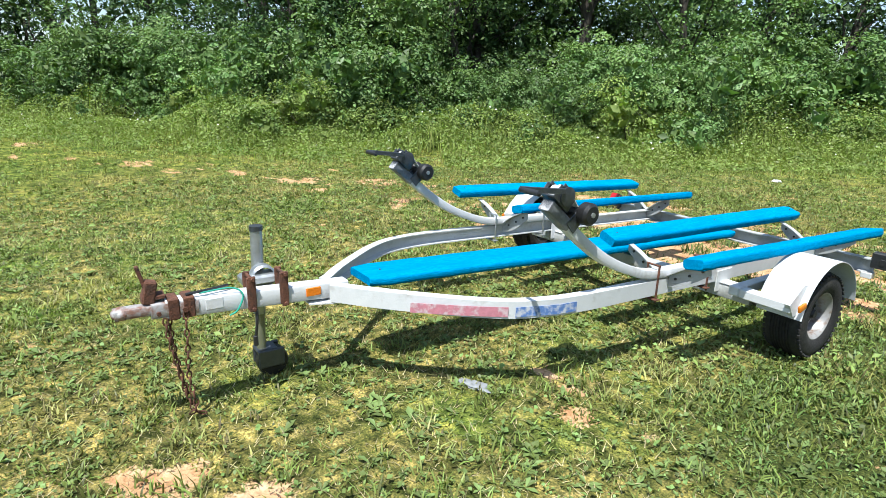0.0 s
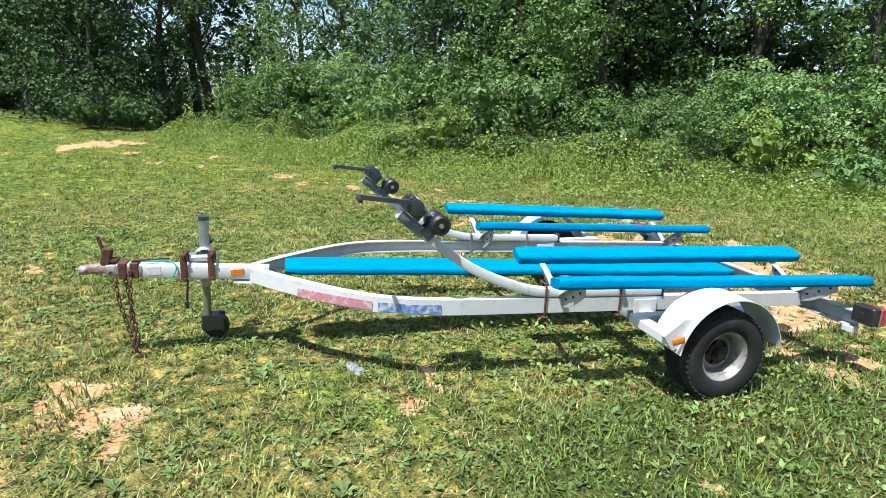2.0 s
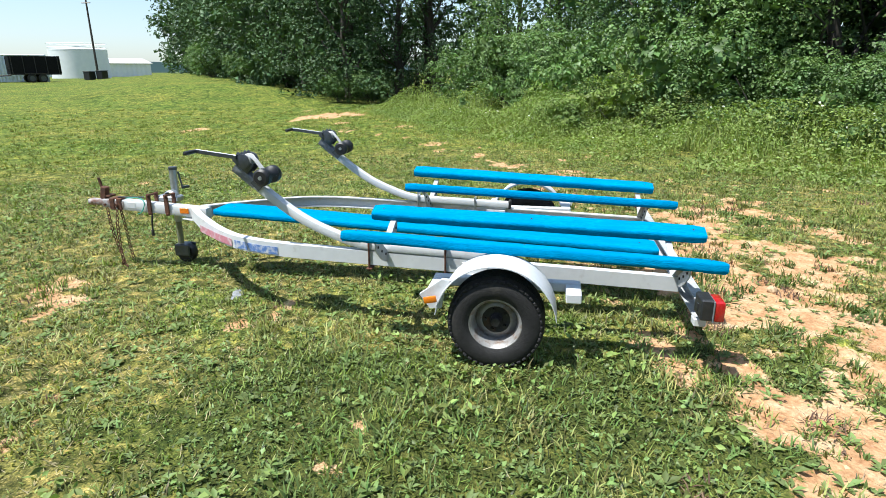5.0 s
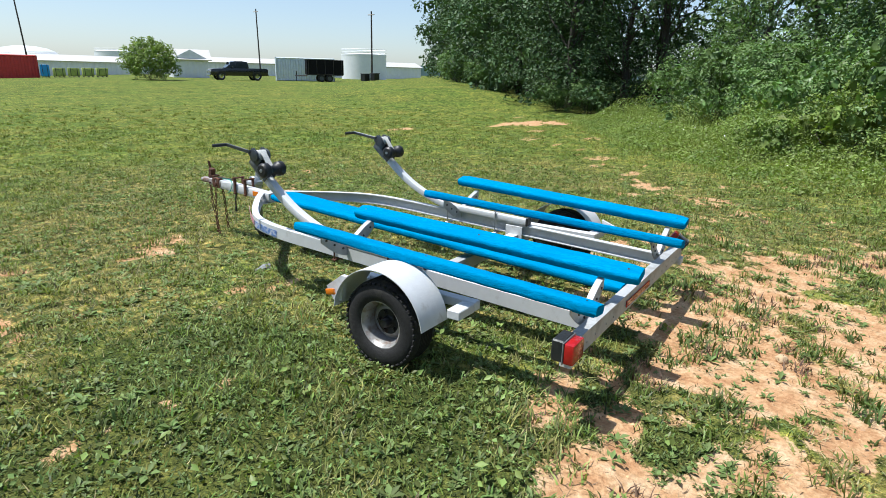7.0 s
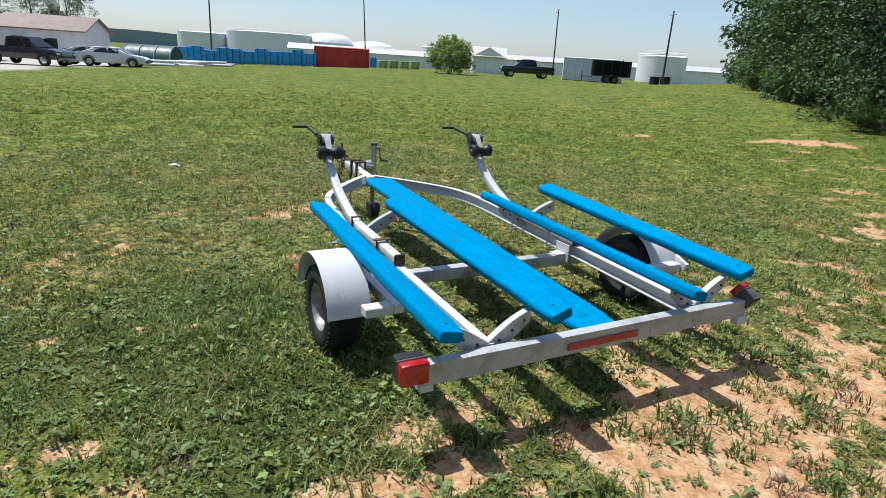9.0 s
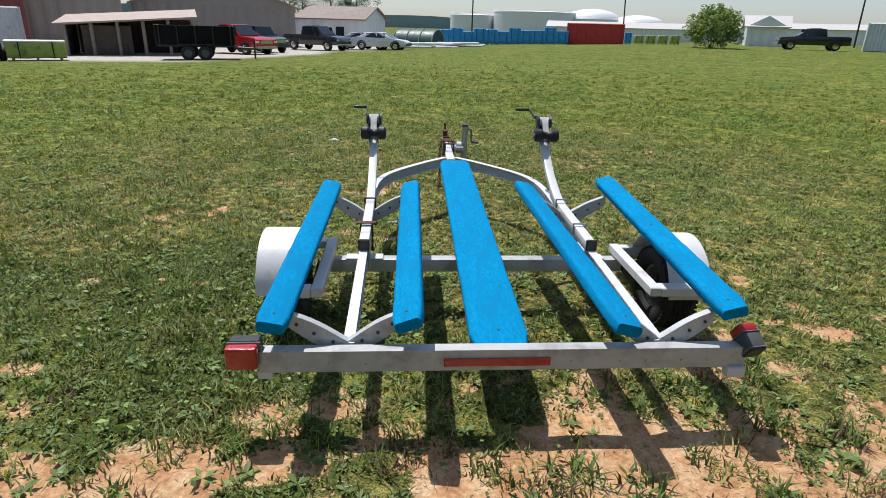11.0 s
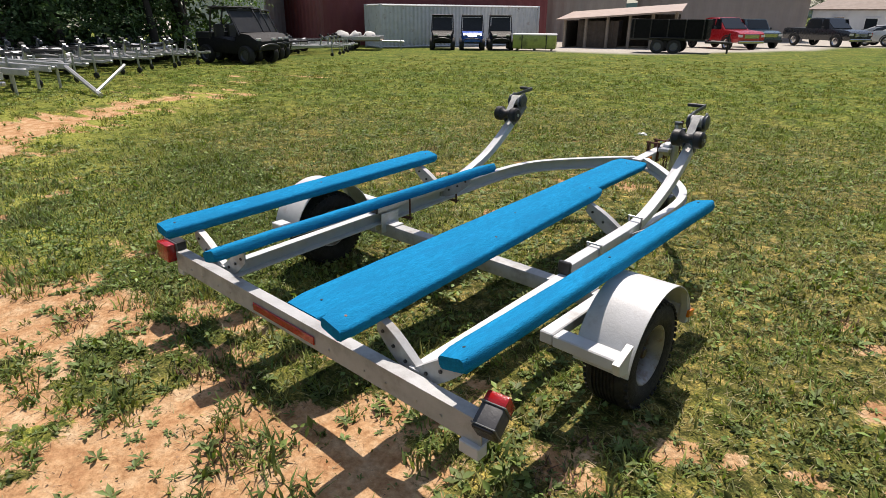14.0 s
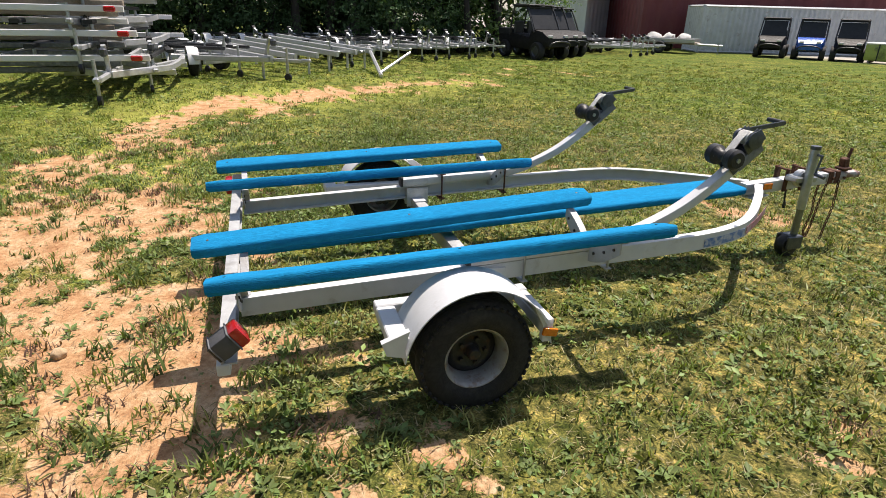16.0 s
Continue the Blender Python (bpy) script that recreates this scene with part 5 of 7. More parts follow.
me = fill_mesh(bpy.data.meshes.new("lawn_weeds"), verts, np.concatenate([np.stack([k, k + 1, k + 2], 1), np.stack([k, k + 2, k + 3], 1)]))
me.materials.append(material("weed_leaf", (0.165, 0.225, 0.072), 0.55, 0, 0.3, 2, spec=0.22, island=0.35, sub=0.25))
tagged(new("lawn_weeds", me), "low broadleaf weeds in the lawn", "weeds", "", "stuff")

# Small leaves of clover and creeping weeds among the blades.
x, y = feather(*thin(*scatter(130000, 0, 1.7, 7.4, 8.4), 0.8, 0.3), 3.6, 7.4)
keep = field(x, y, 0.3, 17) + 0.35 * rng.rand(len(x)) > 0.55
x, y = x[keep], y[keep]
c = np.stack([x, y, height(x, y) + 0.006 + 0.04 * rng.rand(len(x)) ** 1.5], 1)
me = leaves_mesh("clover", c, rng.randn(len(x), 3) * 0.5 + np.array([0, 0, 0.9]), 0.012 + 0.022 * rng.rand(len(x)) ** 2, material("clover_leaf", (0.165, 0.23, 0.068), 0.5, 0, 0.3, 1.5, spec=0.28, island=0.6, sub=0.2), 0.8)
tagged(new("clover", me), "clover and small creeping weeds in the lawn", "weeds", "", "stuff")

# Patches of larger pale leaves farther out on the lawn.
tx, ty = thin(*scatter(9000, -1.0, 3.5, 13, 13, (1.6, 1.6)), 1.0)
keep = (field(tx, ty, 0.9, 61) + 0.35 * rng.rand(len(tx)) > 0.62) & (near_line(tx, ty, EDGE) > 0.5)
tx, ty = tx[keep], ty[keep]
x, y, own = clusters(tx, ty, 0.04 + 0.09 * rng.rand(len(tx)) ** 1.5, 9)
c = np.stack([x, y, height(x, y) + 0.012 + 0.05 * rng.rand(len(x)) ** 1.3], 1)
me = leaves_mesh("plantain", c, rng.randn(len(x), 3) * 0.55 + np.array([0, 0, 0.8]), 0.028 + 0.035 * rng.rand(len(x)) ** 1.5, material("plantain_leaf", (0.20, 0.255, 0.068), 0.5, 0, 0.3, 1.5, spec=0.28, island=0.6, sub=0.25), 0.5)
tagged(new("plantain", me), "pale broad leaved weeds scattered over the lawn", "weeds", "", "stuff")

# Tufts on the bare earth, green and withered.
def tufts(name, count, mat, label, many, tallest, thick, spot=(-0.2, -0.9, 6.0, 3.4)):
    x, y = scatter(count, *spot)
    q = bare(x, y)
    keep = (q > 0.2) & (rng.rand(count) < 0.85) & (field(x, y, 0.8, 21) + 0.6 * rng.rand(count) > 0.55)
    x, y = x[keep], y[keep]
    size = 0.02 + 0.10 * rng.rand(len(x)) ** 2.2
    rep = np.maximum(6, (many * size / 0.06).astype(int))
    own = np.repeat(np.arange(len(x)), rep)
    a, r = rng.rand(len(own)) * 6.28, np.sqrt(rng.rand(len(own))) * size[own]
    bx, by = x[own] + r * np.cos(a), y[own] + r * np.sin(a)
    ln = (tallest * (0.35 + 0.65 * rng.rand(len(own)))) * (0.5 + size[own] / 0.12)
    blades(name, bx, by, ln, thick * (0.6 + 0.8 * rng.rand(len(own))), 0.35 + 0.62 * rng.rand(len(own)), mat, label, 2)


tufts("grass_tufts", 2200, blade_green, "green grass tufts on the bare earth", 26, 0.085, 0.008)
tufts("grass_tufts", 1300, blade_green, "green grass tufts by the trailer tongue", 26, 0.075, 0.008, (-0.6, 3.8, 3.4, 2.2))
tufts("weed_tufts", 850, material("dark_weed_blade", (0.12, 0.165, 0.05), 0.55, 0, 0.3, 2, spec=0.2, island=0.5, sub=0.25), "dark green weed tufts on the bare earth", 30, 0.085, 0.012)
withered = material("withered_blade", (0.17, 0.105, 0.075), 0.8, 0, 0.3, 3, spec=0.2, island=0.5, sub=0.15)
tufts("withered_tufts", 900, withered, "withered brown weeds on the bare earth", 24, 0.065, 0.008)
tufts("withered_tufts", 700, withered, "withered brown weeds by the trailer tongue", 24, 0.055, 0.007, (-0.6, 3.8, 3.4, 2.2))

# Dead stalks and roots lying on the bare earth.
x, y = scatter(60000, -0.4, 0.6, 6.5, 5.5)
keep = (bare(x, y) > 0.15) & (field(x, y, 0.16, 51) + 0.5 * rng.rand(len(x)) > 0.62)
x, y = x[keep], y[keep]
blades("dead_stalks", x, y, 0.015 + 0.05 * rng.rand(len(x)) ** 1.6, 0.003 + 0.004 * rng.rand(len(x)), 0.88 + 0.10 * rng.rand(len(x)),
       material("dead_stalk", (0.20, 0.135, 0.085), 0.85, 0, 0.35, 3, spec=0.1, island=0.6, second=(0.42, 0.33, 0.20), second_at=0.55, second_scale=2.5), "dead brown stalks strewn on the bare earth", 1, "dead grass")

# Clods and pebbles on the bare earth.
n = 9000
x, y = scatter(n, 0.5, 0.3, 5.0, 5.0)
keep = bare(x, y) > 0.45
x, y = x[keep], y[keep]
m = len(x)
r = 0.004 + 0.012 * rng.rand(m) ** 3
shape = np.array([(1, 0, 0), (-0.5, 0.87, 0), (-0.5, -0.87, 0), (0.1, 0.1, 0.8)])
turn = rng.rand(m) * 6.28
sx = shape[None, :, 0] * np.cos(turn)[:, None] - shape[None, :, 1] * np.sin(turn)[:, None]
sy = shape[None, :, 0] * np.sin(turn)[:, None] + shape[None, :, 1] * np.cos(turn)[:, None]
verts = np.stack([x[:, None] + sx * r[:, None], y[:, None] + sy * r[:, None], height(x, y)[:, None] - 0.001 + np.repeat(shape[None, :, 2], m, 0) * r[:, None]], -1).reshape(-1, 3)
k = np.arange(m) * 4
me = fill_mesh(bpy.data.meshes.new("earth_clods"), verts, np.concatenate([np.stack([k, k + 1, k + 3], 1), np.stack([k + 1, k + 2, k + 3], 1), np.stack([k + 2, k, k + 3], 1)]))
me.materials.append(material("earth_clod", (0.50, 0.33, 0.19), 0.95, 0, 0.2, 5, spec=0.1, island=0.3))
tagged(new("earth_clods", me), "small clods of orange earth", "earth", "", "stuff")


# ---- the yard beyond the lawn ----
car_glass = material("car_glass", (0.015, 0.02, 0.025), 0.08, 0, 0.1, 3)
chrome = material("chrome", (0.55, 0.55, 0.56), 0.15, 1.0, 0.05, 8)
lamp_glass = material("lamp_glass", (0.6, 0.6, 0.58), 0.12, 0, 0.1, 20)
aluminium = material("aluminium", (0.50, 0.51, 0.52), 0.4, 0.45, 0.15, 10, 0.1, 50)
far_rubber = material("far_rubber", (0.02, 0.02, 0.02), 0.8, 0, 0.2, 10)
wood_board = material("grey_timber", (0.30, 0.25, 0.20), 0.85, 0, 0.25, 6, 0.3, 30, stretch=(1, 8, 8))


def paint(name, color, rough=0.3):
    m = material(name, color, rough, 0, 0.08, 5)
    m.node_tree.nodes["Principled BSDF"].inputs["Coat Weight"].default_value = 0.5
    return m


def disc_wheel(parent, x, y, r, w, s, rim_mat=chrome):
    """Wheel on the local x axis side s of a vehicle whose length lies along y."""
    m = pose(x, y, r, 0, 90 * s, 0)
    bm = bmesh.new()
    lathe(bm, [(r * 0.6, -w / 2), (r * 0.9, -w / 2), (r, -w * 0.32), (r, w * 0.32), (r * 0.9, w / 2), (r * 0.6, w / 2)], m, 18)
    hold = part("wheel", bm, far_rubber, parent)
    bm = bmesh.new()
    lathe(bm, [(0, w * 0.30), (r * 0.2, w * 0.32), (r * 0.5, w * 0.28), (r * 0.6, w * 0.44), (r * 0.62, w * 0.44)], m, 18)
    part("rim", bm, rim_mat, hold)
    return hold


def loft(bm, sections):
    """Joins rings of points, one at each station, and closes the ends."""
    rings = [[bm.verts.new(p) for p in sec] for sec in sections]
    n = len(rings[0])
    for A, B in zip(rings, rings[1:]):
        for k in range(n):
            bm.faces.new((A[k], A[(k + 1) % n], B[(k + 1) % n], B[k]))
    bm.faces.new(rings[0])
    bm.faces.new(rings[-1][::-1])
    return bm


def hull(bm, stations, taper=0.06):
    """A body from stations (y, half width, bottom, top), narrower towards the top."""
    secs = []
    for y, w, z0, z1 in stations:
        secs.append([(-w * 0.93, y, z0), (w * 0.93, y, z0), (w, y, z0 + (z1 - z0) * 0.35), (w * (1 - taper * 0.3), y, z0 + (z1 - z0) * 0.75), (w * (1 - taper), y, z1), (-w * (1 - taper), y, z1), (-w * (1 - taper * 0.3), y, z0 + (z1 - z0) * 0.75), (-w, y, z0 + (z1 - z0) * 0.35)])
    return loft(bm, secs)


def pane(bm, quad, out=0.012):
    """A thin pane on four corners."""
    q = [Vector(p) for p in quad]
    n = (q[1] - q[0]).cross(q[3] - q[0]).normalized() * out
    a, b = [bm.verts.new(p + n) for p in q], [bm.verts.new(p - n) for p in q]
    bm.faces.new(a)
    bm.faces.new(b[::-1])
    for k in range(4):
        bm.faces.new((a[k], b[k], b[(k + 1) % 4], a[(k + 1) % 4]))
    return bm


def vehicle(name, kind, mat, label, x, y, turn, scale=1.0):
    """A parked pickup, car or off-roader; its front looks along local +y."""
    ob = thing(name, label, "car" if kind != "pickup" else "pickup truck", "parked vehicles")
    if kind == "pickup":
        L, W, r, deck_z, roof = 5.8, 0.98, 0.41, 1.15, 1.90
        base = [(-2.9, 0.94, 0.55, 1.12), (-2.8, 0.97, 0.48, 1.18), (-1.0, W, 0.45, 1.20), (1.0, W, 0.45, 1.20), (1.4, W, 0.45, 1.18), (2.6, 0.95, 0.48, 1.10), (2.85, 0.88, 0.52, 0.98)]
        cab = [(-0.95, 0.90, 1.14, 1.20), (-0.85, 0.86, 1.14, 1.82), (-0.3, 0.84, 1.14, roof), (0.45, 0.84, 1.14, 1.88), (1.35, 0.88, 1.14, 1.18)]
        glass = [(-0.80, 0.30), (0.36, 0.92)]
        axle = (-1.75, 1.85)
    elif kind == "car":
        L, W, r, deck_z, roof = 4.8, 0.92, 0.34, 0.95, 1.42
        base = [(-2.4, 0.80, 0.42, 0.88), (-2.25, 0.88, 0.32, 0.98), (-1.2, W, 0.28, 0.98), (0.9, W, 0.28, 0.95), (2.1, 0.88, 0.30, 0.80), (2.4, 0.76, 0.38, 0.66)]
        cab = [(-1.9, 0.80, 0.92, 0.98), (-1.0, 0.72, 0.92, 1.36), (-0.2, 0.70, 0.92, roof), (0.3, 0.72, 0.92, 1.38), (1.25, 0.82, 0.90, 0.94)]
        glass = [(-1.15, -0.25), (-0.17, 0.55)]
        axle = (-1.42, 1.45)
    else:
        L, W, r, deck_z, roof = 4.4, 0.92, 0.40, 1.1, 1.82
        base = [(-2.15, 0.85, 0.5, 1.10), (-2.05, 0.90, 0.42, 1.14), (0.6, W, 0.42, 1.14), (1.7, 0.88, 0.45, 1.10), (2.1, 0.80, 0.5, 0.98)]
        cab = [(-2.08, 0.84, 1.1, 1.2), (-2.0, 0.82, 1.1, 1.80), (-0.4, 0.80, 1.1, roof), (0.35, 0.80, 1.1, 1.80), (0.85, 0.84, 1.1, 1.16)]
        glass = [(-1.85, -0.85), (-0.75, 0.40)]
        axle = (-1.35, 1.35)
    part("body", hull(bmesh.new(), base), mat, ob, "", 50)
    part("cab", hull(bmesh.new(), cab, 0.10), mat, ob, "", 50)
    for s in (-1, 1):
        for y0, y1 in glass:
            bm = bmesh.new()
            zt = roof - 0.10
            w0, w1 = cab[1][1] * 1.0, cab[2][1] * 0.955
            quad = [(s * w0 * 1.01, y0, deck_z + 0.04), (s * w0 * 1.01, y1 + 0.12, deck_z + 0.04), (s * w1, y1 - 0.06, zt), (s * w1, y0 + 0.05, zt)]
            part("side_window", pane(bm, quad if s > 0 else quad[::-1]), car_glass, ob, "", 0)
        for a in axle:
            disc_wheel(ob, s * (W - 0.11), a, r, 0.24, s)
            bm = bmesh.new()
            ring = [(s * (W + 0.005), a + (r + 0.05) * math.cos(t), r + (r + 0.05) * math.sin(t)) for t in [math.pi * k / 10 for k in range(11)]]
            sweep(bm, ring, [(-0.03, 0.02), (-0.03, -0.02), (0.03, -0.02), (0.03, 0.02)], up=(1, 0, 0))
            part("wheel_arch", bm, black_plastic, ob)
        bm = bmesh.new()
        box(bm, (s * (W - 0.22), base[-1][0] - 0.02, base[-1][3] - 0.12), (0.28, 0.09, 0.14), None, 0.02)
        part("headlight", bm, lamp_glass, ob)
        bm = bmesh.new()
        box(bm, (s * (W - 0.14), base[0][0] + 0.02, base[0][3] - 0.18), (0.14, 0.07, 0.26), None, 0.02)
        part("tail_light", bm, red_lens, ob)
        bm = bmesh.new()
        box(bm, (s * (W + 0.09), cab[-2][0] + 0.25, deck_z + 0.13), (0.16, 0.10, 0.15), None, 0.03)
        part("door_mirror", bm, black_plastic, ob)
    f, b = cab[-1], cab[-2]
    bm = bmesh.new()
    pane(bm, [(-f[1] * 0.86, f[0] - 0.05, f[3] + 0.06), (f[1] * 0.86, f[0] - 0.05, f[3] + 0.06), (b[1] * 0.84, b[0] + 0.05, b[3] - 0.03), (-b[1] * 0.84, b[0] + 0.05, b[3] - 0.03)], 0.02)
    part("windscreen", bm, car_glass, ob, "", 0)
    f, b = cab[0], cab[1]
    bm = bmesh.new()
    pane(bm, [(f[1] * 0.84, f[0] - 0.02, f[3] + 0.06), (-f[1] * 0.84, f[0] - 0.02, f[3] + 0.06), (-b[1] * 0.82, b[0] - 0.02, b[3] - 0.06), (b[1] * 0.82, b[0] - 0.02, b[3] - 0.06)], 0.02)
    part("rear_window", bm, car_glass, ob, "", 0)
    bm = bmesh.new()
    e = base[-1]
    box(bm, (0, e[0] + 0.01, e[3] - 0.15), (1.0, 0.06, 0.24), None, 0.02)
    part("grille", bm, black_plastic if kind == "car" else chrome, ob)
    bm = bmesh.new()
    box(bm, (0, e[0] + 0.03, 0.50), (1.75, 0.12, 0.18), None, 0.04)
    part("bumper", bm, chrome if kind == "pickup" else black_plastic, ob)
    bm = bmesh.new()
    box(bm, (0, base[0][0] - 0.03, 0.55), (1.75, 0.12, 0.16), None, 0.04)
    part("bumper", bm, chrome if kind == "pickup" else mat, ob)
    if kind == "pickup":
        bm = bmesh.new()
        span_box(bm, -0.80, 0.80, -2.75, -1.02, 1.10, 1.215, 0.01)
        part("bed_cover", bm, black_plastic, ob)
    ob.matrix_basis = pose(x, y, ground_z(x, y), 0, 0, turn) @ Matrix.Scale(scale, 4)
    return ob


def utility_vehicle(mat, label, x, y, turn):
    """Side-by-side with a roll cage, roof, hood and four knobbly wheels."""
    ob = thing("utility_vehicle", label, "utility vehicle", "side by sides")
    bm = bmesh.new()
    hull(bm, [(-1.45, 0.62, 0.55, 0.95), (-0.5, 0.66, 0.38, 0.92), (0.45, 0.66, 0.36, 0.80), (0.6, 0.66, 0.40, 1.10), (1.15, 0.62, 0.45, 1.02), (1.45, 0.52, 0.50, 0.80)])
    part("body", bm, mat, ob, "", 40)
    bm = bmesh.new()
    for s in (-1, 1):
        sweep(bm, glide([(s * 0.66, 0.75, 1.0), (s * 0.62, 0.25, 1.85), (s * 0.60, -0.1, 1.93), (s * 0.60, -0.55, 1.90), (s * 0.64, -0.75, 0.85)], 4), circle(0.032, 7), up=(1, 0, 0))
    for yy, z in ((0.2, 1.87), (-0.55, 1.9), (-0.7, 1.2)):
        rod(bm, (-0.61, yy, z), (0.61, yy, z), 0.03, seg=7)
    part("roll_cage", bm, black_plastic, ob)
    bm = bmesh.new()
    box(bm, (0, -0.18, 1.95), (1.30, 1.05, 0.06), None, 0.025)
    part("roof", bm, black_plastic, ob)
    bm = bmesh.new()
    pane(bm, [(-0.58, 0.70, 1.10), (0.58, 0.70, 1.10), (0.55, 0.25, 1.82), (-0.55, 0.25, 1.82)], 0.008)
    part("windscreen", bm, smoke_screen, ob, "", 0)
    for s in (-1, 1):
        bm = bmesh.new()
        box(bm, (s * 0.32, -0.35, 0.85), (0.50, 0.45, 0.14), None, 0.05)
        box(bm, (s * 0.32, -0.58, 1.12), (0.48, 0.12, 0.52), None, 0.05)
        part("seat", bm, black_plastic, ob)
        bm = bmesh.new()
        box(bm, (s * 0.38, 1.40, 0.86), (0.22, 0.08, 0.10), None, 0.02)
        part("headlight", bm, lamp_glass, ob)
        for a in (-0.98, 0.98):
            disc_wheel(ob, s * 0.62, a, 0.33, 0.26, s, winch_steel)
    bm = bmesh.new()
    box(bm, (0, -1.1, 0.98), (1.25, 0.85, 0.24), None, 0.03)
    part("cargo_bed", bm, black_plastic, ob)
    bm = bmesh.new()
    sweep(bm, glide([(-0.5, 1.5, 0.42), (-0.45, 1.58, 0.62), (0, 1.6, 0.70), (0.45, 1.58, 0.62), (0.5, 1.5, 0.42)], 4), circle(0.03, 7), up=(0, 1, 0))
    part("bumper", bm, black_plastic, ob)
    ob.matrix_basis = pose(x, y, ground_z(x, y), 0, 0, turn)
    return ob


vehicle("pickup_truck", "pickup", paint("black_paint", (0.012, 0.013, 0.016)), "black crew cab pickup parked beyond the lawn", 37.0, 52.5, 66)
vehicle("pickup_truck", "pickup", paint("red_paint", (0.42, 0.015, 0.02)), "red pickup parked beside the shed", -11.7, 40.8, -126)
vehicle("pickup_truck", "pickup", paint("charcoal_paint", (0.015, 0.018, 0.022)), "black pickup parked on gravel by the white building", -7.5, 49.4, -124)
vehicle("off_roader", "jeep", paint("slate_paint", (0.035, 0.07, 0.09)), "slate blue off-roader parked on gravel", -10.9, 44.0, -130)
vehicle("car", "car", paint("silver_paint", (0.45, 0.46, 0.47)), "silver car parked on gravel", -3.7, 51.5, -100)
vehicle("car", "car", paint("white_car_paint", (0.72, 0.72, 0.72)), "white sedan parked on gravel", -2.3, 50.0, -105)

blue_plastic = paint("blue_plastic", (0.01, 0.10, 0.50))
black_body = material("black_body", (0.010, 0.010, 0.011), 0.6, 0, 0.2, 6, spec=0.25)
smoke_screen = material("smoke_grey_screen", (0.03, 0.032, 0.035), 0.5, 0, 0.2, 4, spec=0.2)
utility_vehicle(black_body, "black side by side with a white roof edge", -23.6, 27.0, -139)
utility_vehicle(blue_plastic, "blue side by side beside the container", -22.2, 28.1, -139)
utility_vehicle(black_body, "dark grey side by side beside the container", -20.9, 29.2, -139)
for k, (x, y) in enumerate(((-19.4, 10.9), (-20.8, 12.1), (-22.2, 13.3))):
    utility_vehicle(black_body, "black side by side parked by the stored trailers", x, y, -75)


def ribbed(bm, a, b, z0, z1, pitch=0.28, depth=0.04, thick=0.05):
    """A corrugated sheet wall from a to b."""
    a, b = Vector((*a, 0)), Vector((*b, 0))
    n = max(2, int((b - a).length / (pitch / 4)))
    side = (b - a).normalized().cross(Vector((0, 0, 1)))
    zig = (0, 1, 1, 0)
    front = [a.lerp(b, k / n) + side * depth * zig[k % 4] for k in range(n + 1)]
    path = front + [b - side * thick, a - side * thick]
    lo = [bm.verts.new((p.x, p.y, z0)) for p in path]
    hi = [bm.verts.new((p.x, p.y, z1)) for p in path]
    for k in range(len(path)):
        j = (k + 1) % len(path)
        bm.faces.new((lo[k], lo[j], hi[j], hi[k]))
    bm.faces.new(hi)
    bm.faces.new(lo[::-1])
    return bm


def shipping_container(p, q, h, mat, label, wide=2.44, name="shipping_container"):
    """Corrugated steel box whose long front runs from p to q."""
    p, q = Vector(p), Vector(q)
    L = (q - p).length
    back = Vector((-(q - p).y, (q - p).x)).normalized() * wide
    ob = thing(name, label, "container", "containers")
    z = min(ground_z(*p), ground_z(*q))
    corners = [p, q, q + back, p + back]
    for a, b in zip(corners, corners[1:] + corners[:1]):
        part("side_panel", ribbed(bmesh.new(), a, b, z + 0.14, z + h - 0.1), mat, ob, "", 0)
    bm = bmesh.new()
    for c in corners:
        box(bm, (c.x, c.y, z + h / 2), (0.16, 0.16, h), None, 0.01)
    for a, b in zip(corners, corners[1:] + corners[:1]):
        for zz in (z + 0.08, z + h - 0.06):
            rod(bm, (a.x, a.y, zz), (b.x, b.y, zz), 0.08, seg=4)
    part("frame", bm, mat, ob, "", 0)
    bm = bmesh.new()
    plate(bm, [(c.x, c.y) for c in corners], Matrix.Translation((0, 0, z + h - 0.05)), 0.06)
    part("roof", bm, mat, ob, "", 0)
    return ob


shipping_container((-27.2, 25.2), (-23.2, 36.7), 2.6, material("weathered_container", (0.56, 0.585, 0.60), 0.6, 0.1, 0.12, 3, second=(0.24, 0.17, 0.13), second_at=0.68, second_scale=2.5), "weathered grey blue shipping container")
shipping_container((19.6, 73.0), (25.9, 71.0), 2.5, material("red_container", (0.48, 0.035, 0.03), 0.6, 0, 0.15, 3), "faded red shipping container at the field's edge")
shipping_container((42.2, 52.6), (46.9, 48.4), 2.5, material("pale_container", (0.62, 0.68, 0.72), 0.5, 0, 0.1, 3), "pale blue white cargo box beyond the lawn")


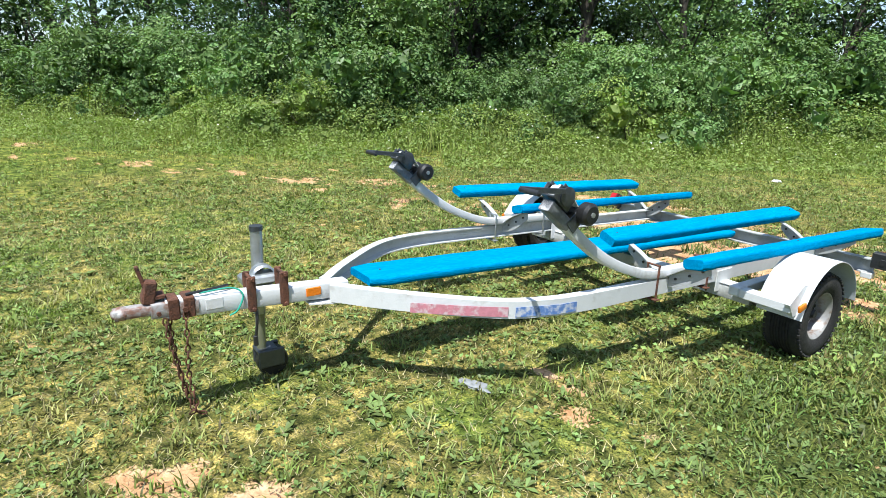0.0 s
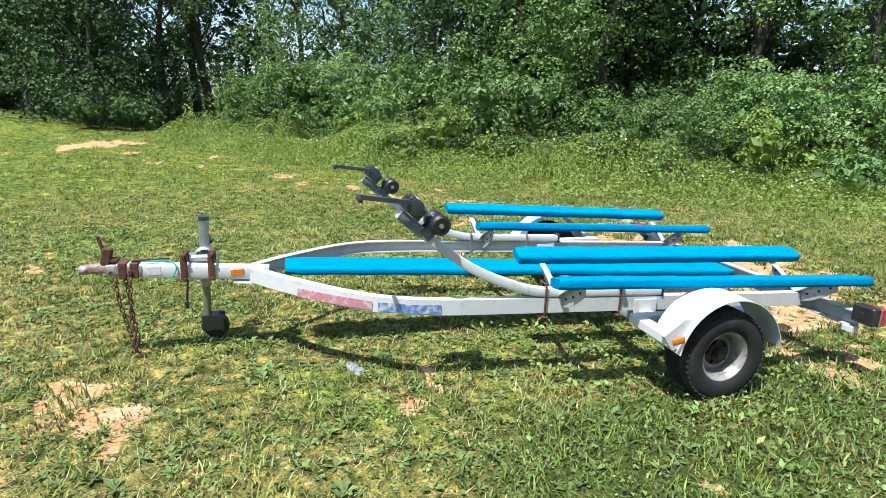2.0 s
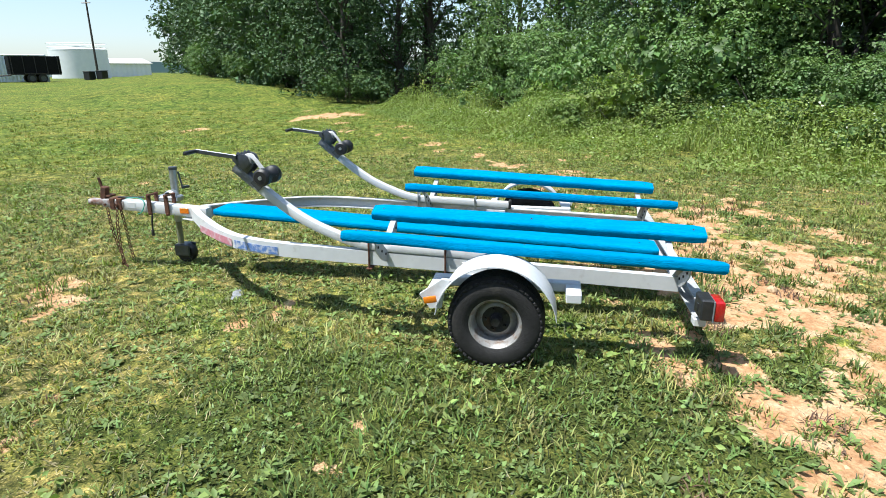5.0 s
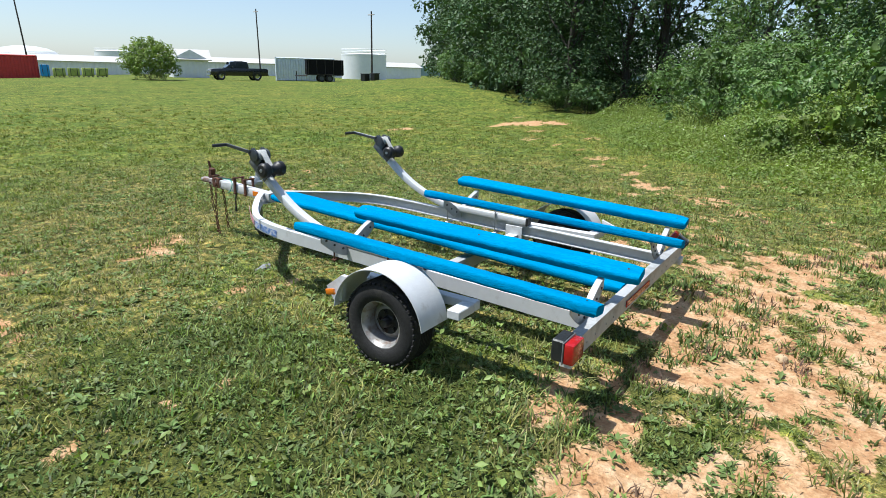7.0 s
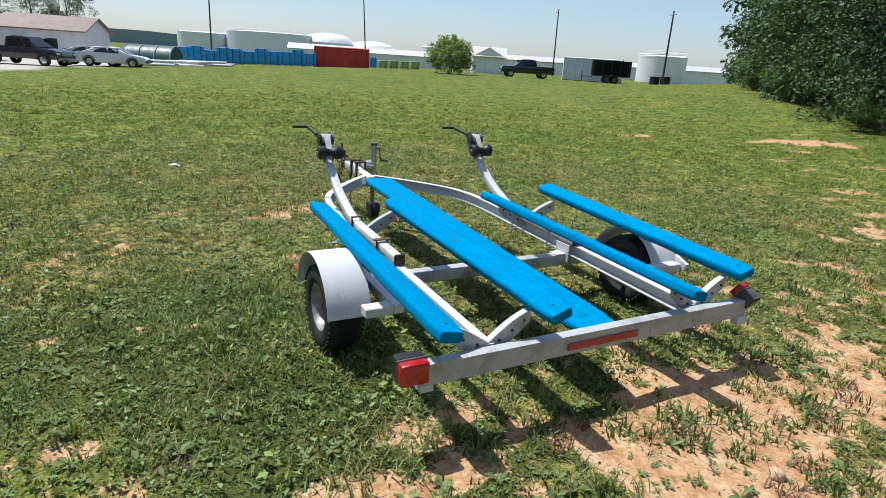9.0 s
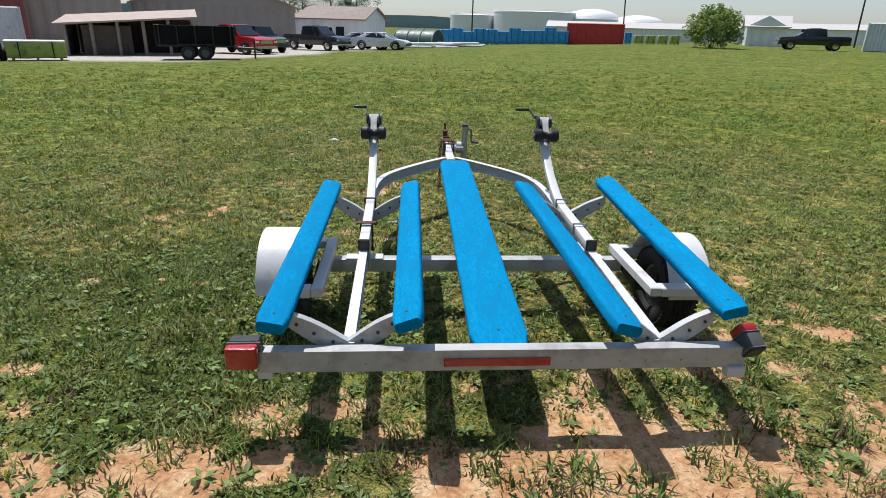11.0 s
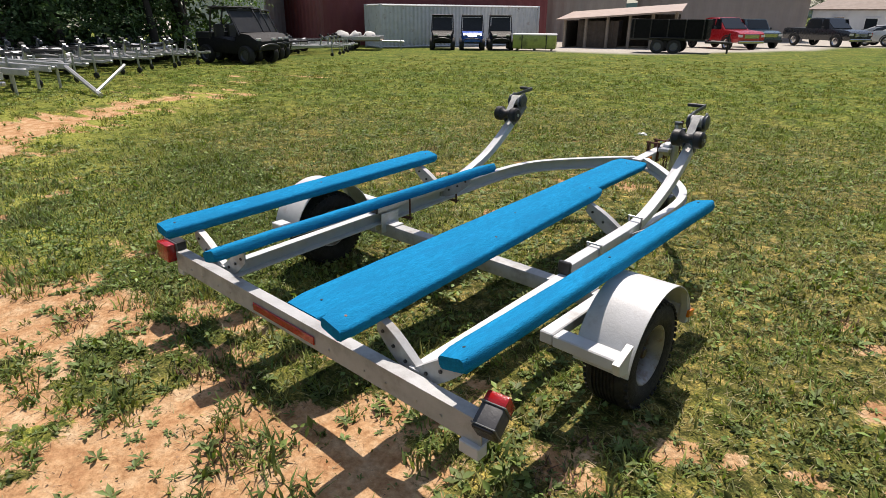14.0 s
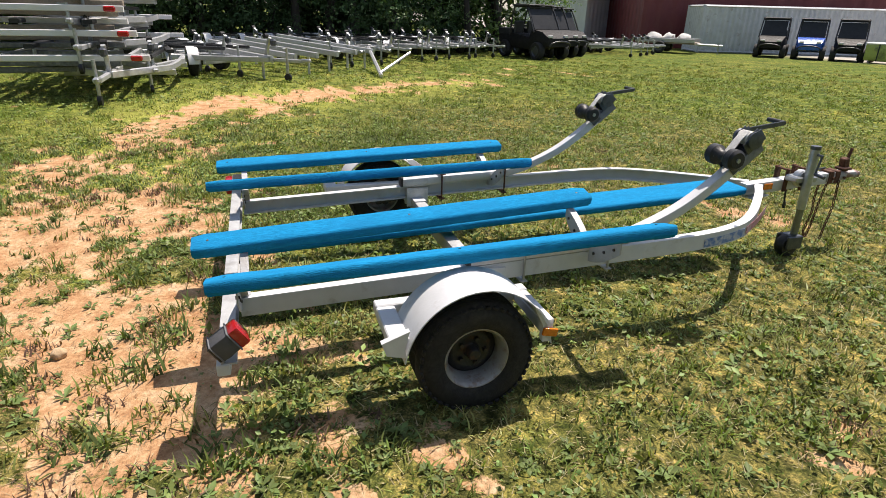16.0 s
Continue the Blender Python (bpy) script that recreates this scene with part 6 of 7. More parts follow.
def sheet_building(name, corners, eave, ridge, wall_mat, roof_mat, label, openings=(), rib=0.9, gable_ends=(1, 3)):
    """Metal clad building on four corners (front left, front right, back right, back left) with a gabled roof along the front."""
    ob = thing(name, label, "building", "buildings")
    C = [Vector(c) for c in corners]
    z = min(ground_z(*c) for c in corners) - 0.1
    for k in range(4):
        a, b = C[k], C[(k + 1) % 4]
        bm = ribbed(bmesh.new(), a, b, z, z + eave, rib, 0.05, 0.15)
        part("wall", bm, wall_mat, ob, "", 0)
        if k in gable_ends:
            mid = (a + b) / 2
            bm = bmesh.new()
            n = (b - a).normalized().orthogonal() * 0.07
            f = [bm.verts.new((*(v + n), h)) for v, h in ((a, z + eave), (b, z + eave), (mid, z + ridge))]
            g = [bm.verts.new((*(v - n), h)) for v, h in ((a, z + eave), (b, z + eave), (mid, z + ridge))]
            bm.faces.new(f)
            bm.faces.new(g[::-1])
            for i in range(3):
                bm.faces.new((f[i], g[i], g[(i + 1) % 3], f[(i + 1) % 3]))
            part("gable", bm, wall_mat, ob, "", 0)
    m1, m2 = (C[1] + C[2]) / 2, (C[3] + C[0]) / 2
    over = (m2 - m1).normalized() * 0.4
    for a, b, r1, r2 in ((C[0], C[1], m2, m1), (C[2], C[3], m1, m2)):
        drop = (a - r1).normalized() * 0.35
        bm = bmesh.new()
        quad = [(*(a + drop + (over if a in (C[0], C[3]) else -over)), z + eave - 0.12), (*(b + drop + (-over if a is C[0] else over)), z + eave - 0.12),
                (*(r2 + (-over if a is C[0] else over)), z + ridge + 0.05), (*(r1 + (over if a is C[0] else -over)), z + ridge + 0.05)]
        part("roof", pane(bm, quad, 0.06), roof_mat, ob, "", 0)
    front = (C[1] - C[0])
    n = Vector((front.y, -front.x)).normalized()
    for t, w, z0, h, mat, kind in openings:
        c = C[0] + front * t + n * 0.09
        turn = math.degrees(math.atan2(front.y, front.x))
        bm = bmesh.new()
        box(bm, (c.x, c.y, z + z0 + h / 2), (w, 0.12, h), pose(0, 0, 0, 0, 0, turn).to_3x3(), 0.01)
        leaf = part(kind, bm, mat, ob, "", 0)
        bm = bmesh.new()
        for dx, dz, sx, sz in ((-w / 2, h / 2, 0.1, h + 0.1), (w / 2, h / 2, 0.1, h + 0.1), (0, h, w + 0.2, 0.1)):
            q = c + front.normalized() * dx + n * 0.05
            box(bm, (q.x, q.y, z + z0 + dz), (sx, 0.08, sz), pose(0, 0, 0, 0, 0, turn).to_3x3(), 0.01)
        part("frame", bm, white_far, leaf, "", 0)
    return ob


white_far = material("white_cladding", (0.70, 0.71, 0.72), 0.55, 0, 0.06, 1.5)
grey_clad = material("grey_brown_cladding", (0.30, 0.26, 0.235), 0.6, 0.1, 0.08, 1.0)
tan_clad = material("tan_cladding", (0.36, 0.315, 0.27), 0.6, 0, 0.08, 1.0)
red_clad = material("dull_red_cladding", (0.20, 0.045, 0.045), 0.6, 0, 0.12, 1.0)
dark_roof = material("brown_roof", (0.22, 0.17, 0.14), 0.7, 0, 0.15, 2)
rust_roof = material("pinkish_sheet_roof", (0.36, 0.28, 0.235), 0.6, 0.1, 0.15, 1.5)
pale_roof = material("pale_roof", (0.55, 0.53, 0.50), 0.5, 0.2, 0.1, 2)

sheet_building("workshop", ((-27.4, 63.5), (-23.2, 52.5), (-10.5, 57.0), (-14.7, 68.0)), 3.6, 6.1, grey_clad, rust_roof, "big grey brown metal workshop behind the parked trucks")
sheet_building("workshop", ((-31.0, 42.0), (-21.5, 46.5), (-27, 58), (-37, 53)), 4.6, 6.2, tan_clad, rust_roof, "tan metal workshop behind the shed", ((0.3, 0.9, 2.6, 0.9, car_glass, "window"),))
sheet_building("barn", ((-31.8, 24.3), (-25.8, 41.8), (-41, 47), (-47, 29.5)), 7.0, 9.5, red_clad, dark_roof, "dark red metal barn behind the container")
sheet_building("shed", ((-42, 20), (-37.5, 23.5), (-44, 31), (-48, 26)), 3.6, 5.0, white_far, pale_roof, "pale grey shed beside the red barn")
sheet_building("white_building", ((-12.0, 66.0), (-4.8, 66.5), (-2.6, 72.5), (-9.5, 76)), 2.8, 4.0, white_far, dark_roof, "long white building with a brown roof",
               ((0.30, 0.9, 0, 2.1, wood_board, "door"), (0.65, 1.0, 1.0, 1.0, car_glass, "window")))
sheet_building("shed", ((39.5, 68.0), (43.0, 66.0), (46, 71), (42, 73)), 2.3, 3.4, white_far, pale_roof, "small white gabled shed far off", gable_ends=(0, 2, 1, 3))
sheet_building("storage_building", ((66, 122), (112, 84), (117, 92), (71, 130)), 3.0, 3.9, white_far, pale_roof, "long low white storage building")
sheet_building("storage_building", ((30, 128), (62, 119), (64, 129), (33, 138)), 3.0, 4.0, white_far, pale_roof, "long low white storage building with a pale roof")


# Dark brown of the front; on inner walls it also paints the bays' shade.
brown_board = material("brown_board_with_bay_shade", (0.085, 0.066, 0.052), 0.9, 0, 0.25, 4, 0.2, 20)


def lean_to():
    """Open timber shed with a sloping sheet roof and dark bays, their shade put into the wall colour."""
    ob = thing("open_shed", "open dark shed with a long sloping sheet roof", "shed", "buildings")
    a, b = Vector((-20.0, 35.2)), Vector((-13.45, 37.4))
    d, n = (b - a).normalized(), Vector((-(b - a).y, (b - a).x)).normalized()
    z = ground_z(-15, 40) - 0.05
    bm = bmesh.new()
    pane(bm, [(*(a - n * 0.5 - d * 0.5), z + 1.75), (*(b - n * 0.5 + d * 0.3), z + 2.3), (*(b + n * 4.6 + d * 0.3), z + 2.8), (*(a + n * 4.6 - d * 0.5), z + 2.25)], 0.05)
    part("roof", bm, rust_roof, ob, "", 0)
    for k in range(6):
        p = a.lerp(b, k / 5)
        bm = bmesh.new()
        box(bm, (p.x, p.y, z + 0.87 + 0.055 * k), (0.16, 0.16, 1.74 + 0.11 * k), None, 0.01)
        part("post", bm, wood_board, ob)
    bm = bmesh.new()
    q, r = a + n * 4.5, b + n * 4.5
    ribbed(bm, q, r, z, z + 2.15, 0.5, 0.03)
    part("back_wall", bm, brown_board, ob, "", 0)
    for p in (a, a.lerp(b, 0.45), b):
        bm = bmesh.new()
        ribbed(bm, p, p + n * 4.4, z, z + 1.72, 0.5, 0.03)
        part("side_wall", bm, brown_board, ob, "", 0)
    for f0, f1 in ((0.12, 0.50),):
        bm = bmesh.new()
        ribbed(bm, a.lerp(b, f0) + n * 0.1, a.lerp(b, f1) + n * 0.1, z, z + 1.72, 0.5, 0.03)
        part("front_wall", bm, brown_board, ob, "", 0)
    return ob


lean_to()


def wrapped_pallet(x, y, turn, sx, sy, h, mat, label, top=None, group="pallets"):
    ob = thing("wrapped_pallet", label, "pallet", group)
    bm = bmesh.new()
    for k in (-1, 0, 1):
        box(bm, (k * sx * 0.4, 0, 0.06), (0.10, sy, 0.10), None, 0.01)
    part("runner", bm, wood_board, ob)
    bm = bmesh.new()
    box(bm, (0, 0, 0.12 + h / 2), (sx, sy, h), None, 0.06, 2)
    bmesh.ops.subdivide_edges(bm, edges=bm.edges[:], cuts=2, use_grid_fill=True)
    for v in bm.verts:
        v.co += Vector((noise.noise(v.co * 1.7 + Vector((x, y, 0))), noise.noise(v.co * 1.7 + Vector((y, x, 3))), noise.noise(v.co * 2 + Vector((x, 5, y))) * 0.6)) * 0.05
    part("wrap", bm, mat, ob, "", 60)
    if top:
        bm = bmesh.new()
        box(bm, (0, 0, 0.15 + h), (sx * 1.02, sy * 1.03, 0.09), None, 0.03)
        part("top_sheet", bm, top, ob)
    bm = bmesh.new()
    for k in (-0.28, 0.28):
        box(bm, (k * sx, 0, 0.12 + h / 2), (0.05, sy * 1.05, h * 1.03), None, 0.01)
    part("strapping", bm, black_plastic, ob)
    ob.matrix_basis = pose(x, y, ground_z(x, y), 0, 0, turn)
    return ob


lime_wrap = material("lime_wrap", (0.36, 0.42, 0.10), 0.35, 0, 0.2, 4, second=(0.12, 0.14, 0.05), second_at=0.62, second_scale=2.5)
blue_wrap = material("blue_tarp", (0.02, 0.29, 0.66), 0.4, 0, 0.25, 2, 0.4, 4, second=(0.35, 0.5, 0.62), second_at=0.72, second_scale=2)
wrapped_pallet(-18.6, 29.6, 30, 2.5, 1.3, 0.75, lime_wrap, "lime green wrapped timber pack with a white top", white_far)
for k in range(11):
    t = k / 10
    wrapped_pallet(5.0 + 14.0 * t, 76.2 - 3.0 * t, -12, 1.52 + 0.12 * math.sin(k * 4.1), 1.6, 1.62 + 0.22 * math.sin(k * 2.3), blue_wrap, "tall pallet wrapped in blue tarpaulin")
for k in range(4):
    wrapped_pallet(27.5 + 1.2 * k, 70.0 - 0.6 * k, -20, 1.1, 1.1, 0.85, lime_wrap, "yellow green wrapped pallet at the field's edge")
wrapped_pallet(26.4, 70.6, -20, 0.8, 0.8, 1.2, blue_wrap, "blue wrapped pallet at the field's edge")

# Heaps of pale pipes and boards.
for k in range(14):
    bm = bmesh.new()
    x, y = 0.2 + 0.42 * k, 55.5 + 0.22 * k + random.uniform(-0.6, 0.6)
    a = random.uniform(-0.25, 0.25)
    z = ground_z(x, y) + 0.10 + 0.12 * (k % 3)
    rod(bm, (x - 2 * math.cos(a), y - 2 * math.sin(a), z), (x + 2 * math.cos(a), y + 2 * math.sin(a), z + random.uniform(-0.02, 0.1)), 0.10, seg=10)
    tagged(part("pipe", bm, white_far), "pale pipe lying in a heap on gravel", "pipe", "pipe heap")


def tunnel_shed(x, y, turn, r, L, mat, label):
    ob = thing("tunnel_shed", label, "shed", "buildings")
    bm = bmesh.new()
    arc = [(r * math.cos(math.pi * k / 14), r * math.sin(math.pi * k / 14) * 0.95) for k in range(15)]
    secs = [[(px, yy, pz) for px, pz in arc] for yy in (0, L * 0.5, L)]
    loft(bm, secs)
    part("cover", bm, mat, ob, "", 60)
    bm = bmesh.new()
    for yy in (0, L / 3, 2 * L / 3, L):
        sweep(bm, [(px * 1.02, yy, pz * 1.02) for px, pz in arc], circle(0.06, 6), up=(0, 1, 0))
    part("hoop", bm, galvanised, ob)
    ob.matrix_basis = pose(x, y, ground_z(x, y) - 0.05, 0, 0, turn)
    return ob


tunnel_shed(3.6, 70.0, 62, 1.8, 5.0, material("dark_green_tarp", (0.02, 0.07, 0.06), 0.5, 0, 0.2, 2), "dark green round covered shelter")


matt_black = material("matt_black", (0.010, 0.010, 0.011), 0.85, 0, 0.3, 6, spec=0.15)


def dump_trailer(x, y, turn, label, cage=False):
    ob = thing("dump_trailer", label, "trailer", "work trailers")
    bm = bmesh.new()
    box(bm, (0, 0, 0.72), (2.0, 3.8, 0.10), None, 0.01)
    part("bed", bm, dark_steel, ob)
    hh = 1.5 if cage else 0.95
    for c, s in (((-0.98, 0, 0.77 + hh / 2), (0.06, 3.8, hh)), ((0.98, 0, 0.77 + hh / 2), (0.06, 3.8, hh)), ((0, 1.88, 0.77 + hh / 2), (2.0, 0.06, hh)), ((0, -1.88, 0.77 + hh / 2), (2.0, 0.06, hh))):
        bm = bmesh.new()
        box(bm, c, s, None, 0.01)
        side = part("side_board", bm, matt_black, ob)
        for k in range(5):
            bm = bmesh.new()
            t = (k - 2) / 2
            along_y = s[1] > 1
            box(bm, (c[0] + (0.05 * (1 if c[0] > 0 else -1) if along_y else t * 0.9), c[1] + (t * 1.75 if along_y else 0.05 * (1 if c[1] > 0 else -1)), c[2]), (0.06, 0.06, hh * 1.02), None, 0.01)
            part("rib", bm, dark_steel, side)
    for s in (-1, 1):
        for a in (-0.42, 0.42):
            disc_wheel(ob, s * 1.12, a, 0.37, 0.22, s, winch_steel)
        bm = bmesh.new()
        box(bm, (s * 1.13, 0, 0.80), (0.28, 1.75, 0.04), None, 0.01)
        part("fender", bm, black_plastic, ob)
        bm = bmesh.new()
        rod(bm, (s * 0.8, 1.9, 0.62), (0, 3.1, 0.58), 0.06, seg=6)
        part("drawbar", bm, dark_steel, ob)
    bm = bmesh.new()
    rod(bm, (0, 2.95, 0.02), (0, 2.95, 1.05), 0.05, seg=8)
    part("jack", bm, dark_steel, ob)
    ob.matrix_basis = pose(x, y, ground_z(x, y), 0, 0, turn)
    return ob


dump_trailer(-11.6, 32.2, -76, "black tandem dump trailer on the gravel")
dump_trailer(44.0, 47.0, 52, "dark tandem cage trailer behind the pickup", True)


def tank(x, y, r, h, dome, label):
    ob = thing("storage_tank", label, "tank", "storage tanks")
    z = 0.0
    bm = bmesh.new()
    lathe(bm, [(r, z), (r, z + h), (r * 1.004, z + h), (r * 1.004, z + h + 0.25), (r * 0.99, z + h + 0.25)], Matrix.Translation((x, y, 0)), 48)
    part("shell", bm, white_far, ob, "", 30)
    bm = bmesh.new()
    lathe(bm, [(r * 0.99, z + h + 0.2)] + [(r * 0.99 * math.cos(t), z + h + 0.2 + dome * math.sin(t)) for t in (0.4, 0.8, 1.2, 1.5)], Matrix.Translation((x, y, 0)), 48)
    part("dome", bm, white_far, ob, "", 60)
    for hh in (0.55, 1.1):
        bm = bmesh.new()
        sweep(bm, [(x + r * math.cos(2 * math.pi * k / 32), y + r * math.sin(2 * math.pi * k / 32), z + h + hh) for k in range(32)], circle(0.05, 4), closed=True)
        part("railing", bm, white_far, ob)
    return ob


tank(53, 250, 17, 8.0, 0.6, "big white storage tank on the skyline")
tank(75, 245, 11, 6.0, 4.0, "white domed storage tank on the skyline")
tank(92, 240, 10, 5.0, 3.0, "white domed storage tank on the skyline")
tank(28, 255, 9, 6.5, 0.5, "white storage tank on the skyline")
tank(108, 205, 9, 6.5, 0.5, "white storage tank on the skyline")
tank(80, 73.2, 4.0, 4.6, 0.3, "white round tank beyond the field")


def pole(x, y, h, lean, label):
    ob = thing("utility_pole", label, "pole", "poles")
    bm = bmesh.new()
    limb(bm, (0, 0, -0.3), (lean, 0, h), 0.12, 0.08, 0.0, 8)
    part("mast", bm, bark, ob)
    bm = bmesh.new()
    rod(bm, (lean - 0.05, -0.5, h - 0.4), (lean - 0.05, 0.5, h - 0.4), 0.05, seg=6)
    part("cross_arm", bm, wood_board, ob)
    ob.matrix_basis = pose(x, y, ground_z(x, y))
    return ob


pole(32.4, 89.0, 10.5, -0.6, "dark leaning timber pole on the skyline")
pole(58.7, 75.5, 9.9, -0.2, "dark timber pole behind the pickup")
pole(53.0, 48.0, 7.9, 0.0, "dark timber pole by the white tank")
pole(9.5, 88.0, 9.7, 0.0, "thin timber pole behind the blue pallets")
pole(-33.5, 32.0, 7.0, 0.0, "pale timber pole beside the red barn")
for x, y in ((51.2, 47.5), (52.0, 46.7)):
    bm = bmesh.new()
    box(bm, (x, y, ground_z(x, y) + 0.4), (0.9, 0.7, 0.8), None, 0.04)
    box(bm, (x, y, ground_z(x, y) + 0.83), (0.96, 0.76, 0.07), None, 0.02)
    tagged(part("bin", bm, black_plastic), "small dark bin at the end of the field", "bin", "bins")

# Round bush alone on the far side of the field.
def round_bush(tall, wide, leaves, leaf_size, mat, label):
    """A shrub grown to a ball, with upright shoots over its outline."""
    ob = thing("bush", label, "bush", "lone bush")
    bm, blobs = bmesh.new(), []
    for k in range(34):
        h, a = (k + 0.5) / 34, k * 2.4
        ring = math.sqrt(max(0.05, 1 - (1.9 * h - 0.85) ** 2 * 0.95))
        tip = (math.cos(a) * ring * wide * 0.36, math.sin(a) * ring * wide * 0.36, tall * (0.14 + 0.70 * h))
        if k % 3 == 0:
            limb(bm, (math.cos(a) * 0.1, math.sin(a) * 0.1, -0.1), tip, 0.03, 0.008, 0.12, 5)
        blobs.append((*tip, wide * 0.13 * random.uniform(0.8, 1.25), 1.1))
    for k in range(16):
        a, q = k * 2.4, 0.33 * wide * math.sqrt((k + 0.5) / 16)
        blobs.append((math.cos(a) * q, math.sin(a) * q, tall * (0.95 - 0.25 * (q / wide) ** 2 * 8), 0.22, 1.5))
    part("stem", bm, bark, ob, "", 60)
    c, nrm, size = clump_points(blobs, leaves, leaf_size, 0.3)
    crown = new("foliage", leaves_mesh("foliage", c, nrm, size, mat, 0.5))
    crown.parent = ob
    return ob


lone = round_bush(3.6, 5.0, 11000, 0.15, leaf_bright, "round light green bush alone beyond the lawn")
lone.matrix_basis = pose(26.8, 51.0, ground_z(26.8, 51.0) - 0.05)

# Wooded ridge on the skyline, with distance haze put into its base colour.
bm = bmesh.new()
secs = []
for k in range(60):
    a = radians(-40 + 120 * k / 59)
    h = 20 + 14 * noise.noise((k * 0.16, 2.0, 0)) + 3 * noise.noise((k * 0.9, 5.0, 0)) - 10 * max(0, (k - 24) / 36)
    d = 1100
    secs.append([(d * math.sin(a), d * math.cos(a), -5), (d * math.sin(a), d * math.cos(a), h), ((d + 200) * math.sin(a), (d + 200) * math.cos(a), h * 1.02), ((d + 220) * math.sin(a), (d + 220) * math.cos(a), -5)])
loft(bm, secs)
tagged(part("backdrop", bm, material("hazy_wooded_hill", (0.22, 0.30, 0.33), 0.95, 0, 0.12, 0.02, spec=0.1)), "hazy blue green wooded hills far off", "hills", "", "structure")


# ---- stored trailers by the dark wood ----
def stored_trailer(length=4.6, wide=1.5, label="aluminium boat trailer stored on the grass", group="stored trailers", wheels=True):
    """Boat trailer with its coupler at the origin, pointing along local +y; the frame lies behind."""
    ob = thing("stored_trailer", label, "trailer", group)
    h = 0.43
    for s in (-1, 1):
        bm = bmesh.new()
        sweep(bm, [(s * 0.04, -0.9, h), (s * wide * 0.42, -2.1, h), (s * wide * 0.46, -3.0, h), (s * wide * 0.46, -length, h)], round_rect(0.07, 0.11, 0.01, 1))
        part("side_rail", bm, aluminium, ob)
        bm = bmesh.new()
        sweep(bm, [(s * wide * 0.26, -1.9, h + 0.20), (s * wide * 0.26, -length + 0.1, h + 0.17)], round_rect(0.14, 0.07, 0.02, 2))
        part("bunk", bm, black_plastic, ob)
        for yy in (-2.3, -length + 0.4):
            bm = bmesh.new()
            rod(bm, (s * wide * 0.26, yy, h), (s * wide * 0.26, yy, h + 0.17), 0.03, seg=6)
            part("bunk_bracket", bm, galvanised, ob)
        if wheels:
            disc_wheel(ob, s * (wide * 0.46 + 0.22), -3.3, 0.28, 0.2, s, white_far)
        bm = bmesh.new()
        arc = [(s * (wide * 0.46 + 0.22), -3.3 + 0.36 * math.cos(t), 0.28 + 0.36 * math.sin(t)) for t in [math.pi * k / 10 for k in range(11)]]
        sweep(bm, arc, [(-0.012, 0.12), (-0.012, -0.12), (0.012, -0.12), (0.012, 0.12)], up=(1, 0, 0))
        if wheels:
            part("fender", bm, white_far, ob)
            bm = bmesh.new()
        else:
            bm.clear()
        box(bm, (s * wide * 0.52, -length - 0.08, h), (0.18, 0.06, 0.09), None, 0.02)
        part("tail_lamp", bm, red_lens, ob)
    for yy in (-2.2, -3.3, -length):
        bm = bmesh.new()
        w = wide * (0.46 if yy > -length else 0.62)
        sweep(bm, [(-w, yy, h - 0.09 if yy > -length else h), (w, yy, h - 0.09 if yy > -length else h)], round_rect(0.08, 0.10, 0.01, 1))
        part("crossbar", bm, aluminium if yy > -length else white_far, ob)
    bm = bmesh.new()
    sweep(bm, [(0, 0, h), (0, -2.2, h)], round_rect(0.075, 0.075, 0.01, 1))
    part("tongue", bm, aluminium, ob)
    bm = bmesh.new()
    box(bm, (0, 0.06, h + 0.02), (0.09, 0.24, 0.08), None, 0.02)
    part("coupler", bm, galvanised, ob)
    bm = bmesh.new()
    rod(bm, (0.09, -0.38, 0.16), (0.09, -0.38, h + 0.28), 0.028, seg=8)
    rod(bm, (0.09, -0.38, h + 0.26), (0.22, -0.38, h + 0.26), 0.012, seg=6)
    jack = part("jack", bm, galvanised, ob)
    bm = bmesh.new()
    lathe(bm, [(0, -0.03), (0.08, -0.03), (0.085, 0.0), (0.08, 0.03), (0, 0.03)], pose(0.09, -0.38, 0.085, 0, 90, 0), 14)
    part("jack_wheel", bm, black_rubber, jack)
    bm = bmesh.new()
    sweep(bm, [(0, -1.05, h), (0, -0.95, h + 0.32), (0, -0.88, h + 0.46)], round_rect(0.07, 0.07, 0.01, 1), up=(0, 1, 0))
    post = part("winch_post", bm, galvanised, ob)
    bm = bmesh.new()
    box(bm, (0, -0.80, h + 0.36), (0.11, 0.14, 0.14), None, 0.03)
    part("winch", bm, winch_steel, post)
    bm = bmesh.new()
    rod(bm, (-0.05, -1.0, h + 0.49), (0.05, -1.0, h + 0.49), 0.05, seg=10)
    part("bow_roller", bm, black_rubber, post)
    return ob


base_trailer = stored_trailer()
spots = [(-10.5, 1.25, -42), (-11.4, 0.2, -50), (-12.6, -0.6, -56)]
random.seed(77)
for k in range(10):
    t = k / 9
    spots.append((-13.4 - 5.4 * t + random.uniform(-0.3, 0.3), 2.4 + 6.9 * t + random.uniform(-0.2, 0.2), -78 + random.uniform(-9, 9)))
for k in range(8):
    t = k / 7
    spots.append((-16.6 - 4.6 * t + random.uniform(-0.3, 0.3), 0.6 + 7.5 * t, -78 + random.uniform(-9, 9)))
spots += [(-20.9, 16.9, -66), (-21.7, 18.0, -62), (-22.8, 19.1, -66), (-23.8, 20.2, -58), (-25.0, 21.0, -60), (-24.6, 17.6, -62)]
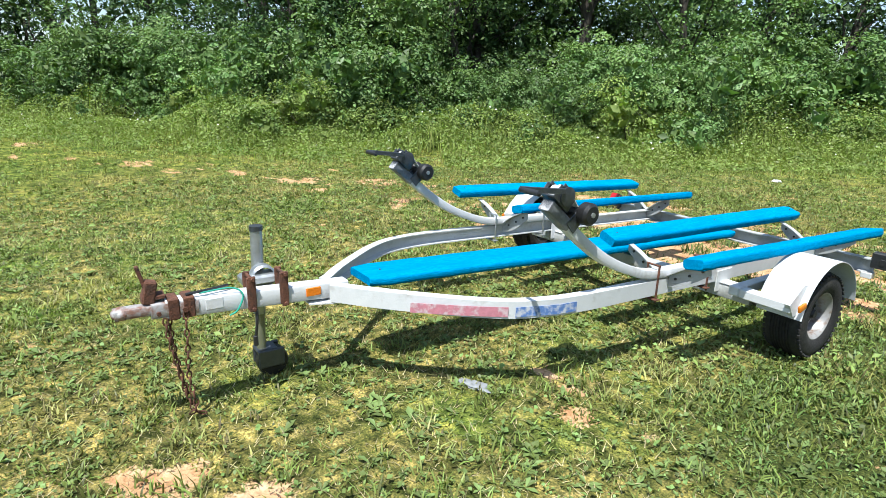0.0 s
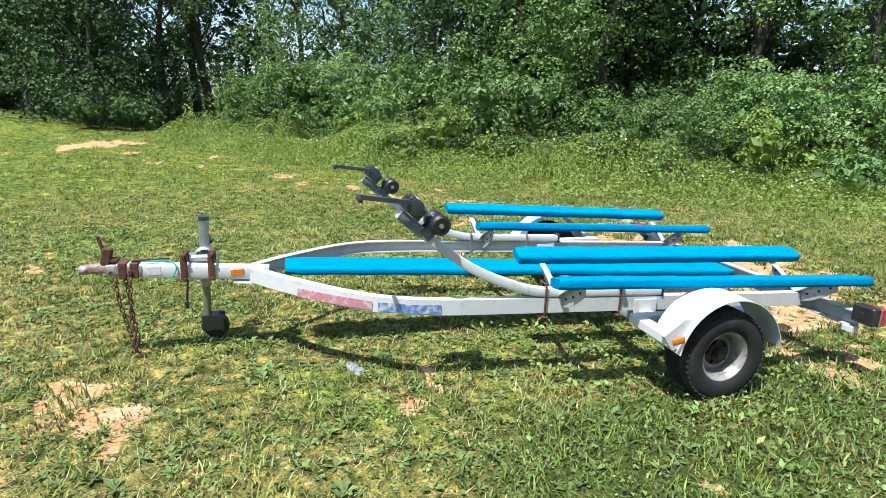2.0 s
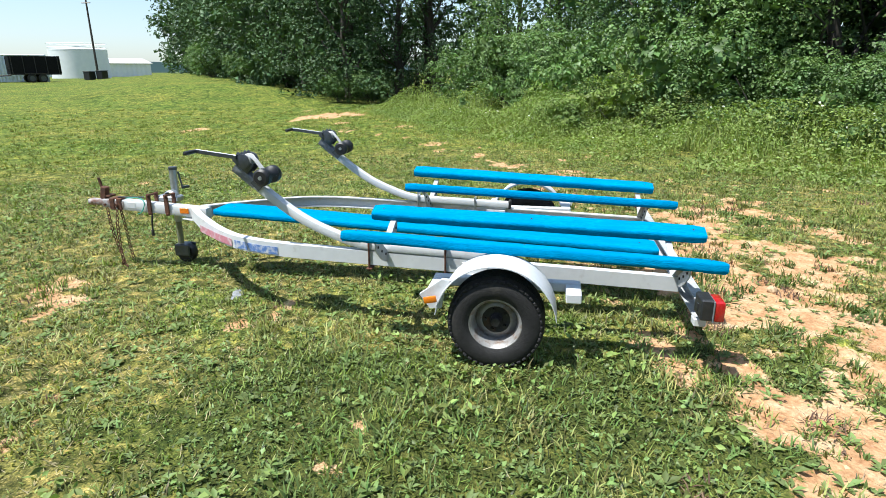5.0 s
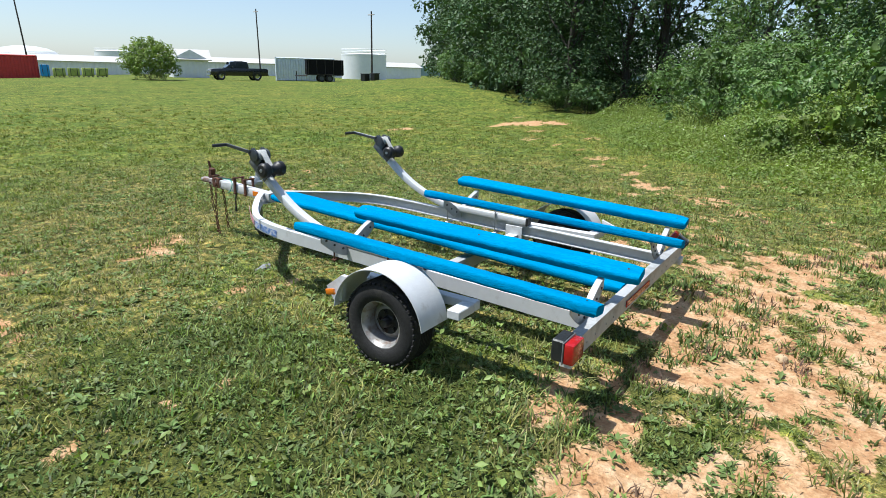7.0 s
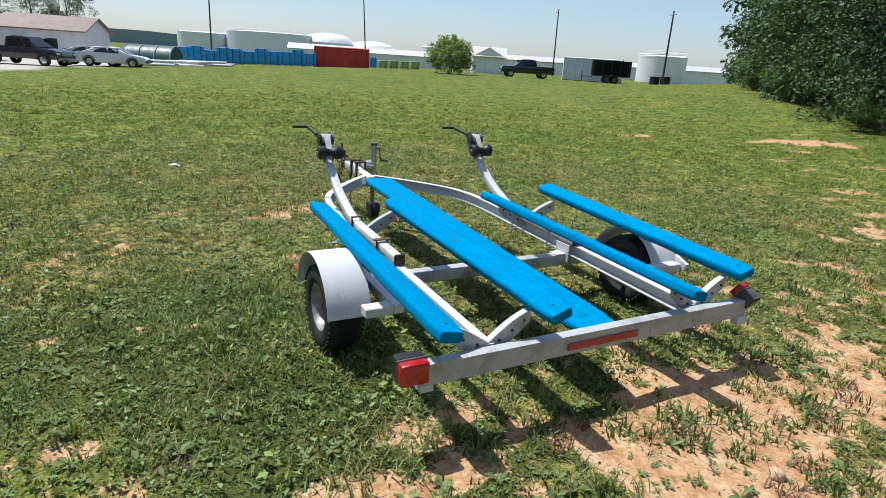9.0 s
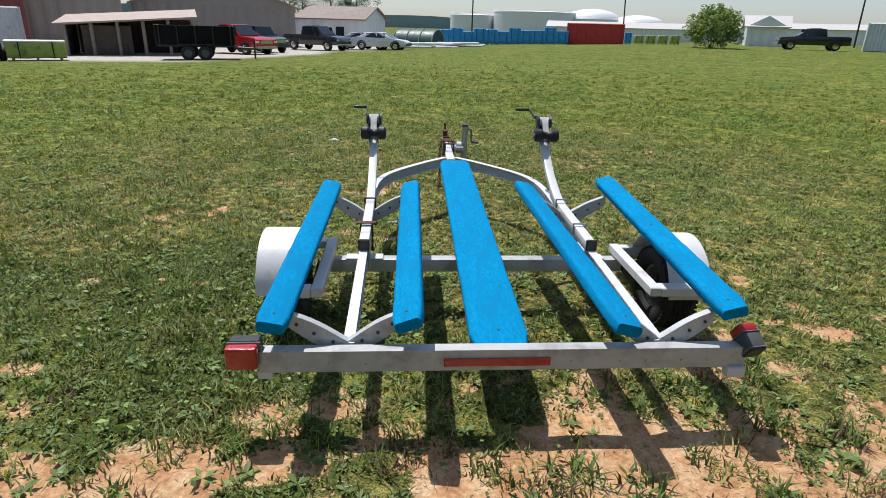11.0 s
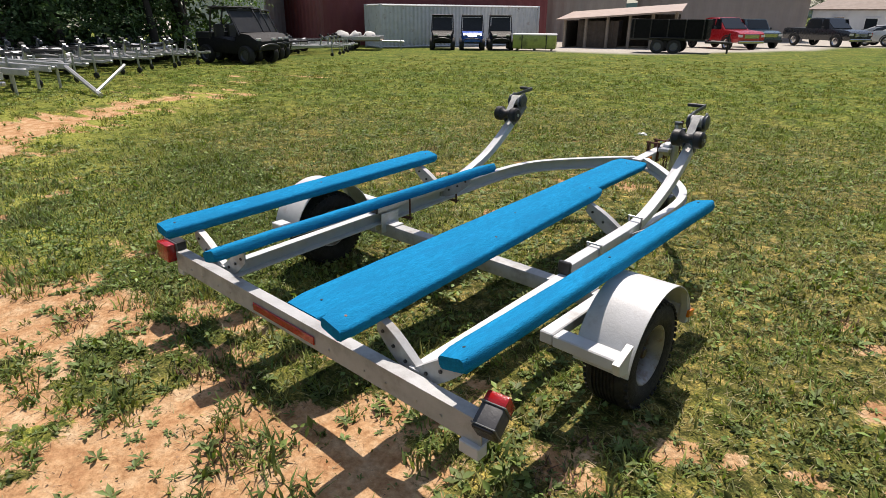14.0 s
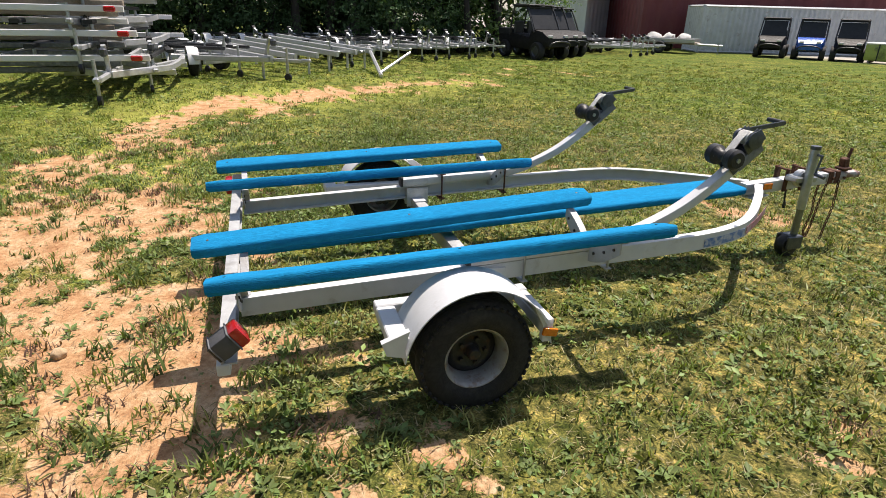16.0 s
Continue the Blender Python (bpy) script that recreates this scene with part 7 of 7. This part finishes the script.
base_trailer.matrix_basis = pose(spots[0][0], spots[0][1], ground_z(*spots[0][:2]), 0, 0, spots[0][2])
for x, y, turn in spots[1:]:
    copy_thing(base_trailer, pose(x, y, ground_z(x, y), 0, 0, turn))
# A stack of bare wide trailers, every second one with the tail outward.
copy_thing(base_trailer, pose(-8.6, -1.45, ground_z(-8.6, -1.45), 0, 0, -80))
bare_trailer = stored_trailer(4.7, 2.0, "bare aluminium trailer lying in a tall stack", "stacked trailers", False)
z = ground_z(-9, -2.5)
bare_trailer.matrix_basis = pose(-7.1, -2.05, z, 0, 0, -88)
for k, up in enumerate((0.24, 0.42, 0.62, 0.80, 1.0, 1.22, 1.42, 1.64)):
    if k % 2 == 0:
        copy_thing(bare_trailer, pose(-12.95 - 0.06 * k, -2.95 - 0.03 * k, z + up, 0, 0, 93 - k * 0.6))
    else:
        copy_thing(bare_trailer, pose(-7.7 - 0.14 * k, -2.5 + 0.1 * (k % 3), z + up, 0, 0, -89 + k * 0.8))
# Grey beams laid across the stack, and long bare rails beside it.
random.seed(91)
for k in range(9):
    zz = 0.42 + 0.135 * k
    bm = bmesh.new()
    sweep(bm, [(-8.60 - random.uniform(0, 0.35), -4.9 + random.uniform(-0.3, 0.3), zz), (-8.65 - random.uniform(0, 0.3), -2.05 + random.uniform(-0.35, 0.3), zz + random.uniform(-0.04, 0.05))], round_rect(0.12, 0.09, 0.01, 1))
    tagged(part("metal_bar", bm, random.choice((aluminium, white_far, wood_board, post_shade_and_bar_grey))), "grey metal bar laid in the trailer stack", "bar", "stacked bars")
for k in range(6):
    bm = bmesh.new()
    x0, y0 = -13.6 - 0.5 * k, -1.3 + 0.45 * k
    z0 = ground_z(x0, y0)
    sweep(bm, [(x0, y0, z0 + 0.62 + 0.02 * k), (x0 + 2.6, y0 + 1.9 + 0.1 * k, z0 + 0.46)], round_rect(0.09, 0.13, 0.01, 1))
    rod(bm, (x0 + 0.3, y0 + 0.22, z0 - 0.02), (x0 + 0.3, y0 + 0.22, z0 + 0.62), 0.03, seg=6)
    rod(bm, (x0 + 2.3, y0 + 1.7 + 0.1 * k, z0 - 0.02), (x0 + 2.3, y0 + 1.7 + 0.1 * k, z0 + 0.46), 0.03, seg=6)
    tagged(part("bare_rail", bm, aluminium), "long bare aluminium rail propped on the grass", "rail", "bare rails")
# Loose frame rail resting on the grass.
bm = bmesh.new()
rod(bm, (-11.2, 3.1, 0.05 + ground_z(-11.2, 3.1)), (-14.0, 3.3, 0.52), 0.05, seg=6)
rod(bm, (-11.4, 3.1, 0.10 + ground_z(-11.2, 3.1)), (-12.4, 4.1, 0.50), 0.035, seg=6)
tagged(part("loose_rail", bm, aluminium), "loose aluminium trailer rail leaning to the grass", "rail")
# Flat work trailer with pale sacks before the red barn.
def flat_trailer(x, y, turn):
    ob = thing("flat_trailer", "grey flat work trailer parked before the barn", "trailer", "work trailers")
    bm = bmesh.new()
    box(bm, (0, 0, 0.55), (1.6, 3.2, 0.08), None, 0.01)
    part("deck", bm, wood_board, ob)
    for s in (-1, 1):
        bm = bmesh.new()
        box(bm, (s * 0.82, 0, 0.68), (0.05, 3.2, 0.20), None, 0.01)
        part("side_rail", bm, galvanised, ob)
        disc_wheel(ob, s * 0.95, -0.2, 0.32, 0.2, s, winch_steel)
    bm = bmesh.new()
    rod(bm, (0, 1.6, 0.5), (0, 2.9, 0.48), 0.05, seg=6)
    rod(bm, (0, 2.7, 0.0), (0, 2.7, 0.6), 0.03, seg=6)
    part("drawbar", bm, galvanised, ob)
    ob.matrix_basis = pose(x, y, ground_z(x, y), 0, 0, turn)
    return ob


flat_trailer(-26.6, 22.6, -50)
for k in range(3):
    bm = bmesh.new()
    bmesh.ops.create_icosphere(bm, subdivisions=2, radius=0.36)
    for v in bm.verts:
        v.co = Vector((v.co.x * 1.1, v.co.y, v.co.z * 0.75)) + v.normal * 0.16 * noise.noise(v.co * 3 + Vector((k, 0, 0)))
        v.co += Vector((-27.2 + 0.6 * k, 22.1 + 0.5 * k, ground_z(-26.6, 22.6) + 0.80))
    tagged(part("sack", bm, webbing), "pale sack lying on a flat trailer", "sack", "sacks")


# Small things lying on the lawn.
def lump(x, y, sx, sy, sz, turn, mat, name, label, category, rough=0.3, seed=0):
    bm = bmesh.new()
    bmesh.ops.create_icosphere(bm, subdivisions=3, radius=1)
    m = pose(x, y, ground_z(x, y) + sz * 0.5, 0, 0, turn)
    for v in bm.verts:
        w = 1 + rough * noise.noise(v.co * 1.6 + Vector((seed, 0, 0))) + rough * 0.5 * noise.noise(v.co * 4 + Vector((0, seed, 0)))
        v.co = m @ Vector((v.co.x * sx * w, v.co.y * sy * w, v.co.z * sz * w))
    return tagged(part(name, bm, mat, None, "", 50), label, category)


lump(-0.52, 2.91, 0.10, 0.036, 0.012, 20, material("grey_cloth", (0.24, 0.25, 0.26), 0.9, 0, 0.3, 25, 0.4, 60), "rag", "crumpled grey rag lying in the grass", "rag", 0.7, 3)
lump(0.27, -0.80, 0.034, 0.034, 0.03, 20, material("pale_earth_stone", (0.52, 0.37, 0.22), 0.9, 0, 0.25, 40, 0.4, 90), "stone", "small round earth coloured stone on the bare ground", "stone", 0.25, 8)
lump(16.55, 4.86, 0.20, 0.12, 0.06, 10, white_far, "stone", "pale flat stone by the tall weeds", "stone", 0.5, 5)
lump(2.22, -5.23, 0.07, 0.05, 0.02, 40, white_far, "paper_scrap", "white scrap of paper in the grass", "litter", 0.7, 6)
lump(-1.55, 7.0, 0.06, 0.04, 0.025, 15, white_far, "paper_scrap", "white scrap of litter in the grass", "litter", 0.6, 7)
